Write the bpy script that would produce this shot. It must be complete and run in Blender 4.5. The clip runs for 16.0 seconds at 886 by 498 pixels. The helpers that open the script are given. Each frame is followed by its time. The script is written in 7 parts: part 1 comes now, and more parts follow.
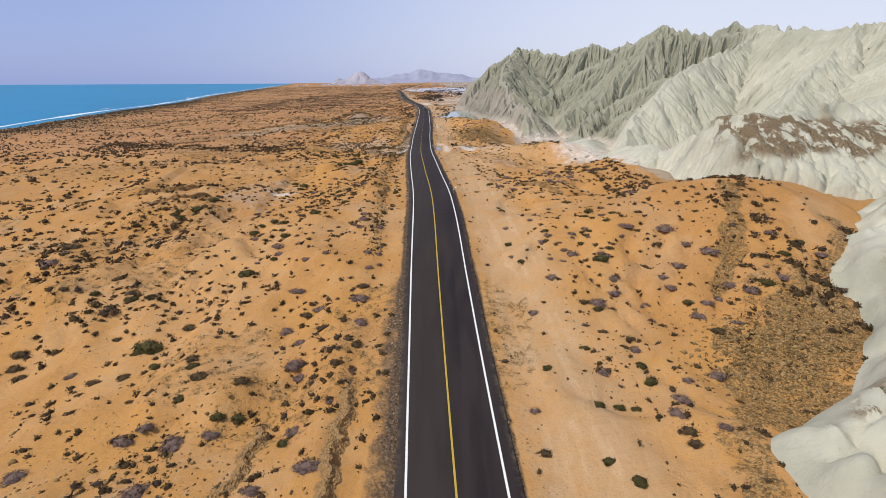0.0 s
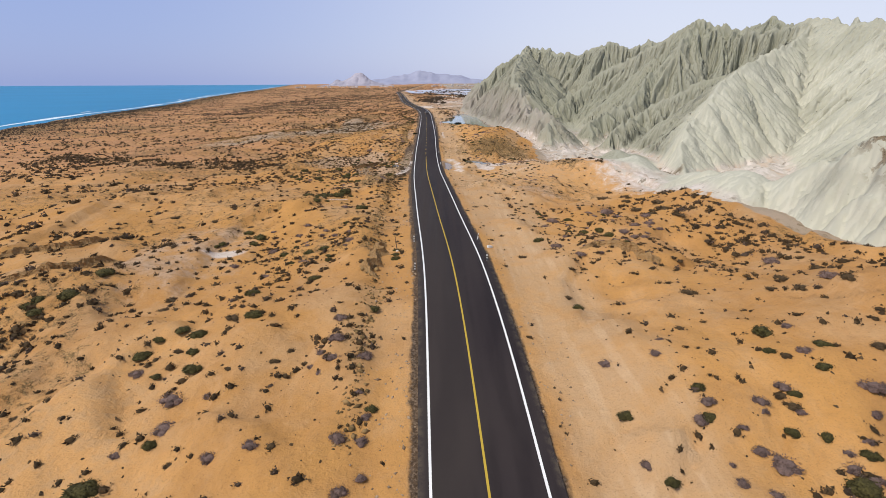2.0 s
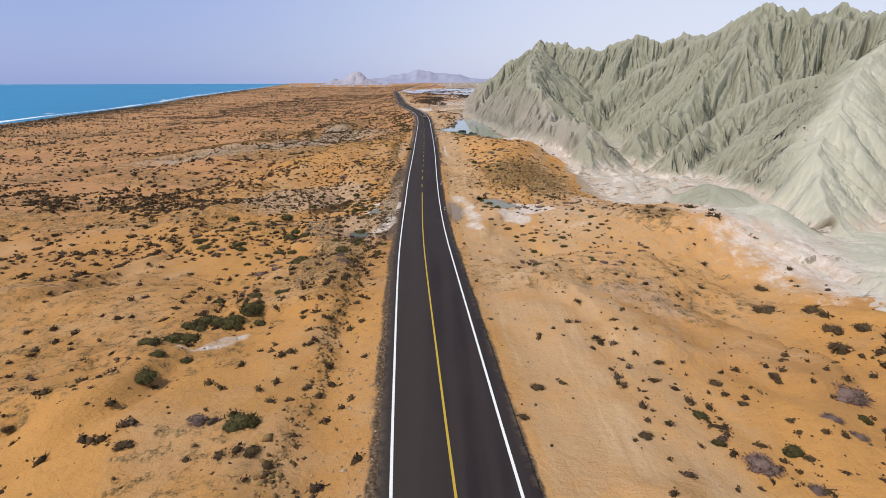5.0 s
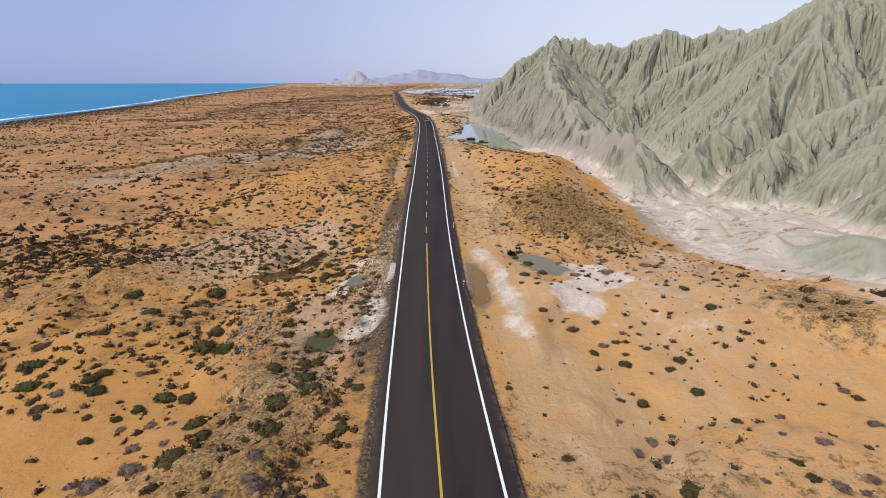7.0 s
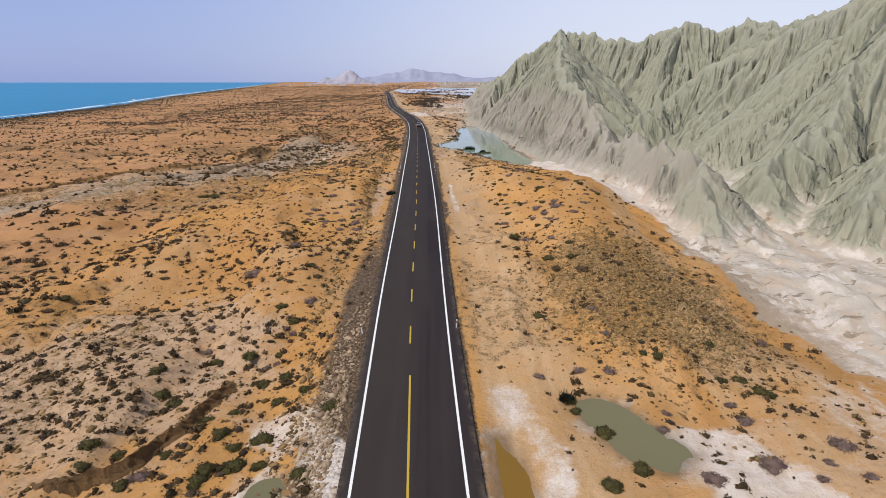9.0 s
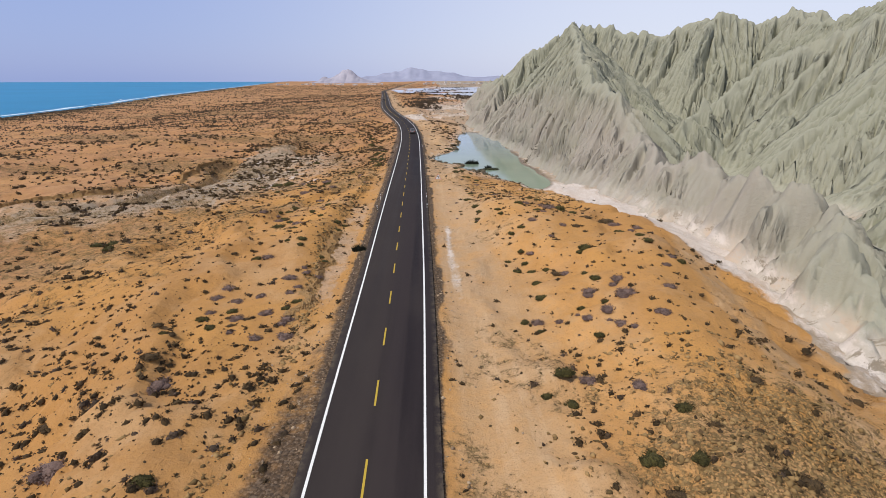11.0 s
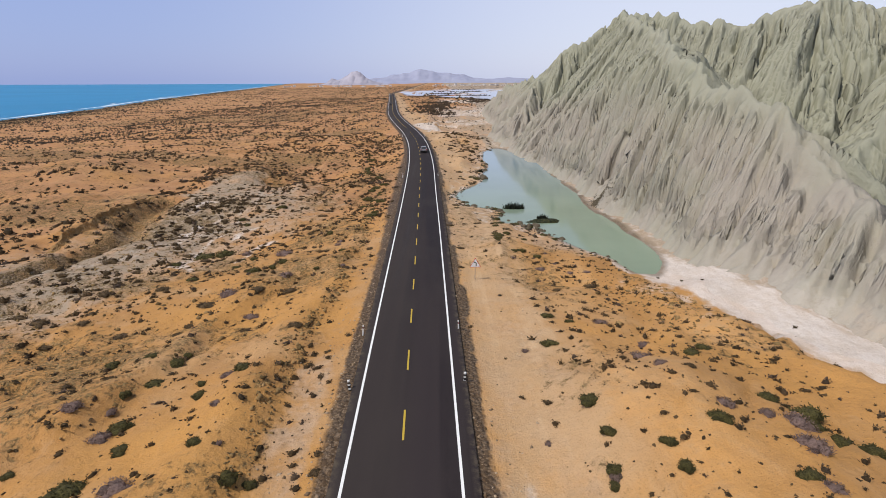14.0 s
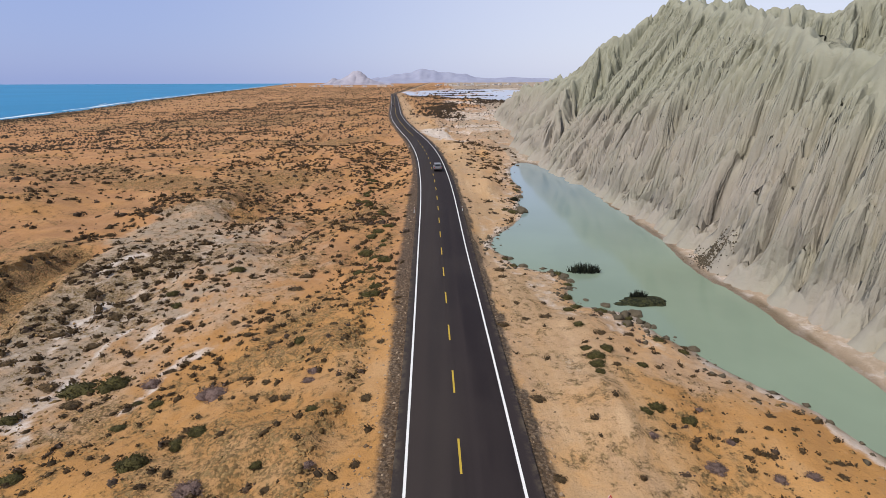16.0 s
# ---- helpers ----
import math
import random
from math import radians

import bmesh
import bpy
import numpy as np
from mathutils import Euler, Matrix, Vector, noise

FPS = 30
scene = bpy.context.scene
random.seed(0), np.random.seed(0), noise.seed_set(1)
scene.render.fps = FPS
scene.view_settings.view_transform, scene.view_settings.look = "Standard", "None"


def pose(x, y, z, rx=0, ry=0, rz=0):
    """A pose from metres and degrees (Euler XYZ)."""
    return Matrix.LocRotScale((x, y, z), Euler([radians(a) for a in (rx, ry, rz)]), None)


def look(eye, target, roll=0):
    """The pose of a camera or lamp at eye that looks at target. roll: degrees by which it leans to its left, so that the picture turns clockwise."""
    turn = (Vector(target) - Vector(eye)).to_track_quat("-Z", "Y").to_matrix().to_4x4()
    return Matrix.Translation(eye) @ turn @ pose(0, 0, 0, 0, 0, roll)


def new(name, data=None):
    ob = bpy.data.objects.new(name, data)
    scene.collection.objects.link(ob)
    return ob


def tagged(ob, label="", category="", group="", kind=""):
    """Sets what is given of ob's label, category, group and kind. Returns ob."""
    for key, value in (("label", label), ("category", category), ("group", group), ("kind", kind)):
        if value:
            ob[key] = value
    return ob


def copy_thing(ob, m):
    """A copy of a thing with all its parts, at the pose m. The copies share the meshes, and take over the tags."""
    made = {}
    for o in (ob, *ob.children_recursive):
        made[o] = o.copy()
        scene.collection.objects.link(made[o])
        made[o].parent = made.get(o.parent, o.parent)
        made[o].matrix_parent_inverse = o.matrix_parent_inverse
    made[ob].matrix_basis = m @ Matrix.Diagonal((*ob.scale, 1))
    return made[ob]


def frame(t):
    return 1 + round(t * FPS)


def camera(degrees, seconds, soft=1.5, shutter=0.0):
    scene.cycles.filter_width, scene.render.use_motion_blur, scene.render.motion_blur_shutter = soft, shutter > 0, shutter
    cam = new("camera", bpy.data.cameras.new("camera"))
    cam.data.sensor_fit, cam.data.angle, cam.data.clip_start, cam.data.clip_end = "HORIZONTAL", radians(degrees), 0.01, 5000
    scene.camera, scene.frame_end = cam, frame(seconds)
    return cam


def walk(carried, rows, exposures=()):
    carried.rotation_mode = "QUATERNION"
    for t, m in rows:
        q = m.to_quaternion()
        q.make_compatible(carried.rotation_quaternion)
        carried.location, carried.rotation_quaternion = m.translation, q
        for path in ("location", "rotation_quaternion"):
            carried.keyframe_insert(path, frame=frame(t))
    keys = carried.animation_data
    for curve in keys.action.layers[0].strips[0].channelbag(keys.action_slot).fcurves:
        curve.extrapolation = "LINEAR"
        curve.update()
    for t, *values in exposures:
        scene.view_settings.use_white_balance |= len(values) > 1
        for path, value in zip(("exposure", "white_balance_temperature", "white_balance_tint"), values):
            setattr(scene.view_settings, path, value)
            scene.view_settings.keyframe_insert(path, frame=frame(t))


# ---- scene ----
from mathutils.bvhtree import BVHTree

cam = camera(81.3, 16.0, soft=0.7)
METRES, EYE, TILT, LEAN, TURN = 272.0, 23.8, -0.45, -1.36, 0.0
ROWS = [
    (0.0, 0.0, 0.0, 0.0, -0.52, -17.74, 1.62),
    (0.5, -0.0026, 0.0322, 0.0006, -0.43, -17.71, 1.65),
    (1.0, -0.0055, 0.0643, 0.001, -0.41, -17.69, 1.67),
    (1.5, -0.0082, 0.0963, 0.0013, -0.41, -17.64, 1.7),
    (2.0, -0.0102, 0.1284, 0.0015, -0.61, -17.62, 1.62),
    (2.5, -0.0112, 0.1604, 0.0017, -0.76, -17.61, 1.59),
    (3.0, -0.0117, 0.1925, 0.002, -0.78, -17.64, 1.59),
    (3.5, -0.0122, 0.2246, 0.0023, -0.86, -17.66, 1.54),
    (4.0, -0.0122, 0.257, 0.0025, -0.87, -17.7, 1.57),
    (6.5, -0.0153, 0.4158, 0.0036, -0.58, -17.7, 1.4),
    (7.0, -0.0175, 0.4468, 0.0035, -0.64, -17.71, 1.42),
    (7.5, -0.0187, 0.4778, 0.0036, -1.08, -17.75, 1.41),
    (8.0, -0.0188, 0.5085, 0.0037, -1.24, -17.77, 1.41),
    (8.5, -0.018, 0.5388, 0.0039, -1.4, -17.79, 1.37),
    (9.0, -0.0168, 0.5688, 0.0038, -1.38, -17.81, 1.4),
    (11.5, -0.0105, 0.7198, 0.0051, -1.45, -17.9, 1.47),
    (12.0, -0.0107, 0.7505, 0.0057, -1.1, -17.84, 1.49),
    (12.5, -0.0119, 0.7814, 0.0063, -0.73, -17.77, 1.48),
    (13.0, -0.0143, 0.8125, 0.0068, -0.52, -17.75, 1.5),
    (13.5, -0.0167, 0.8433, 0.0067, -0.5, -17.69, 1.51),
    (14.0, -0.0194, 0.8742, 0.0068, -0.5, -17.7, 1.56),
    (14.5, -0.0223, 0.9052, 0.007, -0.44, -17.7, 1.56),
    (15.0, -0.0259, 0.9363, 0.0072, -0.29, -17.69, 1.56),
    (15.5, -0.0302, 0.9674, 0.0076, -0.27, -17.73, 1.57),
    (16.0, -0.0337, 0.998, 0.008, -0.35, -17.73, 1.56),
]
walk(cam, [(t, pose(0, 0, EYE, TILT, LEAN, TURN) @ pose(METRES * x, METRES * y, METRES * z, 90 + pitch, roll, yaw)) for t, x, y, z, yaw, pitch, roll in ROWS])
# ---------------------------------------------------------------- light and sky
SUN_EL, SUN_AZ = 54.0, 240.0          # degrees; azimuth clockwise from +y
sun_dir = Vector((math.sin(radians(SUN_AZ)) * math.cos(radians(SUN_EL)), math.cos(radians(SUN_AZ)) * math.cos(radians(SUN_EL)), math.sin(radians(SUN_EL))))
sun_data = bpy.data.lights.new("sun", "SUN")
sun_data.energy, sun_data.angle, sun_data.color = 3.05, radians(0.8), (1.0, 0.95, 0.87)
sun = new("sun", sun_data)
sun.matrix_world = look(sun_dir * 100, (0, 0, 0))
world = bpy.data.worlds.new("sky")
scene.world = world
world.use_nodes = True
wn = world.node_tree.nodes
sky = wn.new("ShaderNodeTexSky")
sky.sky_type, sky.sun_disc = "NISHITA", False
sky.sun_elevation, sky.sun_rotation = radians(SUN_EL), radians(SUN_AZ)
sky.altitude, sky.air_density, sky.dust_density, sky.ozone_density = 0.0, 1.0, 1.2, 1.0
wn["Background"].inputs["Strength"].default_value = 0.12
# pale sea haze over the blue, thicker inland than over the water
wl = world.node_tree.links
way = wn.new("ShaderNodeSeparateXYZ")
wl.new(wn.new("ShaderNodeTexCoord").outputs["Generated"], way.inputs[0])
inland = wn.new("ShaderNodeMapRange")
inland.interpolation_type = "SMOOTHSTEP"
inland.inputs[1].default_value, inland.inputs[2].default_value = -0.62, 0.45
wl.new(way.outputs["X"], inland.inputs[0])
haze = wn.new("ShaderNodeMix")
haze.data_type = "RGBA"
haze.inputs[6].default_value, haze.inputs[7].default_value = (2.75, 3.5, 6.5, 1), (6.3, 6.6, 8.1, 1)
wl.new(inland.outputs[0], haze.inputs[0])
veil = wn.new("ShaderNodeMix")
veil.data_type = "RGBA"
low = wn.new("ShaderNodeMapRange")
low.interpolation_type = "SMOOTHSTEP"
low.inputs[1].default_value, low.inputs[2].default_value, low.inputs[3].default_value, low.inputs[4].default_value = 0.16, 0.5, 0.8, 0.1
wl.new(way.outputs["Z"], low.inputs[0])
wl.new(low.outputs[0], veil.inputs[0])
wl.new(sky.outputs[0], veil.inputs[6]), wl.new(haze.outputs[2], veil.inputs[7])
wl.new(veil.outputs[2], wn["Background"].inputs["Color"])


# ---------------------------------------------------------------- material helpers
class Nodes:
    def __init__(self, name, rough=0.9):
        self.m = bpy.data.materials.new(name)
        self.m.use_nodes = True
        self.t = self.m.node_tree
        self.b = self.t.nodes["Principled BSDF"]
        self.b.inputs["Roughness"].default_value = rough
        self.b.inputs["Specular IOR Level"].default_value = 0.25
        self.co = self.t.nodes.new("ShaderNodeTexCoord").outputs["Object"]

    def put(self, value, socket):
        if isinstance(value, bpy.types.NodeSocket):
            self.t.links.new(value, socket)
        elif isinstance(value, (tuple, list)) and len(value) == 3 and socket.type == "RGBA":
            socket.default_value = (*value, 1)
        else:
            socket.default_value = value

    def scaled(self, sx, sy, sz):
        n = self.t.nodes.new("ShaderNodeMapping")
        n.inputs["Scale"].default_value = (sx, sy, sz)
        self.put(self.co, n.inputs["Vector"])
        return n.outputs[0]

    def noise(self, scale, detail=4, rough=0.55, vec=None, warp=0.0):
        n = self.t.nodes.new("ShaderNodeTexNoise")
        n.inputs["Scale"].default_value, n.inputs["Detail"].default_value, n.inputs["Roughness"].default_value = scale, detail, rough
        n.inputs["Distortion"].default_value = warp
        self.put(vec or self.co, n.inputs["Vector"])
        return n.outputs["Fac"]

    def voronoi(self, scale, vec=None, feature="F1"):
        n = self.t.nodes.new("ShaderNodeTexVoronoi")
        n.feature = feature
        n.inputs["Scale"].default_value = scale
        self.put(vec or self.co, n.inputs["Vector"])
        return n.outputs["Distance"]

    def pebbles(self, scale):
        """Distance to the middle of a pebble and its chance value."""
        n = self.t.nodes.new("ShaderNodeTexVoronoi")
        n.inputs["Scale"].default_value = scale
        self.put(self.co, n.inputs["Vector"])
        c = self.t.nodes.new("ShaderNodeSeparateColor")
        self.put(n.outputs["Color"], c.inputs[0])
        return n.outputs["Distance"], c.outputs[0]

    def attr(self, name):
        n = self.t.nodes.new("ShaderNodeAttribute")
        n.attribute_name = name
        return n.outputs["Fac"]

    def island(self):
        return self.t.nodes.new("ShaderNodeNewGeometry").outputs["Random Per Island"]

    def chance(self):
        return self.t.nodes.new("ShaderNodeObjectInfo").outputs["Random"]

    def span(self, v, lo, hi, a=0.0, b=1.0):
        n = self.t.nodes.new("ShaderNodeMapRange")
        n.interpolation_type = "SMOOTHSTEP"
        for i, x in enumerate((v, lo, hi, a, b)):
            self.put(x, n.inputs[i])
        return n.outputs[0]

    def math(self, op, a, b=0.0):
        n = self.t.nodes.new("ShaderNodeMath")
        n.operation = op
        self.put(a, n.inputs[0]), self.put(b, n.inputs[1])
        return n.outputs[0]

    def mix(self, f, a, b, kind="MIX"):
        n = self.t.nodes.new("ShaderNodeMix")
        n.data_type, n.blend_type = "RGBA", kind
        self.put(f, n.inputs[0]), self.put(a, n.inputs[6]), self.put(b, n.inputs[7])
        return n.outputs[2]

    def bump(self, height, strength=0.5, distance=0.1, under=None):
        n = self.t.nodes.new("ShaderNodeBump")
        n.inputs["Strength"].default_value, n.inputs["Distance"].default_value = strength, distance
        self.put(height, n.inputs["Height"])
        if under is not None:
            self.put(under, n.inputs["Normal"])
        return n.outputs[0]

    def done(self, colour=None, rough=None, normal=None, metal=None):
        for value, key in ((colour, "Base Color"), (rough, "Roughness"), (normal, "Normal"), (metal, "Metallic")):
            if value is not None:
                self.put(value, self.b.inputs[key])
        return self.m


def worn(name, colour, rough=0.6, scale=3.0, amount=0.25, metal=0.0):
    """A plain paint, plastic or metal with dust and slight wear."""
    n = Nodes(name, rough)
    c = n.mix(n.span(n.noise(scale, 5), 0.35, 0.75, 0, amount), colour, (0.42, 0.30, 0.17))
    c = n.mix(n.span(n.noise(scale * 9, 3), 0.3, 0.8, 0, 0.25), c, tuple(0.6 * v for v in colour))
    return n.done(c, n.span(n.noise(scale * 4, 3), 0.2, 0.8, rough * 0.8, min(1, rough * 1.25)), metal=metal)


# sand and soil of the plain, by zones that have shapes of their own
n = Nodes("desert_ground", 0.95)
big, mid, fine, grit = n.noise(0.045, 5, 0.6), n.noise(0.22, 6, 0.65), n.noise(1.6, 6, 0.65), n.noise(9.0, 4, 0.7)
c = n.mix(n.span(big, 0.35, 0.65), (0.545, 0.276, 0.080), (0.465, 0.235, 0.077))
c = n.mix(n.span(n.noise(0.09, 6, 0.65), 0.48, 0.66, 0, 0.85), c, (0.53, 0.315, 0.145))
c = n.mix(n.span(mid, 0.48, 0.72, 0, 0.5), c, (0.42, 0.210, 0.070))
c = n.mix(n.span(n.noise(0.13, 6, 0.65, n.scaled(1.3, 0.7, 1)), 0.50, 0.68, 0, 0.35), c, (0.34, 0.175, 0.068))
c = n.mix(n.span(fine, 0.48, 0.72, 0, 0.32), c, (0.34, 0.180, 0.068))
c = n.mix(n.span(n.noise(2.6, 5, 0.7), 0.58, 0.74, 0, 0.35), c, (0.62, 0.37, 0.17))
c = n.mix(n.span(n.noise(0.5, 6, 0.7, n.scaled(1, 0.35, 1)), 0.58, 0.72, 0, 0.35), c, (0.58, 0.36, 0.185))
c = n.mix(n.math("MULTIPLY", n.attr("red"), n.span(n.noise(0.12, 5, 0.6), 0.3, 0.6, 0.5, 1.0)), c, n.mix(n.span(mid, 0.35, 0.65), (0.485, 0.250, 0.120), (0.36, 0.182, 0.090)))
bg = n.span(n.math("ADD", n.attr("beige"), n.math("MULTIPLY", n.math("SUBTRACT", n.noise(0.3, 6, 0.7), 0.5), 1.2)), 0.35, 0.7)
c = n.mix(n.math("MULTIPLY", bg, 0.85), c, n.mix(n.span(fine, 0.4, 0.7), (0.52, 0.36, 0.235), (0.36, 0.235, 0.14)))
sd = n.span(n.math("ADD", n.attr("sand"), n.math("MULTIPLY", n.math("SUBTRACT", n.noise(0.18, 6, 0.65, n.scaled(1.2, 0.6, 1)), 0.5), 1.3)), 0.3, 0.75)
c = n.mix(n.math("MULTIPLY", sd, 0.8), c, n.mix(n.span(n.noise(0.8, 5, 0.6), 0.4, 0.65), (0.62, 0.335, 0.125), (0.56, 0.335, 0.155)))
# tracks of tyres along the verge
lane = n.noise(1.1, 3, 0.5, n.scaled(1, 0.03, 1))
c = n.mix(n.math("MULTIPLY", n.attr("track"), n.span(mid, 0.3, 0.6, 0.2, 0.75)), c, (0.50, 0.325, 0.175))
c = n.mix(n.math("MULTIPLY", n.math("MULTIPLY", n.attr("track"), n.span(mid, 0.3, 0.7)), n.span(lane, 0.48, 0.62, 0, 0.5)), c, (0.63, 0.43, 0.255))
# grey mud
md = n.span(n.math("ADD", n.attr("mud"), n.math("MULTIPLY", n.math("SUBTRACT", n.noise(0.35, 6, 0.65), 0.5), 0.9)), 0.4, 0.62)
c = n.mix(md, c, n.mix(n.span(n.noise(0.25, 6, 0.65, n.scaled(1, 0.5, 1)), 0.4, 0.62), (0.37, 0.288, 0.205), (0.41, 0.308, 0.215)))
# dark and pale rubble in patches, painted gully shade, fine gravel of the shoulders
d1, k1 = n.pebbles(3.2)
d2, k2 = n.pebbles(8.0)
dk = n.span(n.math("ADD", n.attr("dark"), n.math("MULTIPLY", n.math("SUBTRACT", n.noise(0.9, 7, 0.75), 0.5), 2.2)), 0.45, 0.75)
dk = n.math("MULTIPLY", dk, n.span(k2, 0.15, 0.5, 0.25, 1))
rubble = n.mix(n.math("POWER", k1, 1.6), (0.085, 0.059, 0.021), (0.40, 0.280, 0.118))
rubble = n.mix(n.span(d2, 0.10, 0.45, 0, 0.6), rubble, (0.15, 0.092, 0.038))
c = n.mix(n.math("MULTIPLY", dk, 0.88), c, rubble)
pale = n.math("MULTIPLY", n.span(n.noise(0.16, 6, 0.7), 0.57, 0.63), n.span(k2, 0.35, 0.6))
pale = n.math("MULTIPLY", pale, n.math("ADD", n.math("MULTIPLY", bg, 0.8), 0.05))
c = n.mix(n.math("MULTIPLY", pale, 0.75), c, n.mix(k1, (0.23, 0.145, 0.07), (0.60, 0.47, 0.33)))
gr = n.span(n.math("ADD", n.attr("gravel"), n.math("MULTIPLY", n.math("SUBTRACT", n.noise(0.6, 6, 0.7), 0.5), 0.8)), 0.35, 0.7)
c = n.mix(n.math("MULTIPLY", gr, 0.9), c, n.mix(n.math("POWER", k2, 2.2), (0.040, 0.030, 0.023), (0.17, 0.128, 0.092)))
# salt crust
st = n.span(n.math("ADD", n.attr("salt"), n.math("MULTIPLY", n.math("SUBTRACT", n.noise(0.5, 6, 0.7), 0.5), 1.3)), 0.38, 0.80)
c = n.mix(n.math("MULTIPLY", st, 0.85), c, n.mix(n.math("MULTIPLY", n.span(n.noise(0.7, 6, 0.7, n.scaled(1, 0.6, 1)), 0.38, 0.62), n.span(n.attr("salt"), 0.7, 1.15, 1, 0.45)), (0.74, 0.655, 0.585), (0.54, 0.42, 0.315)))
wet = n.attr("wet")
c = n.mix(n.math("MULTIPLY", wet, 0.7), c, (0.13, 0.09, 0.05))
c = n.mix(n.span(grit, 0.52, 0.75, 0, 0.55), c, (0.16, 0.088, 0.038))
c = n.mix(n.span(n.noise(4.5, 4, 0.75), 0.58, 0.72, 0, 0.25), c, (0.66, 0.41, 0.20))
stony = n.math("MAXIMUM", n.math("MAXIMUM", dk, pale), gr)
bp = n.bump(n.math("ADD", n.math("MULTIPLY", fine, 1.0), n.math("MULTIPLY", grit, 0.25)), 0.6, 0.35)
bp = n.bump(n.math("MULTIPLY", n.math("SUBTRACT", 0.6, d1), stony), 0.8, 0.22, bp)
M_GROUND = n.done(c, n.span(wet, 0, 1, 0.95, 0.45), bp)

# dried mud of the badlands
n = Nodes("grey_mud", 0.95)
c = n.mix(n.span(n.noise(0.03, 4), 0.35, 0.65), (0.253, 0.248, 0.172), (0.288, 0.276, 0.203))
c = n.mix(n.span(n.noise(0.5, 6, 0.65), 0.4, 0.75, 0, 0.6), c, (0.244, 0.240, 0.162))
c = n.mix(n.math("MULTIPLY", n.attr("pale"), n.span(n.noise(0.06, 5, 0.6), 0.3, 0.6, 0.5, 1)), c, (0.565, 0.54, 0.425))
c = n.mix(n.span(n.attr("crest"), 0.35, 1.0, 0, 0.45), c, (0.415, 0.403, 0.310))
c = n.mix(n.span(n.noise(3.0, 4, 0.7), 0.62, 0.74, 0, 0.4), c, (0.20, 0.185, 0.13))
c = n.mix(n.math("MULTIPLY", n.attr("pink"), n.span(n.noise(0.08, 5, 0.6), 0.3, 0.6, 0.5, 0.95)), c, (0.365, 0.320, 0.262))
low = n.attr("low")
c = n.mix(n.math("MULTIPLY", low, 0.72), c, (0.56, 0.475, 0.40))
flats = n.noise(0.22, 7, 0.7, n.scaled(1.6, 0.7, 1))
c = n.mix(n.math("MULTIPLY", low, n.span(flats, 0.50, 0.62, 0, 0.8)), c, (0.68, 0.60, 0.53))
c = n.mix(n.math("MULTIPLY", low, n.span(flats, 0.50, 0.38, 0, 0.6)), c, (0.55, 0.40, 0.28))
c = n.mix(n.math("MULTIPLY", low, n.span(n.noise(0.35, 7, 0.75, n.scaled(0.6, 1.6, 1), 0.6), 0.55, 0.61, 0, 0.8)), c, (0.21, 0.165, 0.11))
cap = n.math("MULTIPLY", n.attr("cap"), n.span(n.noise(0.3, 6, 0.7, n.scaled(1.6, 0.7, 0.7)), 0.44, 0.50))
c = n.mix(cap, c, n.mix(n.span(n.voronoi(3.0), 0.1, 0.45), (0.050, 0.038, 0.025), (0.20, 0.145, 0.085)))
# fine rills down the flanks
flank = n.t.nodes.new("ShaderNodeCombineXYZ")
n.put(n.math("MULTIPLY", n.attr("along"), 1.0), flank.inputs[0]), n.put(n.math("MULTIPLY", n.attr("away"), 0.09), flank.inputs[1])
rills = n.math("ADD", n.noise(0.5, 3, 0.5, flank.outputs[0]), n.math("MULTIPLY", n.noise(1.3, 3, 0.55, flank.outputs[0]), 0.5))
bp = n.bump(n.math("MULTIPLY", rills, n.attr("steep")), 1.0, 1.7)
bp = n.bump(n.math("ADD", n.noise(1.2, 7, 0.65), n.math("MULTIPLY", n.noise(7.0, 4, 0.7), 0.25)), 0.5, 0.45, bp)
M_MUD = n.done(c, 0.95, bp)

# asphalt with wheel paths and tar
n = Nodes("asphalt", 0.9)
n.b.inputs["Specular IOR Level"].default_value = 0.12
lanes = n.noise(0.9, 3, 0.5, n.scaled(1, 0.012, 1))
c = n.mix(n.span(lanes, 0.35, 0.65), (0.022, 0.0162, 0.0170), (0.038, 0.029, 0.029))
c = n.mix(n.span(n.noise(0.25, 5, 0.6, n.scaled(1, 0.3, 1)), 0.4, 0.7, 0, 0.6), c, (0.044, 0.034, 0.031))
c = n.mix(n.span(n.attr("lane"), 0.3, 0.7, 0.45, 0), c, (0.054, 0.043, 0.036))
c = n.mix(n.span(n.noise(30, 3, 0.7), 0.5, 0.8, 0, 0.4), c, (0.075, 0.066, 0.062))
side = n.attr("side")
c = n.mix(n.math("MULTIPLY", side, n.span(n.noise(1.4, 5, 0.7), 0.4, 0.65)), c, (0.11, 0.085, 0.06))
M_ASPHALT = n.done(c, n.span(lanes, 0.3, 0.7, 0.72, 0.9), n.bump(n.noise(45, 3, 0.7), 0.4, 0.02))

def road_paint(name, colour):
    n = Nodes(name, 0.7)
    c = n.mix(n.span(n.noise(14, 5, 0.75), 0.55, 0.8, 0, 0.5), colour, tuple(0.5 * v for v in colour))
    return n.done(c)

M_WHITE_LINE = road_paint("white_road_paint", (0.82, 0.80, 0.76))
M_YELLOW = road_paint("yellow_road_paint", (0.50, 0.34, 0.045))

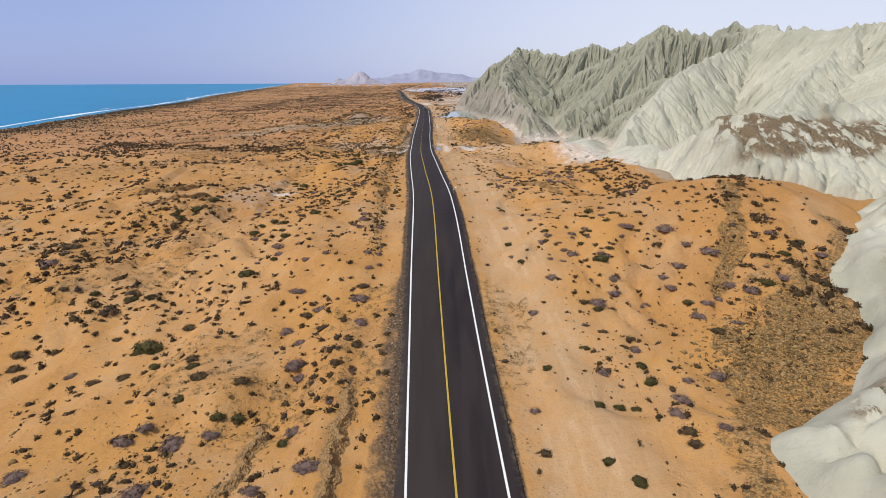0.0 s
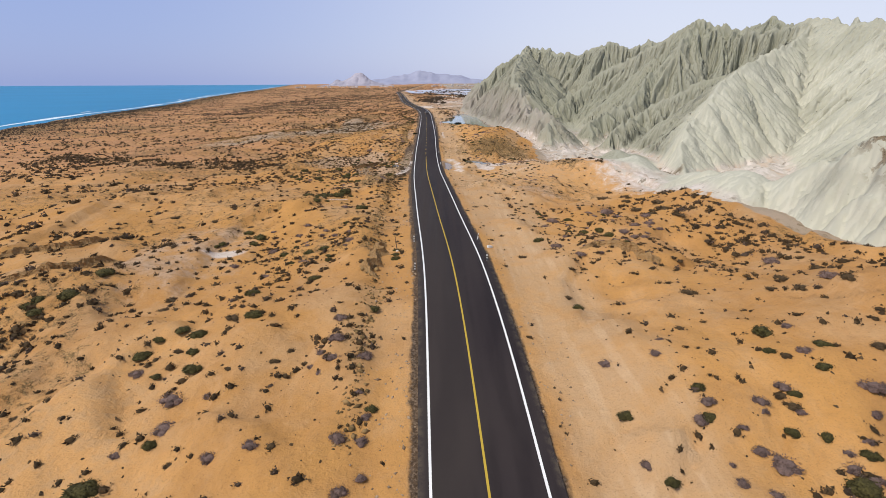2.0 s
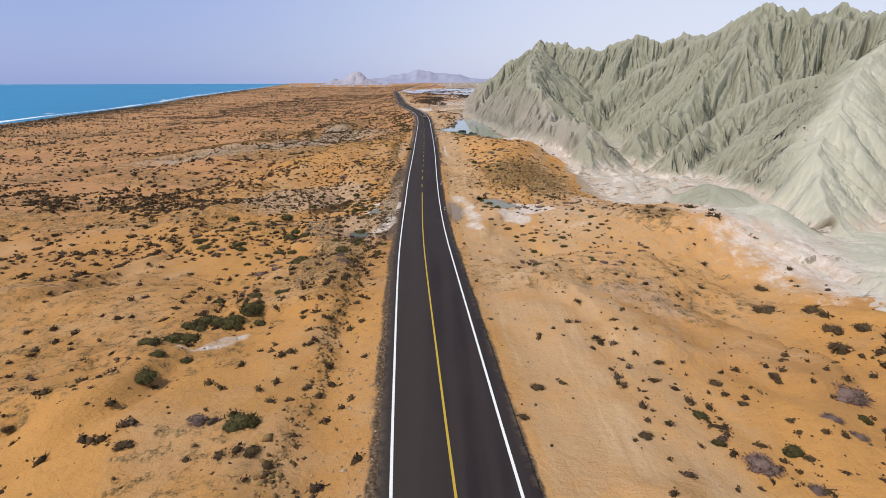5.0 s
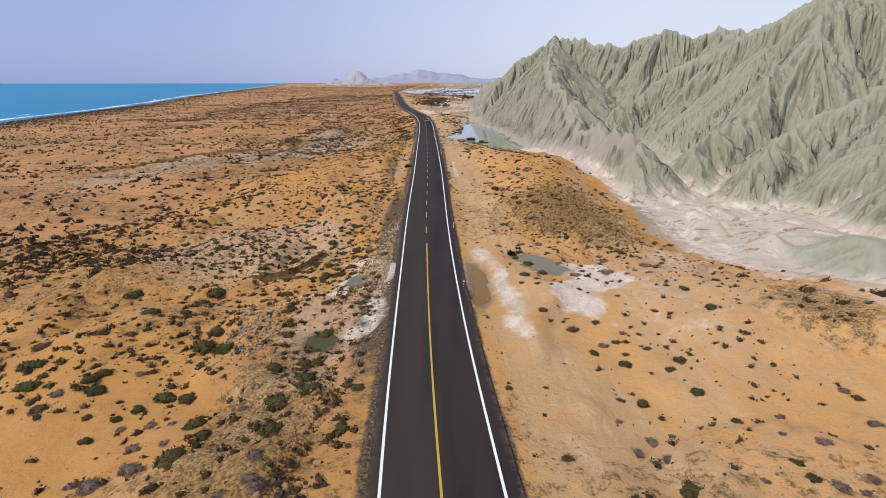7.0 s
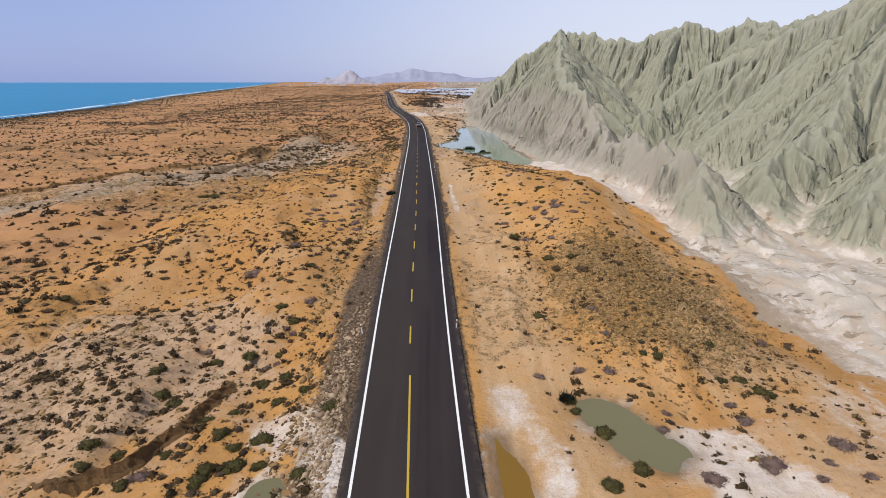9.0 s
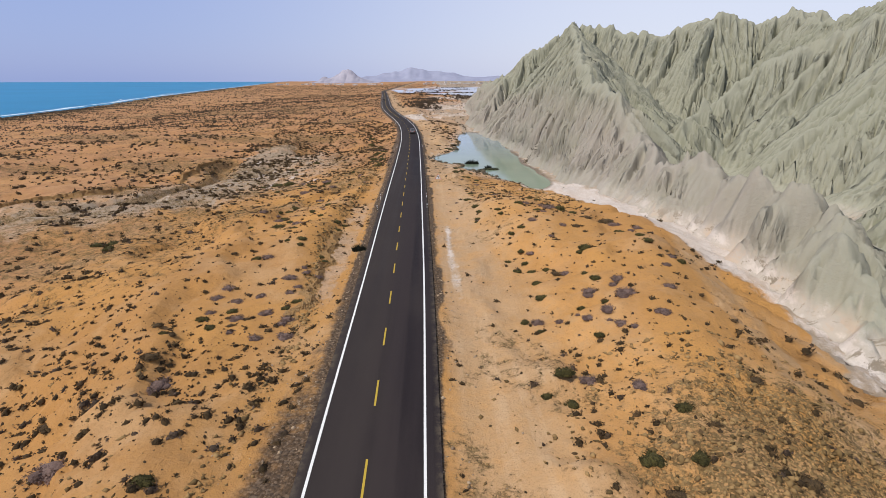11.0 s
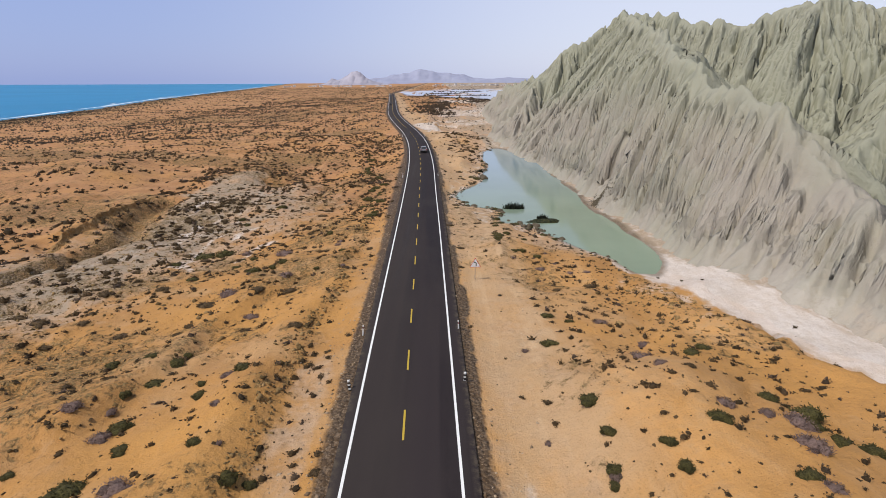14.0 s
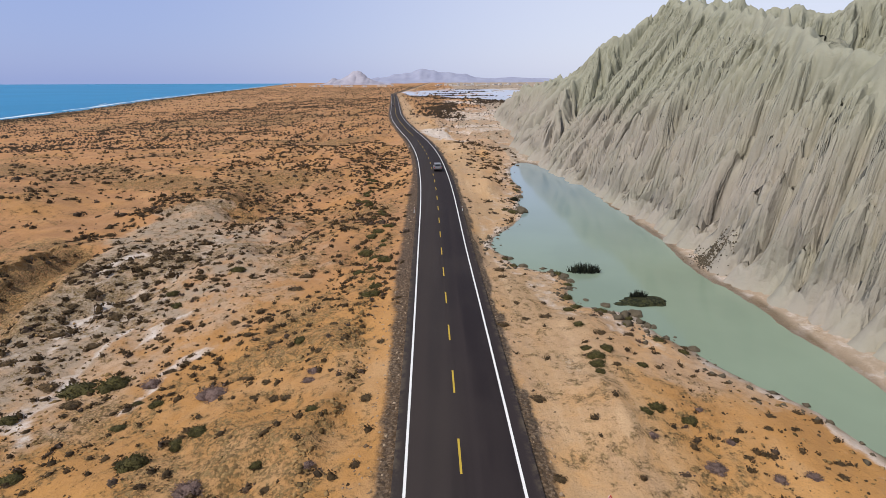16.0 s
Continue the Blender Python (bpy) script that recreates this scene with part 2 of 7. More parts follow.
def water(name, colour, rough, wave, height):
    n = Nodes(name, rough)
    n.b.inputs["Specular IOR Level"].default_value = 0.12 if name == "sea_water" else 0.5
    n.b.inputs["IOR"].default_value = 1.33
    h = n.noise(wave, 4, 0.55, n.scaled(1, 0.6, 1))
    c = n.mix(n.span(n.noise(wave * 0.03, 4), 0.35, 0.7), colour, tuple(v * 0.86 for v in colour))
    return n.done(c, None, n.bump(h, 0.35, height))

M_SEA = water("sea_water", (0.008, 0.225, 0.430), 0.35, 0.12, 0.6)
M_POND = water("pond_water", (0.25, 0.315, 0.225), 0.08, 1.6, 0.012)
# deep mixes the sky's reflection into the far water as blue-grey base colour
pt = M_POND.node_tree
sep, sky_ramp, deep = pt.nodes.new("ShaderNodeSeparateXYZ"), pt.nodes.new("ShaderNodeMapRange"), pt.nodes.new("ShaderNodeMix")
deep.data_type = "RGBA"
sky_ramp.inputs[1].default_value, sky_ramp.inputs[2].default_value = 332.0, 385.0
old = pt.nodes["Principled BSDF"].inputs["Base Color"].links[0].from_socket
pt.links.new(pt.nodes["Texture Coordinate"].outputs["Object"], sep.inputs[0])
pt.links.new(sep.outputs["Y"], sky_ramp.inputs[0]), pt.links.new(sky_ramp.outputs[0], deep.inputs[0])
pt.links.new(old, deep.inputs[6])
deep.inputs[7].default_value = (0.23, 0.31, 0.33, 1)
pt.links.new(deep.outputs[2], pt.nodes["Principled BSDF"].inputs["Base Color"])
M_GREEN_POND = water("green_pool_water", (0.185, 0.165, 0.085), 0.1, 2.0, 0.01)
M_DARK_POOL = water("dark_green_pool_water", (0.085, 0.080, 0.020), 0.1, 2.0, 0.01)
M_BROWN_POND = water("brown_pool_water", (0.235, 0.130, 0.022), 0.1, 2.0, 0.01)
n = Nodes("sea_foam", 0.8)
M_FOAM = n.done(n.mix(n.noise(0.4, 5), (0.80, 0.84, 0.86), (0.62, 0.72, 0.78)))

def leaf(name, dark, light, tone=True, gaps=0.7):
    n = Nodes(name, 0.85)
    c = n.mix(n.island(), dark, light)
    if tone:
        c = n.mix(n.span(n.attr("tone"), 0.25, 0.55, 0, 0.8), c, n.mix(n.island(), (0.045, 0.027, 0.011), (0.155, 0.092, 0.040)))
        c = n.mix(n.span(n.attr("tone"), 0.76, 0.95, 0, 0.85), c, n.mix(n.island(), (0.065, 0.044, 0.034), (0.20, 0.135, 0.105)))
        # Clump cores take their inner shade as a darker twig colour.
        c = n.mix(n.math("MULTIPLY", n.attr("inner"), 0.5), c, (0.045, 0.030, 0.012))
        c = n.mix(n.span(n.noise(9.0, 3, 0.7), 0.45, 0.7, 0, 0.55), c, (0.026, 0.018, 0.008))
    else:
        c = n.mix(n.math("MULTIPLY", n.chance(), 0.4), c, tuple(0.55 * v for v in light))
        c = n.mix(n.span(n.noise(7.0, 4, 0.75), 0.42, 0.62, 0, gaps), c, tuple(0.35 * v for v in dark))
    return n.done(c, None, n.bump(n.noise(11.0, 3, 0.7), 1.0, 0.12))

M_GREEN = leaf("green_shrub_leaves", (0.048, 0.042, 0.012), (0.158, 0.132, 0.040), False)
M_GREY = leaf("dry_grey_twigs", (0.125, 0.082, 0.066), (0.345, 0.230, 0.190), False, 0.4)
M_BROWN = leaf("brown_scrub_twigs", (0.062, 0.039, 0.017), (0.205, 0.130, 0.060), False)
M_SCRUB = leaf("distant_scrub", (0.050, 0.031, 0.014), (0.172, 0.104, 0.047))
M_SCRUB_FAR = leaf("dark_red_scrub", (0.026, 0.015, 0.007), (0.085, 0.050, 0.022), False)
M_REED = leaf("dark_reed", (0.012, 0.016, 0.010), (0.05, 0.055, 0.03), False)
n = Nodes("stone", 0.92)
M_STONE = n.done(n.mix(n.island(), (0.15, 0.098, 0.056), (0.47, 0.345, 0.225)))
n = Nodes("dark_rock", 0.9)
M_ROCK = n.done(n.mix(n.noise(2.0, 6, 0.7), (0.05, 0.045, 0.03), (0.17, 0.13, 0.085)), None, n.bump(n.noise(5, 5), 0.6, 0.1))
# Distance haze is put into these rock colours as pale mauve and blue-grey.
n = Nodes("haze_painted_rock", 1.0)
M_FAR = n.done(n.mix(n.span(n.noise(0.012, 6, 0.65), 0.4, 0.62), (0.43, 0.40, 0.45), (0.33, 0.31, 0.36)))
n = Nodes("haze_painted_blue_rock", 1.0)
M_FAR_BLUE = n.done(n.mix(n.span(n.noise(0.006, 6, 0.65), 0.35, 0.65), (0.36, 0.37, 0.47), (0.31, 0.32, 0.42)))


# ---------------------------------------------------------------- number helpers
def hashed(ix, iy, seed):
    h = (ix.astype(np.int64) * 374761393 + iy.astype(np.int64) * 668265263 + seed * 974634777) & 0x7FFFFFFF
    h = ((h ^ (h >> 13)) * 1274126177) & 0x7FFFFFFF
    return ((h ^ (h >> 16)) & 0xFFFF) / 65535.0


def vnoise(x, y, seed=0):
    """Smooth value noise, 0 to 1."""
    ix, iy = np.floor(x), np.floor(y)
    fx, fy = x - ix, y - iy
    fx, fy = fx * fx * fx * (fx * (fx * 6 - 15) + 10), fy * fy * fy * (fy * (fy * 6 - 15) + 10)
    a, b = hashed(ix, iy, seed), hashed(ix + 1, iy, seed)
    c, d = hashed(ix, iy + 1, seed), hashed(ix + 1, iy + 1, seed)
    return (a + (b - a) * fx) * (1 - fy) + (c + (d - c) * fx) * fy


def fbm(x, y, octaves=4, seed=0, gain=0.5):
    """About -1 to 1."""
    total, amp, norm = 0.0, 1.0, 0.0
    for o in range(octaves):
        total = total + amp * (2 * vnoise(x * 2 ** o + 17.3 * o, y * 2 ** o - 9.1 * o, seed + o) - 1)
        norm += amp
        amp *= gain
    return total / norm * 1.6


def step(lo, hi, v):
    t = np.clip((v - lo) / (hi - lo), 0, 1)
    return t * t * (3 - 2 * t)


def smax(a, b, r):
    h = np.clip(0.5 + 0.5 * (a - b) / r, 0, 1)
    return b + (a - b) * h + r * h * (1 - h)


def smin(a, b, r):
    return -smax(-a, -b, r)


def to_line(x, y, points):
    """Distance to a polyline in plan."""
    best = np.full(np.shape(x), 1e9)
    for (ax, ay), (bx, by) in zip(points, points[1:]):
        dx, dy = bx - ax, by - ay
        t = np.clip(((x - ax) * dx + (y - ay) * dy) / (dx * dx + dy * dy), 0, 1)
        best = np.minimum(best, np.hypot(x - ax - t * dx, y - ay - t * dy))
    return best


def to_shape(x, y, points):
    """Signed distance to a closed outline, negative inside."""
    d = to_line(x, y, points + points[:1])
    inside = np.zeros(np.shape(x), bool)
    for (ax, ay), (bx, by) in zip(points, points[1:] + points[:1]):
        cross = ((ay > y) != (by > y)) & (x < (bx - ax) * (y - ay) / (by - ay + 1e-12) + ax)
        inside ^= cross
    return np.where(inside, -d, d)


def smooth_curve(at, ys, vs):
    """Cubic interpolation through the given knots."""
    ys, vs = np.array(ys, float), np.array(vs, float)
    m = np.gradient(vs, ys)
    at = np.clip(at, ys[0], ys[-1])
    i = np.clip(np.searchsorted(ys, at) - 1, 0, len(ys) - 2)
    h = ys[i + 1] - ys[i]
    t = (at - ys[i]) / h
    return ((1 + 2 * t) * (1 - t) ** 2 * vs[i] + t * (1 - t) ** 2 * h * m[i] + t * t * (3 - 2 * t) * vs[i + 1] + t * t * (t - 1) * h * m[i + 1])


# ---------------------------------------------------------------- the plan
ROAD_Y = (-80, 0, 25, 53, 85, 115, 150, 190, 240, 270, 330, 385, 418, 450, 491, 540, 588, 655, 760, 866, 1100)
ROAD_X = (5.5, 2.0, 1.0, 0.0, -1.1, -3.0, -4.95, -6.2, -6.9, -7.5, -8.8, -10.4, -12.6, -16.3, -22.6, -29.5, -35.0, -41.0, -50, -59, -80)
RISE_Y = (-80, 0, 25, 38, 53, 68, 85, 105, 140, 165, 182, 205, 260, 300, 340, 385, 420, 600, 1100)
RISE_Z = (-2.6, -1.7, -0.3, 0.8, 2.5, 4.3, 5.1, 4.9, 4.1, 2.8, 2.5, 3.1, 3.6, 3.2, 2.5, 2.9, 3.3, 3.5, 3.5)
SHORE_Y = (-400, 0, 369, 515, 775, 1160, 1365, 2430, 5200)
SHORE_X = (-220, -245, -303, -339, -387, -490, -535, -770, -1400)
SEA_Z = -6.0
FOOT_Y = (-60, 40, 70, 84, 92, 100, 113, 130, 150, 172, 185, 200, 212, 228, 245, 262, 275, 288, 305, 320, 340, 365, 390, 425, 446, 474, 560, 640)
FOOT_X = (140, 130, 100, 58, 47, 46, 44, 43, 42, 41, 36, 33, 32, 34, 36, 35.5, 32.5, 29.8, 27.2, 26.3, 26, 24.3, 21.2, 16.8, 15.5, 20.5, 23, 27)
# smooth domes of washed mud in front of the mountains: x, y, widths, height
MUD_DOMES = ((48, 182, 5, 7, 4.6), (47, 131, 5, 9, 3.4), (46, 161, 5.5, 8, 2.8), (56, 141, 9, 11, 3.5), (50, 121, 6, 10, 4.2), (55, 188, 6, 7, 3.2), (66, 158, 8, 9, 3.5))


def road_x(y):
    return smooth_curve(np.asarray(y, float), ROAD_Y, ROAD_X)


def road_z(y):
    return smooth_curve(np.asarray(y, float), RISE_Y, RISE_Z)


POND = [(14, 421), (9.6, 411), (8.2, 394), (8.6, 380), (6.6, 372), (5.4, 365), (6.2, 360), (2.5, 353), (-0.5, 347), (-1.8, 343.6), (-1.2, 339.5), (0.7, 334), (3, 332.2), (5.7, 331.4), (6.3, 328), (4.9, 324.8), (5.5, 321.4),
        (8.9, 320), (10.5, 319), (11.1, 315.2), (12.7, 312.5), (14.6, 308), (17.8, 303), (19, 297.5), (21.5, 296.5), (24, 301), (24.9, 306), (24.3, 313), (23.8, 316), (24.1, 321), (23.5, 326), (22.4, 330), (22.7, 338), (23.8, 344),
        (23.6, 350), (22.8, 354), (23.8, 361), (22.4, 366.5), (23, 375), (22.6, 390), (21, 405), (17, 418)]
GREEN_POOL = [(5.4, 186), (7.5, 186.4), (9, 185.2), (10.3, 182.5), (11.4, 180.5), (9.6, 178.8), (7.5, 180.1), (6.3, 182.5)]
BROWN_POOL = [(-0.9, 182.2), (-0.2, 182.3), (0.5, 179.5), (0.9, 176), (0.6, 171), (-0.4, 169), (-1.1, 171), (-0.9, 176)]
LEFT_POOL = [(-15.4, 176.6), (-14.4, 178.9), (-13.0, 178.6), (-12.8, 176.6), (-14, 175.6)]
LEFT_POOL_2 = [(-16.5, 163.6), (-14.4, 164.1), (-13.5, 162.3), (-13.7, 160.9), (-15.7, 160.6), (-16.6, 162)]
POOLS = ((POND, 0.8), (GREEN_POOL, 1.6), (BROWN_POOL, 1.75), (LEFT_POOL, 1.5), (LEFT_POOL_2, 1.6))
GULLY = [(-104, 256), (-84, 267), (-69, 278), (-60.5, 288), (-58.6, 294.6), (-57.4, 302), (-57, 309), (-56.2, 316.5), (-58.8, 326), (-61, 334.7), (-60.4, 342)]
WASH = [(-88, 258), (-70, 278), (-56, 291), (-50, 305), (-45, 320), (-40, 332), (-45, 350)]
STREAM = [(22.5, 300), (26.5, 288), (28.5, 277), (32, 265), (34, 252), (37, 241), (41, 230), (43, 215), (41, 190), (42, 165), (44, 140)]
SALT_R = [(0.5, 187), (2.6, 178), (2.4, 165), (3.4, 162)]
SALT_R2 = [(13, 181), (14.2, 177), (12, 173.5), (8.5, 172), (9.5, 169)]
SALT_L = [(-19, 172), (-16, 178), (-12, 184), (-11.5, 176), (-13, 166)]
RUBBLE = [(-62, 278), (-55, 286), (-51, 296), (-49.5, 308), (-48, 318), (-49, 332), (-51, 346), (-53, 362)]
DITCH = [(-15.8, 300), (-16.6, 312), (-17.3, 322), (-18.8, 350), (-24.5, 372), (-25.5, 396)]
STREAKS = ([(-40, 300), (-42, 309), (-41, 315.5)], [(-36.2, 313), (-36.6, 320), (-35, 324)], [(-52, 329), (-51.5, 337), (-50, 341)], [(-33.7, 303), (-32, 313)], [(-47, 318), (-45, 330)])
MOUNDS = ((25, 258, 7, 12, 2.2), (50, 72, 36, 18, 5.2), (14, 90, 9, 16, 1.8), (13, 262, 10, 15, 3.7), (17, 228, 9, 20, 3.4), (24, 240, 6, 12, 1.6), (-27, 118, 12, 16, 2.6), (-42, 134, 14, 11, 3.2), (-62, 118, 12, 10, 2.2),
          (-30, 60, 14, 18, 1.6), (-24, 238, 10, 26, 2.0), (-18, 205, 6, 12, 1.7), (-110, 372, 40, 30, 3.0), (-62, 395, 20, 24, 1.6), (-130, 315, 30, 22, 2.5), (-48, 86, 12, 10, 1.5))

# broad swells and hollows of the plain
RISES = ((42, 118, 18, 22, 5.5), (36, 63, 18, 22, 5.7), (-35, 308, 18, 22, -2.8), (41, 165, 12, 16, 3.2), (34, 247, 12, 16, 2.1), (-24, 60, 8, 10, -1.9), (12, 236, 8, 10, 1.7), (10, 79, 8, 10, -2.1), (17, 264, 8, 10, -1.7), (26, 200, 8, 10, -1.9),
         (9, 41, 12, 16, 1.8), (10, 97, 8, 10, -1.4), (-36, 157, 8, 10, 1.6), (-19, 184, 12, 16, -1.4), (9, 209, 12, 16, 1.6), (-28, 104, 12, 16, -1.4), (6, 380, 8, 10, 1.5), (18, 151, 8, 10, 1.3), (-16, 259, 18, 22, 1.3), (57, 228, 14, 20, -2.2))
SWELLS = ((-55, 97, 18, 22, 2.3), (-32, 379, 18, 22, -2.7), (-63, 140, 12, 16, 2.0), (6, 380, 8, 10, 1.4), (-26, 42, 12, 16, -1.2), (-47, 180, 8, 10, 1.3), (21, 63, 8, 10, 1.1), (-18, 75, 8, 10, 1.2), (-35, 332, 18, 22, -0.7),
          (38, 150, 12, 16, 0.9), (-69, 371, 18, 22, -1.0), (30, 223, 8, 10, -1.1), (36, 63, 8, 10, 1.0), (-18, 302, 8, 10, -1.0), (25, 48, 8, 10, -1.0), (21, 296, 8, 10, 0.9), (22, 253, 8, 10, 0.6), (17, 264, 8, 10, -0.8))
BELT = [(-20, 193), (-36, 189), (-58, 191), (-78, 191), (-104, 204), (-140, 222)]
TRACKS = ([(2.4, 176), (5, 163), (8, 150), (10, 138), (11.5, 124), (11.5, 108)], [(37, 268), (30, 249), (24.5, 228), (22, 212), (20.2, 195), (19.5, 180), (19.2, 170), (18.5, 155)], [(26, 240), (23.5, 224), (18.6, 195), (17.3, 180), (15.5, 168), (13, 150)], [(24, 205), (24.2, 190), (24.8, 178), (25.5, 165)])


def ground(x, y, detail=True):
    """Height of the plain, below the badlands."""
    x, y = np.asarray(x, float), np.asarray(y, float)
    off, rz = x - road_x(y), road_z(y)
    near = np.clip(np.abs(off) - 4.6, 0, None)
    shore = x - smooth_curve(y, SHORE_Y, SHORE_X)
    left = 0.2 - 3.0 * step(60, 190, -off) - 3.2 * step(60, 12, shore) - 9 * step(12, -60, shore)
    right = 1.3 + 1.2 * step(420, 700, y) + 1.3 * step(135, 160, y) * step(250, 225, y) * step(40, 22, x)
    right = right - 1.0 * step(-8, 4, x - smooth_curve(y, FOOT_Y, FOOT_X)) * step(120, 150, y) * step(275, 250, y)
    far = step(0, 55, near)
    base = np.where(off < 0, rz - 0.6 + (left - rz + 0.6) * far, rz - 0.6 + (right - rz + 0.6) * step(0, 26, near))
    inland = step(20, 90, shore)
    rough = step(0, 9, near) * inland
    h = base
    for mx, my, sx, sy, a in MOUNDS + RISES + SWELLS:
        h = h + a * np.exp(-((x - mx) / sx) ** 2 - ((y - my) / sy) ** 2) * step(0, 8, near)
    h = h + rough * (1.1 * fbm(x / 34, y / 34, 3, 5) + 0.85 * fbm(x / 11, y / 14, 4, 11))
    h = h - 1.9 * step(3.2, 0.6, to_line(x + 0.8 * fbm(x / 5, y / 5, 2, 8), y, GULLY)) * step(4, 10, near)
    # small broken ledges in the soil
    ledge = fbm(x / 17 + 3, y / 23, 3, 41)
    h = h + rough * 1.1 * (step(0.10, 0.13, ledge) - 0.5) * step(30, 10, np.abs(off) * 0.3)
    berm = step(60, 90, y) * step(175, 140, y) + step(225, 240, y) * step(330, 305, y) + step(50, 36, y)
    lip = -off - 8.2 - 0.9 * fbm(y / 9, y * 0, 3, 51)
    h = h + berm * (0.75 * step(-0.5, 0.5, lip) * step(7, 1.5, lip) + 0.35 * step(2.2, 0.6, np.abs(lip)) * fbm(x / 0.9, y / 0.9, 2, 52)) * (off < 0)
    # small gullies in the bank beside the verge
    h = h - 0.8 * np.exp(-((x - 13.6 - 0.05 * (y - 80)) / 3.2) ** 2 - ((y - 79) / 10) ** 2) * groove(vnoise(y / 2.6 + x / 7, x / 9, 57)) ** 1.5
    if detail:
        h = h + (0.25 + 0.75 * rough) * 0.15 * fbm(x / 2.1, y / 2.1, 3, 23) * step(0, 1.5, near)
    # verge and bed of the road
    bed = rz - 0.19 - 0.10 * np.clip(np.abs(off) - 3.8, 0, None)
    h = np.where(np.abs(off) < 4.6, bed, np.where(near < 3, bed + (h - bed) * step(0, 3, near), h))
    for shape, level in POOLS:
        d = to_shape(x, y, shape) + 0.35 * fbm(x / 1.8, y / 1.8, 3, 31)
        bank = level + np.where(d > 0, 0.12 * d + 0.02 * d * d, 0.25 * np.maximum(d, -6))
        h = np.where(d < 9, np.where(d < 0, np.minimum(h, bank), h + (smin(h, bank, 0.3) - h) * step(9, 3, d) * step(0, 0.8, near)), h)
    return h


WALL_Y = (60, 76, 84, 92, 100, 113, 130, 172, 205, 222, 235, 250, 262, 290, 330)
WALL_X = (110, 80, 57, 48, 47.5, 49, 52, 56, 61, 57, 57, 54, 52, 52, 50)
# crests of the badlands: x, y, height along each
R_END = ((28, 432, 15), (31, 440, 21), (38, 446, 27), (43, 449, 33.5), (52, 450, 36.5), (60, 452, 41), (67, 454, 46.5), (72, 447, 45), (76, 444, 46.5), (85, 435, 42), (95, 428, 41.5), (103, 421, 42.5), (114, 413, 48), (127, 408, 44.5), (140, 404, 48.5), (152, 394, 44), (165, 385, 45), (176, 372, 45))
R_TAIL = ((38, 446, 26), (35, 470, 24), (33, 500, 22.5), (32, 540, 22.5), (28.5, 572, 16), (26, 600, 6))
R_TAIL_BACK = ((33, 500, 21.5), (60, 510, 24), (90, 500, 30), (110, 470, 36), (114, 413, 46))
R_FRONT = ((67, 454, 47.5), (62, 430, 43), (55, 400, 38.5), (47, 370, 34), (42, 353, 31), (40, 342, 28), (37.8, 325.5, 24), (39.3, 314, 21), (40.3, 307, 19.5), (39.6, 297, 13.5), (39.2, 286, 10.5), (38.6, 278, 8), (41.5, 272, 10), (41, 262, 10.5), (40, 252, 11.5), (39, 244, 10), (37.5, 236, 6), (36, 229, 1.5))
R_MAIN = ((140, 404, 48.5), (136, 378, 41.5), (130, 345, 44), (121, 312, 46.5), (121, 299, 50.5), (130, 290, 46.5), (140, 281, 43.5), (157, 266, 47.5), (150, 235, 43), (153, 200, 41), (165, 160, 44), (182, 120, 45), (195, 60, 44), (190, -40, 40))
R_MID = ((121, 301, 49), (99, 322, 34), (85, 331, 26), (72, 327, 16.5), (60, 318, 11))
R_MID_SPUR = ((121, 299, 49), (106, 283, 37), (92, 276, 24), (80, 263, 14), (62, 255, 7), (50, 240, 3))
R_SIDE = ((157, 266, 46), (138, 250, 38), (119, 238, 33), (97, 216, 27.5), (82, 200, 19), (66, 182, 10), (52, 160, 4))
R_SIDE_SPUR = ((119, 238, 32), (96, 245, 20), (78, 246, 12), (62, 232, 6))
R_BACK = ((153, 200, 41), (125, 175, 28), (98, 150, 17), (76, 130, 9), (62, 118, 4))
R_BACK2 = ((165, 160, 44), (135, 132, 30), (108, 116, 22), (80, 107, 17), (62, 105, 16.5), (51, 106, 13), (47, 112, 7))
R_RIM = ((51, 102, 16.5), (62, 100, 17), (80, 96, 16.5), (110, 88, 17), (140, 80, 18))
R_FAR = ((176, 372, 45), (184, 346, 57.5), (189, 330, 49), (182, 305, 44), (176, 280, 43), (178, 262, 41), (186, 240, 43), (190, 220, 40))
CRESTS = ((R_END, 1.0), (R_TAIL, 1.1), (R_TAIL_BACK, 1.0), (R_FRONT, 1.0), (R_MAIN, 0.92), (R_MID, 1.0), (R_MID_SPUR, 1.0), (R_SIDE, 0.9), (R_SIDE_SPUR, 0.95), (R_BACK, 0.85), (R_BACK2, 0.55), (R_RIM, 0.42), (R_FAR, 0.95))
FRONT = (R_END, R_TAIL, R_TAIL_BACK, R_FRONT)


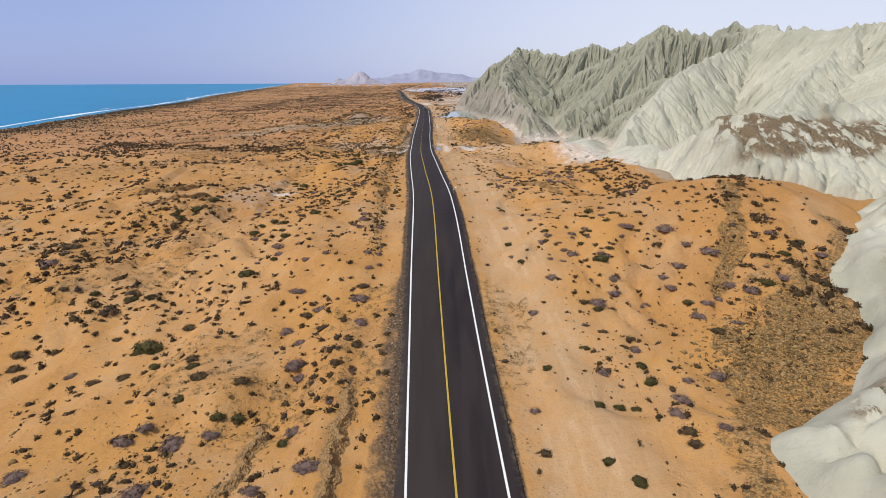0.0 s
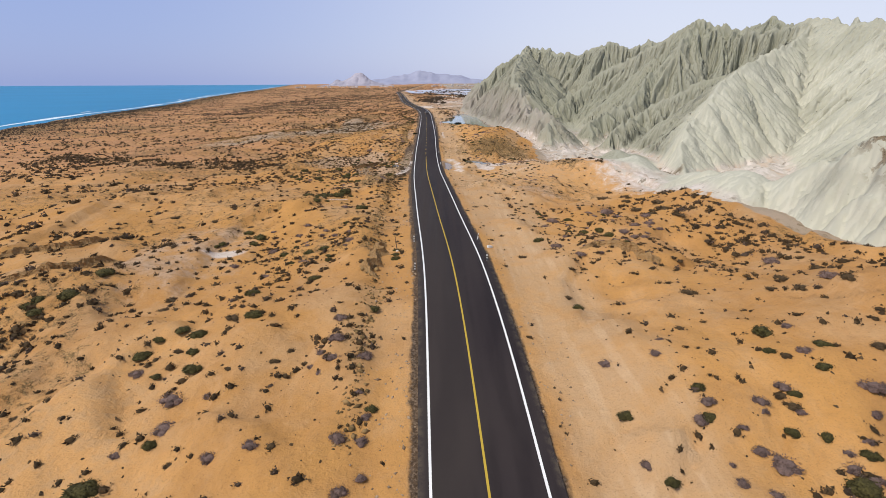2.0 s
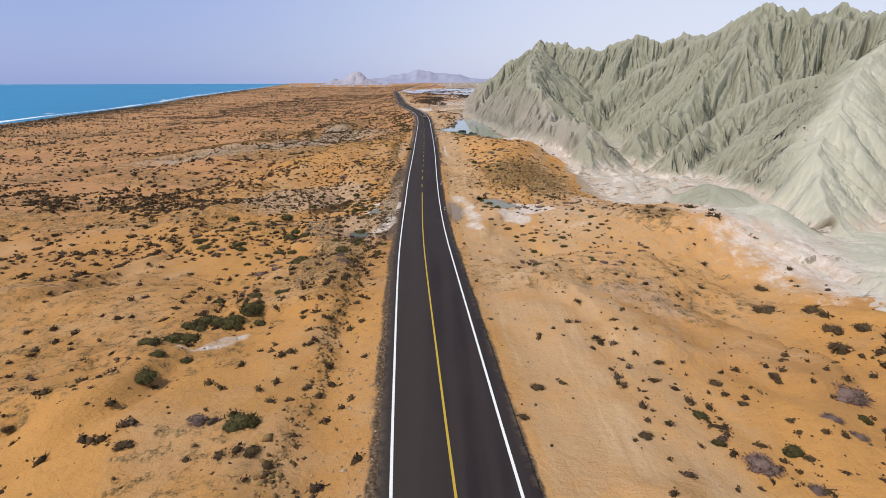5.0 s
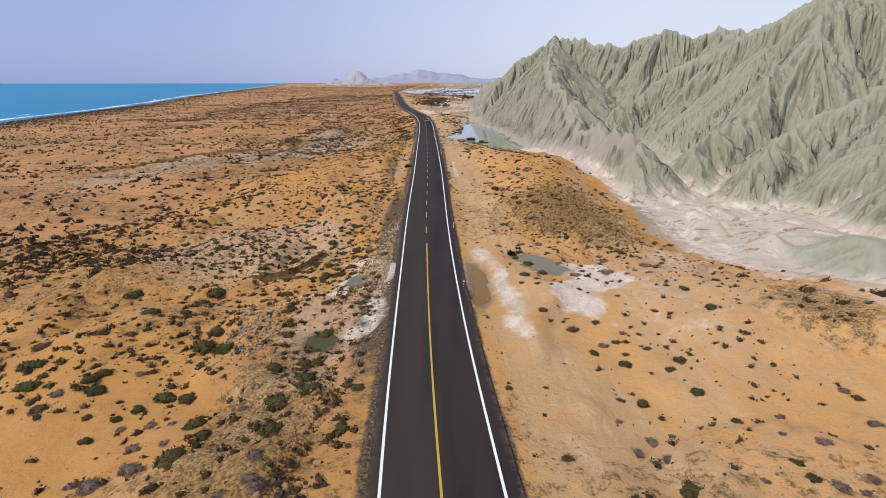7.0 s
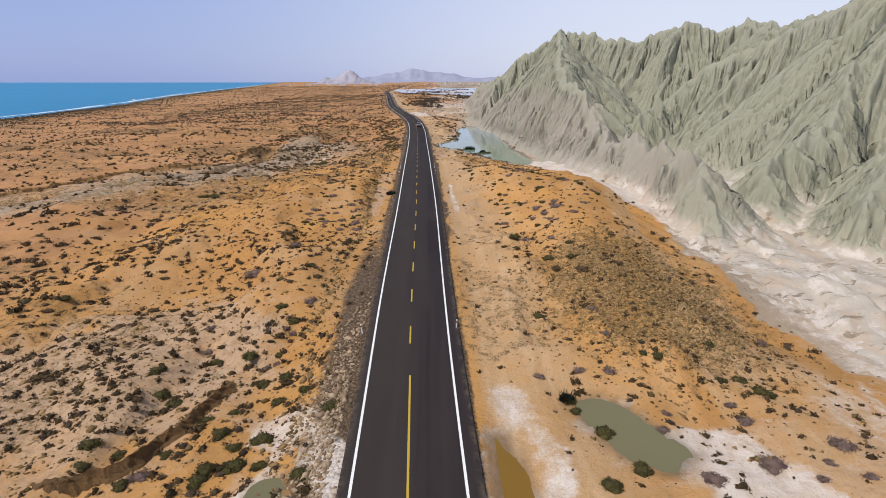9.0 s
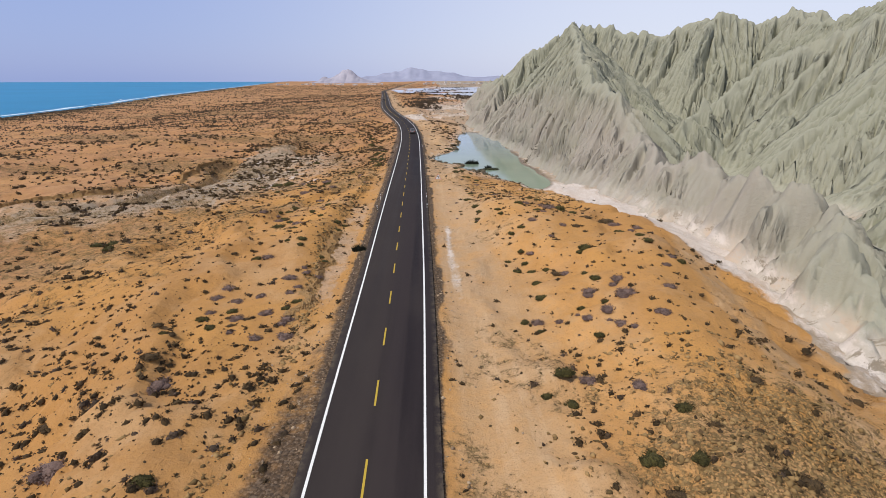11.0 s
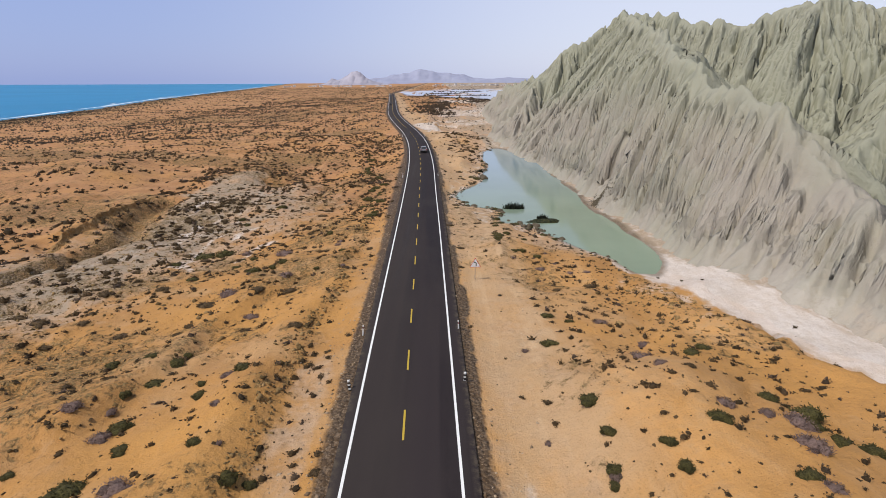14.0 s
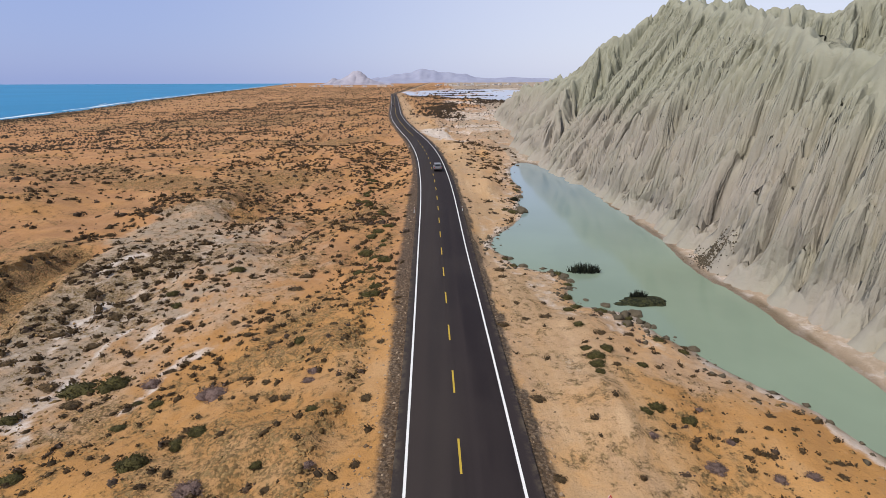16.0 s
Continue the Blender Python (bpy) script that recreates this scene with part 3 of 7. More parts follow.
def crest_height(x, y, crest, fall, back=1.0):
    """Height of the flanks of one crest, with rills that run down from it, and how near the top of a rib a place is."""
    best, along, apart = np.full(x.shape, -1e3), np.zeros(x.shape), np.zeros(x.shape)
    run, total = 0.0, sum(math.dist(a[:2], b[:2]) for a, b in zip(crest, crest[1:]))
    for i, ((ax, ay, az), (bx, by, bz)) in enumerate(zip(crest, crest[1:])):
        dx, dy = bx - ax, by - ay
        ln = math.hypot(dx, dy)
        raw = ((x - ax) * dx + (y - ay) * dy) / ln
        s = np.clip(raw, 0, ln)
        lat = ((y - ay) * dx - (x - ax) * dy) / ln
        d = np.hypot(raw - s, lat)
        turn = np.arctan2(np.abs(raw - s), np.abs(lat) + 0.01) * 7.0 * np.sign(raw - s)
        h = az + (bz - az) * s / ln - fall * d * np.where(lat > 0, back, 1.0)
        u = run + s + turn
        u = np.where(lat > 0, u, 2 * total + 22 - u)
        win = h > best
        best, along, apart = np.where(win, h, best), np.where(win, u, along), np.where(win, d, apart)
        run += ln
    return best, along, apart


def groove(n):
    return (1 - np.abs(2 * n - 1)) ** 2


def badlands(x, y, crests, scale=1.0):
    """Height of the fluted mud hills and a mask of rib tops."""
    wx = x + 1.6 * scale * fbm(x / 30, y / 30, 2, 61) + 0.5 * scale * fbm(x / 7, y / 7, 2, 63)
    wy = y + 1.6 * scale * fbm(x / 30 + 9, y / 30, 2, 62) + 0.5 * scale * fbm(x / 7 + 5, y / 7, 2, 64)
    total, rib, run, away = np.full(x.shape, -50.0), np.zeros(x.shape), np.zeros(x.shape), np.zeros(x.shape)
    wall = ground(x, y, False) - 0.5 + 1.6 * (wx - smooth_curve(wy, WALL_Y, WALL_X) + 3.0 * (vnoise(y / 4.5, x / 60, 66) - 0.5))
    # ledge of the terrace above the lower bluff
    wall = np.where(y < 104, np.minimum(wall, 11.6 + 0.5 * (wy - 90) + 90 * step(92, 125, x)), wall)
    for k, (crest, fall) in enumerate(crests):
        h, u, d = crest_height(wx, wy, crest, fall, 0.75 if crest is R_FRONT else 1.0)
        if crest is R_FRONT:
            # the long wall above the pond is fluted in one slant
            u = np.where(u > sum(math.dist(a[:2], b[:2]) for a, b in zip(crest, crest[1:])) + 11, 900 + y + 0.25 * (wy - y) - 0.72 * x, u)
        q = step(0, 9 * scale, d)
        jag = scale * (1.5 * fbm(u / 6.0, u * 0 + k, 3, 70 + k) + 1.6 * (np.abs(fbm(u / 4.5, u * 0 + k + 9, 2, 74 + k)) - 0.35)) * step(7 * scale, 0, d)
        g1 = groove(vnoise(u / (11 * scale), d / 70 + k * 3, 80 + k)) ** 1.3
        g2 = groove(vnoise(u / (3.0 * scale) + 0.012 * d, d / 40 + k * 5, 90 + k)) ** 1.4
        cut = scale * q * (3.6 * g1 * step(0, 22, d) + 1.7 * g2)
        hh = h + jag - cut + 1.4 * scale * q
        if crest not in FRONT:
            hh = smin(hh, wall, 1.0)
        win = step(-0.8, 0.8, hh - total)
        rib = rib + ((1 - g2) - rib) * win
        run, away = np.where(win > 0.5, u + 400 * k, run), np.where(win > 0.5, d, away)
        total = smax(hh, total, 0.7 * scale)
    return total + 0.25 * scale * fbm(x / 2.2, y / 2.2, 3, 130), rib, run, away


def erode(z, fixed, cell, rounds, power, seed):
    """Rain on a height field: each round routes water to lower neighbours and cuts the beds in proportion to the flow."""
    r = np.random.default_rng(seed)
    ny, nx = z.shape
    z = np.where(fixed, z, z + r.normal(0, 0.06, z.shape))
    ids = np.arange(ny * nx).reshape(ny, nx)
    moves = [(dy, dx) for dy in (-1, 0, 1) for dx in (-1, 0, 1) if dy or dx]
    live = np.nonzero(~fixed.ravel())[0]
    flow = np.ones(ny * nx)
    for _ in range(rounds):
        best, rec = np.zeros(z.shape), ids.copy()
        for dy, dx in moves:
            ys, xs = slice(max(0, -dy), ny - max(0, dy)), slice(max(0, -dx), nx - max(0, dx))
            yt, xt = slice(max(0, dy), ny - max(0, -dy)), slice(max(0, dx), nx - max(0, -dx))
            fall = (z[ys, xs] - z[yt, xt]) / math.hypot(dx, dy) * r.uniform(0.55, 1.45, z[ys, xs].shape)
            win = fall > best[ys, xs]
            best[ys, xs] = np.where(win, fall, best[ys, xs])
            rec[ys, xs] = np.where(win, ids[yt, xt], rec[ys, xs])
        rec = rec.ravel()
        order = live[np.argsort(z.ravel()[live])]
        area, down = [1.0] * (ny * nx), rec.tolist()
        for i in order[::-1].tolist():
            j = down[i]
            if j != i:
                area[j] += area[i]
        flow = np.array(area)
        bite = (power * np.sqrt(flow) * cell).tolist()
        h = z.ravel().tolist()
        for i in order.tolist():
            j = down[i]
            if j != i:
                f = bite[i]
                h[i] = (h[i] + f * h[j]) / (1 + f)
        z = np.array(h).reshape(ny, nx)
        # a little creep keeps the ribs from breaking up
        mean = (np.roll(z, 1, 0) + np.roll(z, -1, 0) + np.roll(z, 1, 1) + np.roll(z, -1, 1)) / 4
        z = np.where(fixed, z, z + 0.03 * (mean - z))
    return z, np.log1p(flow).reshape(ny, nx)


# ---------------------------------------------------------------- mesh helpers
def grid_mesh(name, xs, ys, zz, material, keep=None, masks=()):
    nx, ny = len(xs), len(ys)
    gx, gy = np.meshgrid(xs, ys)
    co = np.stack([gx, gy, zz], -1).reshape(-1, 3)
    idx = np.arange(nx * ny).reshape(ny, nx)
    quads = np.stack([idx[:-1, :-1], idx[:-1, 1:], idx[1:, 1:], idx[1:, :-1]], -1).reshape(-1, 4)
    masks = [(key, np.asarray(v, float).reshape(-1)) for key, v in masks]
    if keep is not None:
        k = keep.reshape(-1)
        quads = quads[k[quads].any(1)]
        used = np.unique(quads)
        back = np.full(nx * ny, -1)
        back[used] = np.arange(len(used))
        quads, co, masks = back[quads], co[used], [(key, v[used]) for key, v in masks]
    return array_mesh(name, co, quads, material, masks, smooth=True)


def array_mesh(name, co, faces, material, masks=(), smooth=False):
    """A mesh from arrays of points and of faces with equal numbers of corners."""
    me = bpy.data.meshes.new(name)
    nf, k = faces.shape
    me.vertices.add(len(co))
    me.vertices.foreach_set("co", np.ascontiguousarray(co, np.float32).ravel())
    me.loops.add(nf * k)
    me.loops.foreach_set("vertex_index", np.ascontiguousarray(faces, np.int32).ravel())
    me.polygons.add(nf)
    me.polygons.foreach_set("loop_start", np.arange(0, nf * k, k, dtype=np.int32))
    me.polygons.foreach_set("use_smooth", np.full(nf, smooth))
    me.update(calc_edges=True)
    for key, v in masks:
        me.attributes.new(key, "FLOAT", "POINT").data.foreach_set("value", np.ascontiguousarray(v, np.float32))
    me.materials.append(material)
    return me


def thing(name, label, category, group="", kind="", at=None):
    ob = new(name)
    if at is not None:
        ob.matrix_world = at
    return tagged(ob, label, category, group, kind)


def part(name, bm, material, parent, label=""):
    me = bpy.data.meshes.new(name)
    bm.to_mesh(me)
    bm.free()
    me.materials.append(material)
    ob = new(name, me)
    ob.parent = parent
    return tagged(ob, label)


def box(bm, cx, cy, cz, sx, sy, sz, bevel=0.0, taper=1.0):
    made = bmesh.ops.create_cube(bm, size=1.0)["verts"]
    for v in made:
        k = taper if v.co.z > 0 else 1.0
        v.co = Vector((cx + v.co.x * sx * k, cy + v.co.y * sy * k, cz + v.co.z * sz))
    if bevel:
        edges = list({e for v in made for e in v.link_edges})
        bmesh.ops.bevel(bm, geom=edges, offset=bevel, segments=2, affect="EDGES")
    return bm


def tube(bm, base, r0, r1, length, axis="Z", segs=12):
    turn = {"Z": Matrix.Identity(4), "X": Matrix.Rotation(radians(90), 4, "Y"), "Y": Matrix.Rotation(radians(-90), 4, "X")}[axis]
    bmesh.ops.create_cone(bm, cap_ends=True, segments=segs, radius1=r0, radius2=r1, depth=length, matrix=Matrix.Translation(base) @ turn @ Matrix.Translation((0, 0, length / 2)))
    return bm


def spread(a, b, fine, grow, lo, hi):
    """Grid lines, even between lo and hi, and wider and wider beyond."""
    mid = list(np.arange(lo, hi, fine))
    out, s = [], fine
    v = lo
    while v > a:
        s *= grow
        v -= s
        out.append(v)
    right, s, v = [], fine, mid[-1]
    while v < b:
        s *= grow
        v += s
        right.append(v)
    return np.array(out[::-1] + mid + right)


# ---------------------------------------------------------------- ground, sea, road
gxs = spread(-2600, 4800, 0.69, 1.07, -62, 46)
gys = spread(-500, 5200, 0.80, 1.045, -6, 425)
GX, GY = np.meshgrid(gxs, gys)
GZ = ground(GX, GY)
OFF = GX - road_x(GY)
i0, i1, j0, j1 = np.searchsorted(gxs, -61), np.searchsorted(gxs, 45), np.searchsorted(gys, -5), np.searchsorted(gys, 424)
near_xy = (slice(j0, j1), slice(i0, i1))
pool_near = np.minimum.reduce([to_shape(GX[near_xy], GY[near_xy], s) for s, _ in POOLS])
firm = (np.abs(OFF[near_xy]) < 6.2) | (pool_near < 2.5) | (to_line(GX[near_xy], GY[near_xy], [(-61, -5), (45, -5), (45, 424), (-61, 424), (-61, -5)]) < 2.5)
GZ[near_xy] = erode(GZ[near_xy], firm, 0.7, 6, 0.10, 17)[0] * ~firm + GZ[near_xy] * firm


def surface(x, y):
    """Height of the finished ground at given places."""
    x, y = np.asarray(x, float), np.asarray(y, float)
    i, j = np.clip(np.searchsorted(gxs, x) - 1, 0, len(gxs) - 2), np.clip(np.searchsorted(gys, y) - 1, 0, len(gys) - 2)
    u, v = (x - gxs[i]) / (gxs[i + 1] - gxs[i]), (y - gys[j]) / (gys[j + 1] - gys[j])
    return (GZ[j, i] * (1 - u) + GZ[j, i + 1] * u) * (1 - v) + (GZ[j + 1, i] * (1 - u) + GZ[j + 1, i + 1] * u) * v


FOOT = smooth_curve(GY, FOOT_Y, FOOT_X)
pool_d = np.minimum.reduce([to_shape(GX, GY, s) for s, _ in POOLS])
rim_d = np.minimum.reduce([to_shape(GX, GY, s) for s, _ in POOLS[:4]])
big_pool_d = to_shape(GX, GY, POND)
shore_d = GX - smooth_curve(GY, SHORE_Y, SHORE_X)
WX, WY = GX + 2.6 * fbm(GX / 6, GY / 6, 4, 301), GY + 3.5 * fbm(GX / 6 + 7, GY / 6, 4, 302)
salt = np.maximum.reduce([
    (0.85 + 0.35 * step(238, 250, GY)) * step(6.5 + 12 * step(240, 222, GY), 2.0, to_line(GX + 0.3 * (WX - GX), GY + 0.3 * (WY - GY), STREAM)), 0.6 * np.exp(-((GX - 27) / 9) ** 2 - ((GY - 184) / 8) ** 2), (0.35 + 0.6 * vnoise(GX / 2, GY / 4, 218)) * step(2.6, 0.2, to_line(GX + 0.3 * (WX - GX), GY + 0.3 * (WY - GY), SALT_R)), 1.0 * step(4.2, 1.2, to_line(GX + 0.5 * (WX - GX), GY + 0.5 * (WY - GY), SALT_R2)), 0.8 * step(2.4, 0.4, to_line(WX, WY, SALT_L)),
    np.where(GY < 260, 0.5, 0.8) * step(3.0, 0.4, np.where(GY < 260, rim_d * 1.3, rim_d * 1.8) + 1.6 * fbm(GX / 3, GY / 3, 3, 303)), step(9, 3, to_line(WX, WY, [(-13, 498), (-9, 483), (-3, 462)])), step(2.2, 0.8, np.hypot((GX + 29.8 - 0.5 * (GY - 97.2)) / 1.7, GY - 97.2)), 0.75 * step(1.0, 0.2, to_line(GX + 0.4 * (WX - GX), GY + 0.4 * (WY - GY), [(-22.2, 122.2), (-20.8, 123.8), (-20, 125.4)])),
    1.0 * step(0, 40, GX + 20 + 0.02 * (GY - 500)) * step(520, 640, GY) * step(1900, 1400, GY) * step(0.25, 0.5, 0.5 + 0.5 * fbm(GX / 70, GY / 260, 3, 201)),
    0.5 * step(3.5, 0.5, to_line(WX, WY, WASH)), 0.44 * np.exp(-((GX - 21) / 20) ** 2 - ((GY - 170) / 22) ** 2) * step(5, 8, OFF) * (1 - 0.9 * np.exp(-((GX - 29.5) / 5.5) ** 2 - ((GY - 163.5) / 8) ** 2)),
    0.2 * step(1.2, 0.2, np.abs(OFF + 6.6 + 0.4 * fbm(GY / 11, GX * 0, 2, 78))) * step(222, 240, GY) * step(275, 258, GY), 0.5 * np.exp(-((GX - 20) / 9) ** 2 - ((GY - 288) / 12) ** 2), 0.75 * step(1.8, 0.2, np.minimum.reduce([to_line(WX, WY, q) for q in STREAKS])),
    0.62 * step(9, 15, OFF) * step(452, 475, GY) * step(-16, -6, GX) * step(760, 640, GY) * step(0.3, 0.5, 0.5 + 0.5 * fbm(GX / 45, GY / 14, 3, 204)), 0.8 * step(1.1, 0.1, np.abs(OFF - 6.6 - 0.5 * fbm(GY / 20, GX * 0, 2, 77))) * step(228, 240, GY) * step(268, 255, GY)])
mud = np.maximum.reduce([0.8 * step(-3, 0, WX - FOOT) * step(95, 125, GY) * step(330, 240, GY), step(-3, 1, GX - FOOT) * step(60, 90, GY), step(-2, 1, GX - FOOT), step(-6.5, -4, GX - FOOT + 1.2 * fbm(GX / 4, GY / 4, 3, 307)) * step(236, 250, GY) * step(470, 440, GY),
                         0.52 * step(20, 4, to_line(WX, WY, WASH)), 0.56 * step(10, 5, to_line(WX, WY, RUBBLE)), 0.55 * step(-6, 20, OFF - 16) * step(420, 470, GY) * step(900, 600, GY)])
gravel = np.maximum(np.maximum.reduce([step(4.9, 3.9, np.abs(OFF)), 0.8 * (OFF > 0) * step(5.5, 4.6, OFF + 0.4 * fbm(GX / 2, GY / 5, 2, 305)) * step(205, 232, GY), 0.8 * (OFF < 0) * step(5.5, 4.5, -OFF) * step(205, 225, GY), 0.62 * (OFF < 0) * step(7.4, 4.8, -OFF) * step(70, 45, GY)]), 0.8 * (OFF < 0) * step(9.0, 5.5, -OFF) * step(140, 165, GY) * step(250, 200, GY) + 0.8 * (OFF < 0) * step(7.0, 4.8, -OFF) * step(298, 325, GY) * step(420, 360, GY))
# along GULLY, dark also carries the shadow of its scarp as soil colour
dark = np.maximum.reduce([0.62 * step(-0.15, 0.5, fbm(GX / 60, GY / 22, 3, 210)) * step(-14, -45, GX) * step(90, 150, GY) + 0.12 * step(300, 345, GY) * step(-18, -34, GX) * step(700, 500, GY), 1.25 * np.exp(-((GX - 17) / 11) ** 2 - ((GY - 203) / 15) ** 2), 0.4 * np.exp(-((GX - 19) / 5) ** 2 - ((GY - 284) / 9) ** 2), 0.5 * np.exp(-((OFF + 8.5 + 0.9 * fbm(GY / 9, GY * 0, 3, 51)) / 1.1) ** 2) * step(60, 90, GY) * step(340, 310, GY),
                          (0.5 + 0.6 * fbm(GX / 7, GY / 7, 3, 217)) * step(4.5, 0, to_line(WX, WY, [(19, 22), (21, 29), (26, 37)])), 0.42 * step(22, 6, to_line(WX, WY, WASH)), 1.05 * np.exp(-((OFF + 11.5) / 5) ** 2 - ((GY - 147) / 18) ** 2), 0.74 * np.exp(-((GX + 22) / 12) ** 2 - ((GY - 296) / 13) ** 2), 0.6 * np.exp(-((GX - 6) / 7) ** 2 - ((GY - 291) / 14) ** 2), 0.6 * np.exp(-((GX + 30) / 10) ** 2 - ((GY - 168) / 12) ** 2), 0.9 * step(1.8, 0.6, to_line(GX + 0.4 * (WX - GX), GY + 0.4 * (WY - GY), [(37, 66), (35, 61.5), (32.6, 54), (29.6, 50)])), 1.15 * step(6.0, 3.0, to_line(WX, WY, [(26.5, 36), (30, 40), (34, 42)])), 0.8 * step(2.6, 1.0, to_line(WX, WY, [(47, 57), (42, 50), (36, 43)])), 0.5 * step(0.15, 0.5, fbm(GX / 20, GY / 20, 3, 215)), 1.1 * step(100, 40, shore_d) * step(8, 16, shore_d), 0.6 * step(10, 4, to_line(WX, WY, BELT)) * step(-50, -66, WX), 1.3 * step(2.4, 0.9, to_line(GX + 0.9, GY, GULLY)), (0.42 + 0.35 * fbm(GX / 11, GY / 8, 3, 219)) * step(-11, -17, GX) * step(235, 270, GY) * step(430, 380, GY), 0.9 * np.exp(-((GX - 29.5) / 5.5) ** 2 - ((GY - 163.5) / 8) ** 2), 0.52 * step(10, 4, to_line(WX, WY, RUBBLE))])
beige = np.maximum.reduce([np.exp(-((GX + 32) / 17) ** 2 - ((GY - 193) / 17) ** 2), 0.8 * np.exp(-((GX + 15) / 6) ** 2 - ((GY - 165) / 18) ** 2), 0.6 * np.exp(-((GX + 34) / 12) ** 2 - ((GY - 96) / 20) ** 2),
                           0.6 * step(28, 8, to_line(GX, GY, WASH)), 0.8 * step(11, 5, to_line(WX, WY, RUBBLE)), 0.7 * np.exp(-((GX - 24) / 15) ** 2 - ((GY - 168) / 24) ** 2) * step(5, 9, OFF), 0.55 * np.exp(-((GX - 16) / 15) ** 2 - ((GY - 138) / 20) ** 2) * step(5, 9, OFF), 0.6 * np.exp(-((GX + 20) / 10) ** 2 - ((GY - 20) / 14) ** 2), 0.85 * step(6, 3, np.abs(OFF - 8)) * step(290, 310, GY), 0.55 * step(5, 2.5, np.abs(OFF - 8)) * step(205, 235, GY), 0.6 * step(2.2, 1.0, np.abs(OFF + 7)) * step(222, 240, GY) * step(290, 268, GY), 1.0 * step(13, 6, big_pool_d) * step(4.5, 7, OFF) * step(296, 312, GY), 0.95 * step(4, 8, OFF) * step(60, 40, OFF) * step(328, 350, GY) * step(640, 560, GY)])
sand = np.maximum.reduce([0.95 * np.exp(-((GX - 22) / 24) ** 2 - ((GY - 156) / 26) ** 2) * step(4, 8, OFF), 0.5 * step(14, 9, np.abs(OFF - 10)), 0.6 * np.exp(-((GX - 17) / 9) ** 2 - ((GY - 276) / 9) ** 2), 0.4 * np.exp(-((GX - 18) / 14) ** 2 - ((GY - 40) / 40) ** 2), 0.75 * np.exp(-((GX + 30) / 18) ** 2 - ((GY - 55) / 28) ** 2), 0.4 * step(0.1, 0.5, fbm(GX / 26, GY / 18, 3, 216))])
track = np.maximum(step(4.8, 6, OFF) * step(15, 11, OFF), 0.9 * step(1.5, 0.5, np.minimum.reduce([np.abs(to_line(GX + 0.4 * fbm(GX / 5, GY / 9, 2, 309), GY, q) - 0.9) for q in TRACKS])))
red = 0.8 * np.maximum(step(-35, -75, GX + 6 * fbm(GX / 20, GY / 20, 2, 306)) * step(130, 230, GY), step(295, 350, GY))
wet = np.maximum.reduce([step(0.9, 0.1, pool_d), step(9, 2, shore_d), 1.2 * step(1.4, 0.8, big_pool_d) * step(303, 315, GY) * step(8, 14, GX)])
beach = step(-9, -5, GX - FOOT + 1.5 * fbm(GX / 3, GY / 5, 3, 308)) * step(262, 280, GY) * step(450, 425, GY)
salt = np.maximum(salt, 0.5 * step(10, 2, big_pool_d) * step(1.0, 1.8, big_pool_d) * step(296, 312, GY) * step(4.5, 6.5, OFF))
salt = np.maximum(salt, 0.5 * beach * step(0.6, 1.4, pool_d))
dark = dark * (1 - step(0.55, 0.9, salt) * step(235, 245, GY)) * (1 - beach)
ground_me = grid_mesh("ground", gxs, gys, GZ, M_GROUND, masks=(("salt", salt), ("mud", mud), ("gravel", gravel), ("dark", dark), ("track", track), ("wet", wet), ("beige", beige), ("sand", sand), ("red", red)))
tagged(new("ground", ground_me), "ochre desert plain with sandy mounds, salt crust and gravel", "ground", kind="structure")

sx_, sy_ = spread(-6000, 500, 40, 1.08, -700, -200), spread(-700, 5300, 40, 1.05, 0, 900)
sea_z = np.full((len(sy_), len(sx_)), SEA_Z)
tagged(new("sea", grid_mesh("sea", sx_, sy_, sea_z, M_SEA, keep=np.meshgrid(sx_, sy_)[0] < smooth_curve(np.meshgrid(sx_, sy_)[1], SHORE_Y, SHORE_X) + 90)), "turquoise blue sea reaching to the horizon", "sea", kind="structure")

# surf: broken white lines along the beach
rng = np.random.default_rng(4)
foam_co, foam_f = [], []
for row, (back, wide, gap) in enumerate(((2.0, 7.0, 0.9), (-14.0, 3.4, 0.22), (-34.0, 3.0, 0.05))):
    ys = np.arange(120, 3400, 7.0)
    wob = 3.0 * fbm(ys / 60, ys * 0 + row, 3, 220 + row)
    wd = wide * (0.5 + 0.9 * vnoise(ys / 30, ys * 0, 225 + row)) * (vnoise(ys / 55, ys * 0 + 3, 230 + row) < gap)
    xs = smooth_curve(ys, SHORE_Y, SHORE_X) - back * -1 + wob - 3
    for i in range(len(ys) - 1):
        if wd[i] > 0 and wd[i + 1] > 0:
            b = len(foam_co)
            foam_co += [(xs[i] - wd[i] / 2, ys[i], SEA_Z + 0.10), (xs[i] + wd[i] / 2, ys[i], SEA_Z + 0.12), (xs[i + 1] + wd[i + 1] / 2, ys[i + 1], SEA_Z + 0.12), (xs[i + 1] - wd[i + 1] / 2, ys[i + 1], SEA_Z + 0.10)]
            foam_f.append((b, b + 1, b + 2, b + 3))
tagged(new("surf", array_mesh("surf", np.array(foam_co), np.array(foam_f), M_FOAM)), "white foam of small waves breaking along the beach", "surf", kind="stuff")

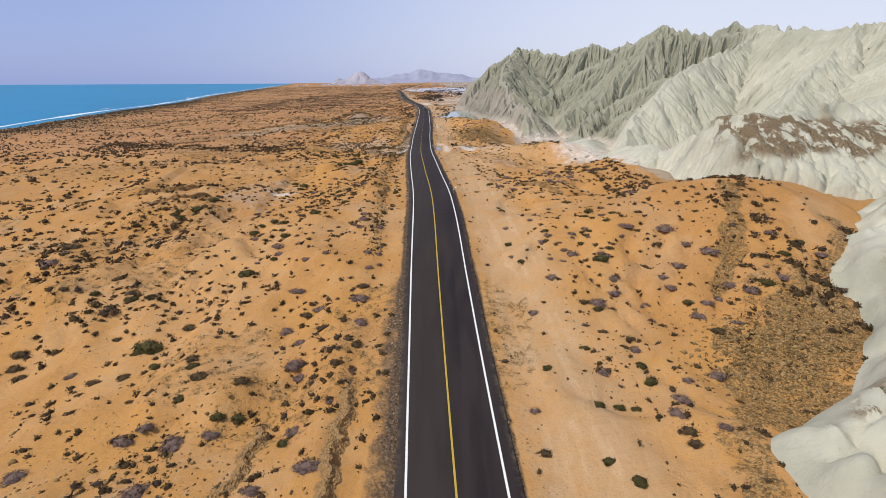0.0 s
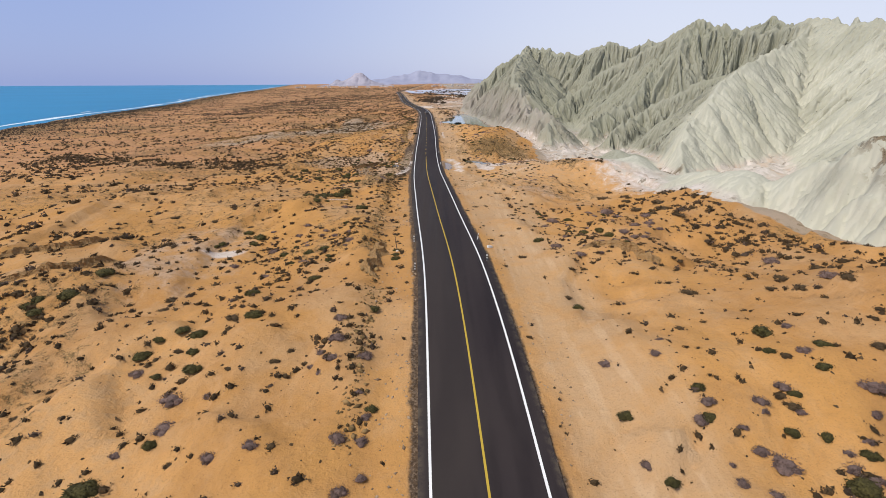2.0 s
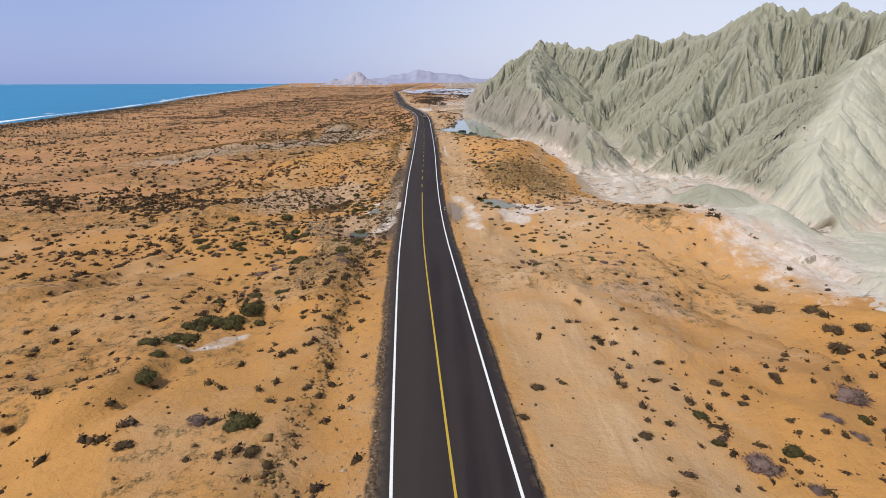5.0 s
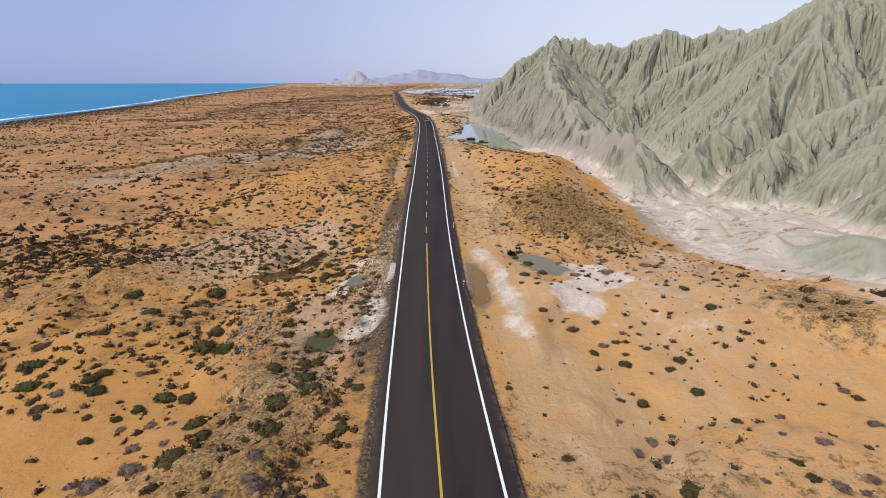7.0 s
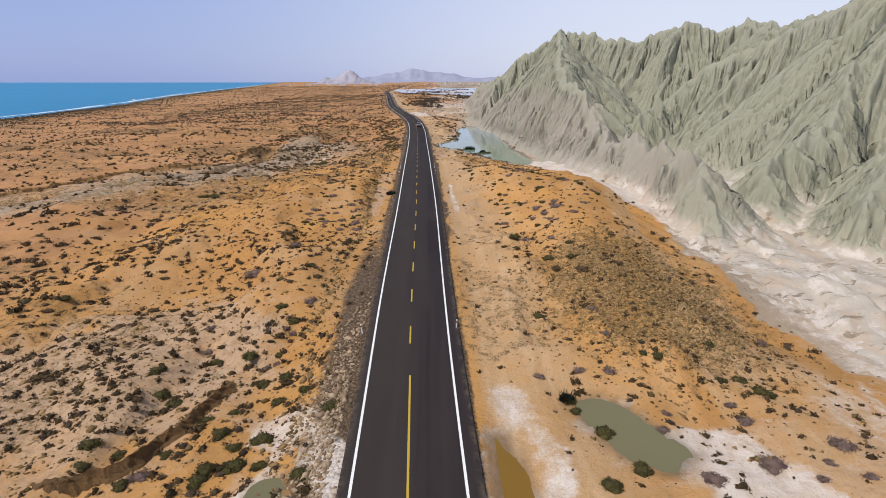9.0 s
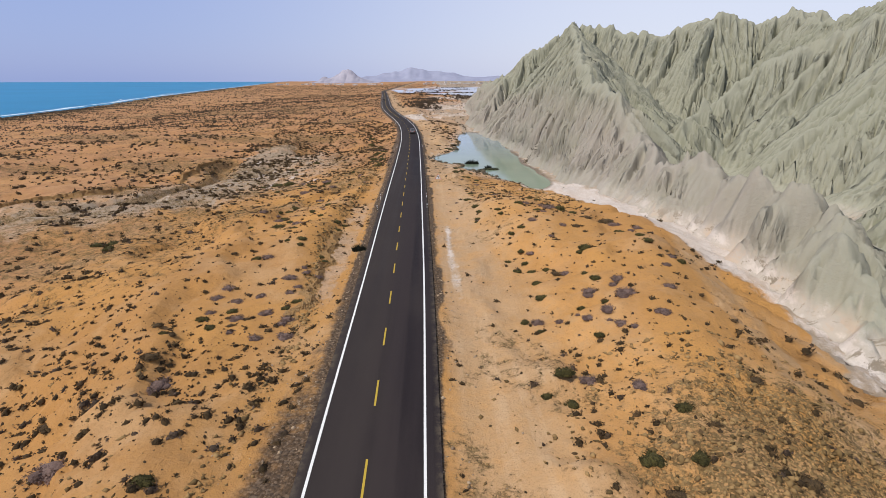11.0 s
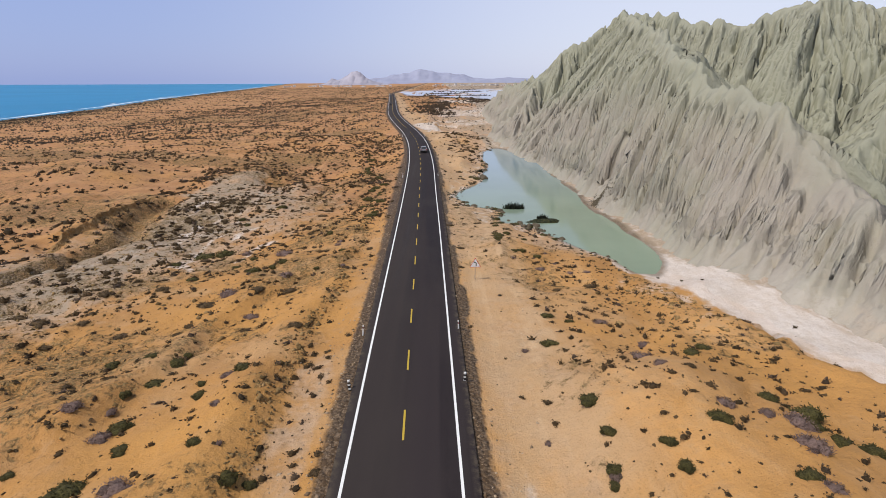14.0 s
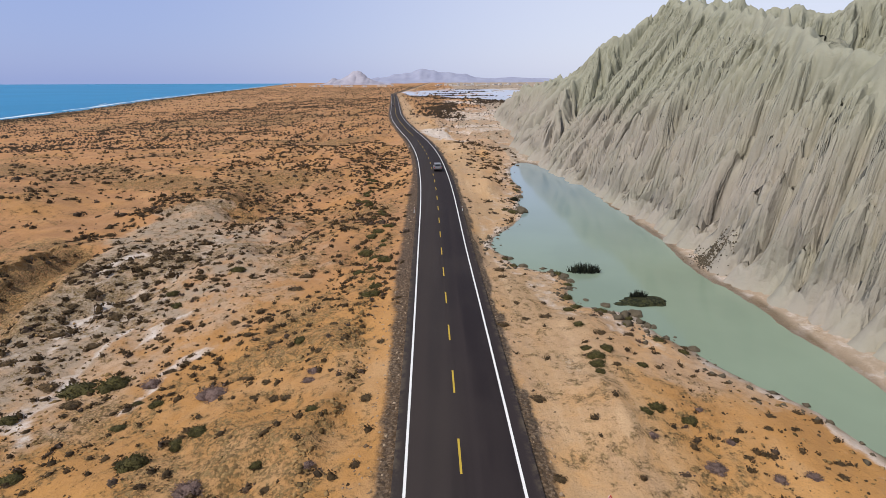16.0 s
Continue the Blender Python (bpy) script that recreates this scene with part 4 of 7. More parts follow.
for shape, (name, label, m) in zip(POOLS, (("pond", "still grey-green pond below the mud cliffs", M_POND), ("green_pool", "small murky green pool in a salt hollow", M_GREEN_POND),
                                          ("brown_pool", "long narrow brown puddle beside the road", M_BROWN_POND), ("green_pool", "tiny green puddle in white salt mud", M_GREEN_POND), ("green_pool", "small olive green puddle among dark shrubs", M_DARK_POOL))):
    rim = np.array(shape[0], float)
    for _ in range(3):
        nxt = np.roll(rim, -1, 0)
        rim = np.stack([0.75 * rim + 0.25 * nxt, 0.25 * rim + 0.75 * nxt], 1).reshape(-1, 2)
    edge = np.roll(rim, -1, 0) - np.roll(rim, 1, 0)
    out = np.stack([edge[:, 1], -edge[:, 0]], -1) / (np.linalg.norm(edge, axis=1)[:, None] + 1e-9)
    turn = np.sum(rim[:, 0] * np.roll(rim[:, 1], -1) - np.roll(rim[:, 0], -1) * rim[:, 1])
    rim = rim + (0.28 + 0.25 * fbm(rim[:, 0] / 1.5, rim[:, 1] / 1.5, 3, 33))[:, None] * out * np.sign(turn)
    bm = bmesh.new()
    bm.faces.new([bm.verts.new((px, py, shape[1])) for px, py in rim])
    bmesh.ops.triangulate(bm, faces=bm.faces)
    bmesh.ops.recalc_face_normals(bm, faces=bm.faces)
    if sum(f.normal.z for f in bm.faces) < 0:
        bmesh.ops.reverse_faces(bm, faces=bm.faces)
    me = bpy.data.meshes.new(name)
    bm.to_mesh(me)
    bm.free()
    me.materials.append(m)
    tagged(new(name, me), label, "pond", kind="structure")


ang = np.linspace(0, 2 * math.pi, 120, endpoint=False)
bm = bmesh.new()
bm.faces.new([bm.verts.new((70 + 135 * math.cos(v) * (1 + 0.2 * w), 1160 + 330 * math.sin(v) * (1 + 0.2 * w), 2.95)) for v, w in zip(ang, fbm(np.cos(ang) * 3, np.sin(ang) * 3, 3, 35))])
bmesh.ops.triangulate(bm, faces=bm.faces)
me = bpy.data.meshes.new("lagoon")
bm.to_mesh(me)
bm.free()
me.materials.append(water("lagoon_water", (0.50, 0.53, 0.62), 0.3, 0.3, 0.05))
tagged(new("lagoon", me), "shallow pale lagoon on the far plain", "lagoon", kind="structure")


def ribbon(name, material, parent, y0, y1, left, right, top, thick, step_y=2.5, label="", masks=False):
    """A slab that follows the road between two offsets."""
    ys = np.linspace(y0, y1, max(2, int((y1 - y0) / step_y) + 1))
    cx, cz = road_x(ys), road_z(ys)
    slope = np.gradient(road_x(np.stack([ys - 0.5, ys, ys + 0.5])), axis=0)[1] * 2
    nx, ny = 1 / np.hypot(1, slope), -slope / np.hypot(1, slope)
    cols = [left, left, right, right] if not masks else [left, left, left + 0.45, 0.0, right - 0.45, right, right]
    tops = [top - thick, top, top, top - thick] if not masks else [top - thick, top - 0.04, top, top + 0.05, top, top - 0.04, top - thick]
    co = np.stack([np.stack([cx + nx * o, ys + ny * o, cz + h], -1) for o, h in zip(cols, tops)], 1)
    k = len(cols)
    idx = np.arange(len(ys) * k).reshape(len(ys), k)
    q = np.stack([idx[:-1, :-1], idx[:-1, 1:], idx[1:, 1:], idx[1:, :-1]], -1).reshape(-1, 4)
    extra = [("side", np.tile([1, 1, 0, 0, 0, 1, 1], len(ys))), ("lane", np.tile([0, 0, 0, 0.5, 1, 1, 1], len(ys)))] if masks else []
    me = array_mesh(name, co.reshape(-1, 3), q, material, extra)
    ob = new(name, me)
    ob.parent = parent
    return tagged(ob, label)


road = thing("road", "two-lane asphalt road with white edge lines and yellow centre line", "road", kind="structure")
ribbon("carriageway", M_ASPHALT, road, -75, 1080, -3.85, 4.1, 0.0, 0.35, masks=True, label="dark grey worn asphalt surface")
ribbon("edge_line", M_WHITE_LINE, road, -75, 1080, -3.23, -3.07, 0.012, 0.01, label="solid white edge line")
ribbon("edge_line", M_WHITE_LINE, road, -75, 1080, 3.07, 3.23, 0.012, 0.01, label="solid white edge line")
SOLID_END = 188.2
ribbon("centre_line", M_YELLOW, road, -75, SOLID_END, -0.12, 0.02, 0.062, 0.012, label="solid yellow centre line")
for i in range(34):
    ya = 192.8 + 7.8 * i
    ribbon("centre_dash", M_YELLOW, road, ya, ya + 2.95, -0.17, -0.04, 0.062, 0.012)
ribbon("centre_line", M_YELLOW, road, 470, 1080, -0.08, 0.08, 0.062, 0.012, label="solid yellow centre line")

# ---------------------------------------------------------------- badlands
def hills(name, label, x0, x1, y0, y1, size, crests, scale, cap=None, rain=0):
    xs, ys = np.arange(x0, x1, size), np.arange(y0, y1, size)
    X, Y = np.meshgrid(xs, ys)
    h, rib, run, away = badlands(X, Y, crests, scale)
    g = ground(X, Y, False)
    # apron of washed-down mud along the foot
    foot = X - smooth_curve(Y, FOOT_Y, FOOT_X) + (2.5 - 1.5 * step(270, 290, Y)) * fbm(X / 11, Y / 11, 3, 150) - 1.9 * step(225, 240, Y) * (groove(vnoise(Y / 3.4 + X / 30, X / 25, 151)) - 0.3) - 0.7 * groove(vnoise(Y / 1.6 + X / 20, X / 20, 152))
    humps = np.clip(fbm(X / 10, Y / 8, 3, 153), 0, None) + 0.5 * np.clip(fbm(X / 4, Y / 3, 2, 154), 0, None)
    apron = g - 0.3 + np.clip(0.12 * foot, -2, 0.6) + 1.0 * humps * step(2, 9, foot) * step(270, 250, Y)
    dome = np.zeros(X.shape)
    for dx, dy, sx, sy, high in MUD_DOMES:
        dome = np.maximum(dome, high * np.exp(-((X - dx) / sx) ** 2 - ((Y - dy) / sy) ** 2) ** 0.8)
    apron = smax(apron, g - 0.6 + dome + 0.25 * fbm(X / 5, Y / 5, 2, 156) * step(0.5, 2, dome), 0.5)
    h = smin(h, g - 0.4 + 1.7 * (foot + 1.5), 1.0)
    h = smax(h, np.where(Y > 112, apron, -20), 0.5)
    z = smax(h, g - 1.2, 0.8 * scale)
    if rain:
        z, flow = erode(z, z < g - 0.2, size, rain, 0.17, 7)
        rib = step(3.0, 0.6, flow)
    pale = step(7, -9, Y - 186 - 0.95 * (X - 62) + 6 * fbm(X / 14, Y / 14, 3, 155)) * step(75, 25, z - g) + step(6, 0, z - g) * 0.3
    # narrow rills down the flanks, knobs between them, pinnacles along the crests
    steep = step(1.5, 5, z - g) * step(2.2, 0.8, dome) * (1 - 0.72 * np.clip(pale, 0, 1))
    line = run + 0.3 * fbm(X / 6, Y / 6, 2, 161)
    rill = 1.2 * groove(vnoise(line / 2.4, away / 34, 162)) ** 2.6 + 0.7 * groove(vnoise(line / 1.35 + 40, away / 18, 163)) ** 2.4
    z = z - steep * step(0.3, 3.5, away) * 3.9 * (rill - 0.22) * (0.5 + 1.0 * vnoise(X / 17, Y / 17, 164))
    z = z + steep * 0.35 * fbm(X / 1.7, Y / 1.7, 2, 165)
    z = z + step(4.5, 0, away) * steep * 2.6 * np.clip(vnoise(run / 2.6, away / 9, 166) - 0.42, 0, 1)
    # where the flank's own measure breaks off, the fine rills fade out
    ry, rx = np.gradient(run)
    whole = (np.hypot(rx, ry) < 2.2 * size).astype(float)
    for _ in range(3):
        whole = np.minimum.reduce([whole, np.roll(whole, 1, 0), np.roll(whole, -1, 0), np.roll(whole, 1, 1), np.roll(whole, -1, 1)])
    for _ in range(3):
        whole = (whole + np.roll(whole, 1, 0) + np.roll(whole, -1, 0) + np.roll(whole, 1, 1) + np.roll(whole, -1, 1)) / 5
    whole = whole * steep * step(0.5, 3, away)
    tops = cap(X, Y, z) if cap else np.zeros(X.shape)
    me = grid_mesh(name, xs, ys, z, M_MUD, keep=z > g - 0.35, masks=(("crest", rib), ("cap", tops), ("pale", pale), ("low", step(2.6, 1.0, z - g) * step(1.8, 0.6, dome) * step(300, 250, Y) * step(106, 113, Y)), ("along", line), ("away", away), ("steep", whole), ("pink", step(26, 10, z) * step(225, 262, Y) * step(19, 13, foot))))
    return tagged(new(name, me), label, "mountain", kind="structure")


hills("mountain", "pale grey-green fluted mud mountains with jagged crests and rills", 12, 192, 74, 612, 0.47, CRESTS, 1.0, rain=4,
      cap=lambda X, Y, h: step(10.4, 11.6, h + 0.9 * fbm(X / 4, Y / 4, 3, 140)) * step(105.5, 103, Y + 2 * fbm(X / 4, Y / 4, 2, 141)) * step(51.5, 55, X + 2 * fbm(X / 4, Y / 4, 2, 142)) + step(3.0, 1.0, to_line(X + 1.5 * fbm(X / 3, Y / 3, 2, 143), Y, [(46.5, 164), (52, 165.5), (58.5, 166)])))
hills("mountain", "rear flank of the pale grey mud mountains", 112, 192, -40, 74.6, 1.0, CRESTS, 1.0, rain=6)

NEAR_FOOT = [(13, -20), (15, 0), (18.5, 12), (20.5, 21.5), (22.5, 25.7), (25, 29.6), (29.5, 32.6), (32.8, 36.8), (35.5, 38.5), (41, 48), (46, 54.6), (52, 62), (60, 69), (72, 73), (90, 80), (150, 84), (150, -60), (16, -60)]
xs, ys = np.concatenate([np.arange(9, 56, 0.4), np.arange(56, 152, 1.1)]), np.concatenate([np.arange(-50, 4, 1.1), np.arange(4, 66, 0.4), np.arange(66, 84, 1.0)])
X, Y = np.meshgrid(xs, ys)
g = surface(X, Y)
inner = -to_shape(X + 1.6 * fbm(X / 7, Y / 7, 2, 171), Y + 1.6 * fbm(X / 7 + 5, Y / 7, 2, 172), NEAR_FOOT)
U, V = 0.8 * X + 0.6 * Y + 2.5 * fbm(X / 8, Y / 8, 2, 176), 0.8 * Y - 0.6 * X + 2.5 * fbm(X / 8 + 9, Y / 8, 2, 177)
fold = np.abs(fbm(U / 7, V / 6, 2, 173))
z = g - 0.5 + 2.0 * (1 - np.exp(-np.clip(inner, -1, None) / 1.6)) + step(0, 4, inner) * (2.4 * np.sqrt(fold + 0.003) + 0.9 * np.sqrt(np.abs(fbm(U / 4, V / 4, 2, 174)) + 0.005) + 0.06 * np.clip(inner, 0, 30)) - step(0, -2, inner) * 2
tops = step(0.2, 0.4, fold + 0.25 * fbm(X / 2.5, Y / 2.5, 2, 175)) * step(2, 4, inner)
tagged(new("mud_mound", grid_mesh("mud_mound", xs, ys, z, M_MUD, keep=z > g - 0.3, masks=(("crest", step(0.1, 0.4, fold)), ("cap", tops), ("pale", np.ones(X.shape)), ("low", X * 0)))), "smooth pale grey mud mounds with rubble on their tops", "mound", kind="structure")

# ---------------------------------------------------------------- distance
def far_ridge(name, label, pts, y, deep, material, seed, rough):
    """A distant range: crest heights along x, with gullied flanks."""
    xs = np.linspace(pts[0][0], pts[-1][0], 150)
    ys = np.linspace(-1, 1, 26)
    X, Y = np.meshgrid(xs, ys)
    crest = smooth_curve(X, [q[0] for q in pts], [q[1] for q in pts])
    crest = crest + rough * fbm(X / 90, X * 0, 4, seed) * np.clip(crest / 60, 0, 1)
    z = crest * (1 - np.abs(Y)) ** 0.8 - 0.22 * crest * groove(vnoise(X / 40, Y * 2, seed + 9)) * np.abs(Y) * (1 - np.abs(Y)) * 3 - 6
    me = grid_mesh(name, xs, y + ys * deep, z, material)
    return tagged(new(name, me), label, "mountain", kind="structure")


H1 = ((-780, 0), (-700, 14), (-640, 33), (-600, 27), (-550, 48), (-500, 62), (-465, 50), (-430, 32), (-380, 18), (-320, 8), (-270, 0))
H2 = ((-640, 5), (-520, 42), (-420, 62), (-300, 84), (-200, 96), (-150, 112), (-70, 98), (40, 84), (180, 74), (300, 52), (420, 40), (600, 50), (760, 38), (1100, 46), (1600, 30))
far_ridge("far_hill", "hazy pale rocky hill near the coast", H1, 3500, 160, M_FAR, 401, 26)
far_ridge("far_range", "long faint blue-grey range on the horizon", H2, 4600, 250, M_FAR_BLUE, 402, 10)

M_PLASTER = worn("white_plaster", (0.74, 0.70, 0.66), 0.85, 0.4, 0.2)
M_ROOF = worn("flat_roof", (0.55, 0.48, 0.42), 0.9, 0.4, 0.3)
M_DARK_GLASS = worn("dark_pane", (0.03, 0.035, 0.04), 0.25, 1.0, 0.05)


def house(w, d, h):
    """A flat-roofed block with parapet, door and windows."""
    ob = thing("house", "small white flat-roofed house far across the plain", "house", group="houses of the far village")
    part("wall", box(bmesh.new(), 0, 0, h / 2, w, d, h), M_PLASTER, ob)
    bm = bmesh.new()
    for cx, cy, sx, sy in ((0, d / 2, w + 0.4, 0.4), (0, -d / 2, w + 0.4, 0.4), (w / 2, 0, 0.4, d), (-w / 2, 0, 0.4, d)):
        box(bm, cx, cy, h + 0.3, sx, sy, 0.6)
    part("roof", box(bm, 0, 0, h + 0.1, w - 0.4, d - 0.4, 0.2), M_ROOF, ob)
    part("door", box(bmesh.new(), -w * 0.1, -d / 2 - 0.03, 1.1, 1.2, 0.08, 2.2), M_DARK_GLASS, ob)
    for k in (-0.33, 0.22):
        part("window", box(bmesh.new(), w * k, -d / 2 - 0.03, 1.9, 1.6, 0.08, 1.3), M_DARK_GLASS, ob)
    return ob


rng = random.Random(12)
first = [house(12, 10, 4.2), house(18, 11, 4.5), house(10, 10, 7.2)]
spots = [(-640 + 26 * i + rng.uniform(-9, 9), 2350 + rng.uniform(0, 320)) for i in range(18)] + [(-20 + 17 * i + rng.uniform(-8, 8), 2050 + rng.uniform(0, 500)) for i in range(22)]
for i, (hx, hy) in enumerate(spots):
    z = float(surface(np.array([hx]), np.array([hy]))[0]) - 0.3
    m = pose(hx, hy, z, 0, 0, rng.uniform(-25, 25))
    if i < 3:
        first[i].matrix_world = m
    else:
        copy_thing(first[i % 3], m)

# ---------------------------------------------------------------- shrubs
def clump(leaves, seed, core=6, size=0.3, lift=0.62):
    """Points and triangles of a shrub of radius 1: an uneven twiggy dome of two or three lobes and loose sprays of leaf."""
    r = np.random.default_rng(seed)
    co, tri = [], []
    wob = r.uniform(0, 6.28, 3)
    shape = lambda a: 0.82 + 0.13 * math.sin(2 * a + wob[0]) + 0.10 * math.sin(3 * a + wob[1])
    for ring, (rad, up) in enumerate(((0.80, -0.12), (0.66, 0.40), (0.34, 0.72))):
        for i in range(core):
            a = 2 * math.pi * (i + 0.5 * ring) / core
            k = rad * shape(a) * r.uniform(0.9, 1.08)
            co.append((k * math.cos(a), k * math.sin(a), up * lift * r.uniform(0.85, 1.12)))
    for ring in (0, 1):
        for i in range(core):
            j = (i + 1) % core
            p, q = ring * core, (ring + 1) * core
            tri += [(p + i, p + j, q + i), (p + j, q + j, q + i)]
    top = len(co)
    co.append((r.uniform(-0.12, 0.12), r.uniform(-0.12, 0.12), 0.8 * lift))
    tri += [(2 * core + i, 2 * core + (i + 1) % core, top) for i in range(core)]
    for _ in range(leaves):
        a, e = r.uniform(0, 2 * math.pi), math.asin(r.uniform(0.0, 1.0))
        k = r.uniform(0.68, 1.1)
        c = np.array((k * shape(a) * math.cos(a) * math.cos(e), k * shape(a) * math.sin(a) * math.cos(e), max(0.02, k * math.sin(e) * lift)))
        out = c / (np.linalg.norm(c) + 1e-6)
        side = np.cross(out, r.normal(size=3))
        side /= np.linalg.norm(side) + 1e-6
        s = size * r.uniform(0.5, 1.25)
        b = len(co)
        co += [tuple(c - side * s * 0.45), tuple(c + side * s * 0.45), tuple(c + out * s * r.uniform(0.2, 0.9) + np.cross(out, side) * s * r.uniform(-0.9, 0.9))]
        tri.append((b, b + 1, b + 2))
    return np.array(co), np.array(tri)


def scatter(name, label, kinds, x, y, z, size, tone, material, seed, flat=1.0, category="shrubs", shaded_core=0):
    """Many small things joined into one mesh."""
    r = np.random.default_rng(seed)
    pick, spin = r.integers(0, len(kinds), len(x)), r.uniform(0, 2 * math.pi, len(x))
    stretch, tall = r.uniform(0.75, 1.35, len(x)), r.uniform(0.7, 1.2, len(x)) * flat
    cos, tris, tones, inner, start = [], [], [], [], 0
    for k, (co, tri) in enumerate(kinds):
        w = np.nonzero(pick == k)[0]
        c, s = np.cos(spin[w])[:, None], np.sin(spin[w])[:, None]
        lx, ly = co[None, :, 0] * stretch[w][:, None], co[None, :, 1] / stretch[w][:, None]
        px = x[w][:, None] + size[w][:, None] * (lx * c - ly * s)
        py = y[w][:, None] + size[w][:, None] * (lx * s + ly * c)
        pz = z[w][:, None] + size[w][:, None] * co[None, :, 2] * tall[w][:, None]
        cos.append(np.stack([px, py, pz], -1).reshape(-1, 3))
        tris.append((tri[None] + (np.arange(len(w)) * len(co))[:, None, None]).reshape(-1, 3) + start)
        tones.append(np.repeat(tone[w], len(co)))
        inner.append(np.tile((np.arange(len(co)) < (shaded_core or 0)).astype(float), len(w)))
        start += len(w) * len(co)
    me = array_mesh(name, np.concatenate(cos), np.concatenate(tris), material, [("tone", np.concatenate(tones)), ("inner", np.concatenate(inner))], smooth=True)
    return tagged(new(name, me), label, category, kind="stuff")


def plant_spots(n, x0, x1, y0, y1, seed):
    """Random places where scrub can grow, thicker in some patches."""
    r = np.random.default_rng(seed)
    x, y = r.uniform(x0, x1, n), r.uniform(y0, y1, n)
    off = x - road_x(y)
    foot = smooth_curve(y, FOOT_Y, FOOT_X)
    shore = x - smooth_curve(y, SHORE_Y, SHORE_X)
    dens = np.clip(0.52 + 0.6 * fbm(x / 9, y / 9, 3, 501) + 0.35 * fbm(x / 60, y / 25, 2, 502), 0.2, 1)
    dens = dens * np.where(off > 0, np.where((off > 12) & (y < 125), 1.0, 0.6), 1.0) * np.where((x > -62) & (y > 238) & (y < 318), np.where(off > 0, 0.95, 0.6), np.where((y > 318) & (off < -14), 1.1, 1.0))
    dens = dens * np.where((np.abs(off) < 8), np.where(off < 0, 0.6, 0.35), 1.0) * np.where(np.abs(off) < 4.9, 0, 1) * (shore > 14)
    dens = dens * np.where((off > 6) & (off < 12), 0.25, 1.0)
    dens = dens * np.where((y < 520) & (x > foot - 3.0), 0, 1) * np.where((y > 150) & (y < 240) & (x > foot - 9), 0.3, 1)
    dens = dens * np.where((off > 6) & (y > 128) & (y < 172), 0.45, 1)
    dens = dens * np.where((y > 236) & (y < 302) & (to_line(x, y, STREAM) < 5.5), 0.08, 1)
    for shape, _ in POOLS:
        dens = dens * (to_shape(x, y, shape) > 0.8)
    dens = dens * (to_line(x, y, GULLY) > 1.5) * np.where((x > 5) & (y > 440), 0.2 + 0.8 * (fbm(x / 60, y / 30, 2, 503) > 0.45), 1)
    dens = dens * np.where((x > -64) & (x < -26) & (y < 152), np.where(y < 102, 0.8, 0.5), 1.0) * (1 - 0.6 * np.exp(-((x + 34) / 15) ** 2 - ((y - 194) / 14) ** 2))
    dens = dens + 0.9 * step(9, 3, to_line(x, y, BELT)) + 1.2 * step(3.2, 1.0, to_line(x, y, DITCH)) * step(312, 322, y) + 0.7 * step(100, 40, shore) * step(10, 18, shore)
    dens = dens + 0.9 * np.exp(-((off + 9.0) / 4.0) ** 2 - ((y - 158) / 24) ** 2) * (off < -5.2)
    keep = r.uniform(0, 1, n) < dens
    return x[keep], y[keep], r


def tuft(seed):
    """A distant shrub: a small jagged dome."""
    r = np.random.default_rng(seed)
    ang = np.arange(5) * 2 * math.pi / 5
    k = r.uniform(0.65, 1.15, 5)
    co = np.stack([k * np.cos(ang), k * np.sin(ang), np.full(5, -0.1)], -1)
    return np.vstack([co, [(r.uniform(-0.2, 0.2), r.uniform(-0.2, 0.2), 0.8)]]), np.array([(i, (i + 1) % 5, 5) for i in range(5)])


near_kinds = [clump(20, 600 + i, 4, 0.44) for i in range(8)]
small_kinds = [clump(14, 660 + i, 3, 0.5) for i in range(6)]
mid_kinds = [clump(7, 620 + i, 3, 0.5) for i in range(5)]

far_kinds = [tuft(640 + i) for i in range(5)]

# small scrub of the near plain; its larger shrubs stand singly below
x, y, r = plant_spots(46000, -66, 47, 2, 450, 71)
size = np.clip(r.lognormal(-0.85, 0.42, len(x)), 0.16, 0.95)
single = (np.abs(x - road_x(y)) < 34) & (y < 345)
size = np.where(single, np.where((x < road_x(y)) & ((y < 222) | (y > 292)), np.clip(0.85 * size, 0.12, 0.5), np.clip(0.68 * size, 0.1, 0.42)), 0.95 * size)
size = np.where(single & ((x < road_x(y)) | (x > road_x(y) + 12)) & (y < 150), np.clip(1.08 * size, 0.12, 0.5), size)
z = surface(x, y)
tone = r.uniform(0, 1, len(x))
rest = np.arange(len(x))
tx, ty, tr = plant_spots(46000, -60, 45, 2, 330, 76)
scatter("scrub", "tiny dry tufts between the shrubs", [tuft(660 + i) for i in range(5)], tx, ty, surface(tx, ty) - 0.01, np.clip(tr.lognormal(-2.35, 0.4, len(tx)), 0.05, 0.2), tr.uniform(0, 0.8, len(tx)), M_SCRUB, 86)
large, little = rest[size[rest] > 0.3], rest[size[rest] <= 0.3]
scatter("scrub", "low dry desert scrub scattered over the sand", near_kinds, x[large], y[large], z[large] - 0.02, size[large], tone[large], M_SCRUB, 81, 1.0, shaded_core=13)
scatter("scrub", "small dry tufts of scrub on the sand", small_kinds, x[little], y[little], z[little] - 0.02, size[little], tone[little], M_SCRUB, 89, 1.0, shaded_core=10)

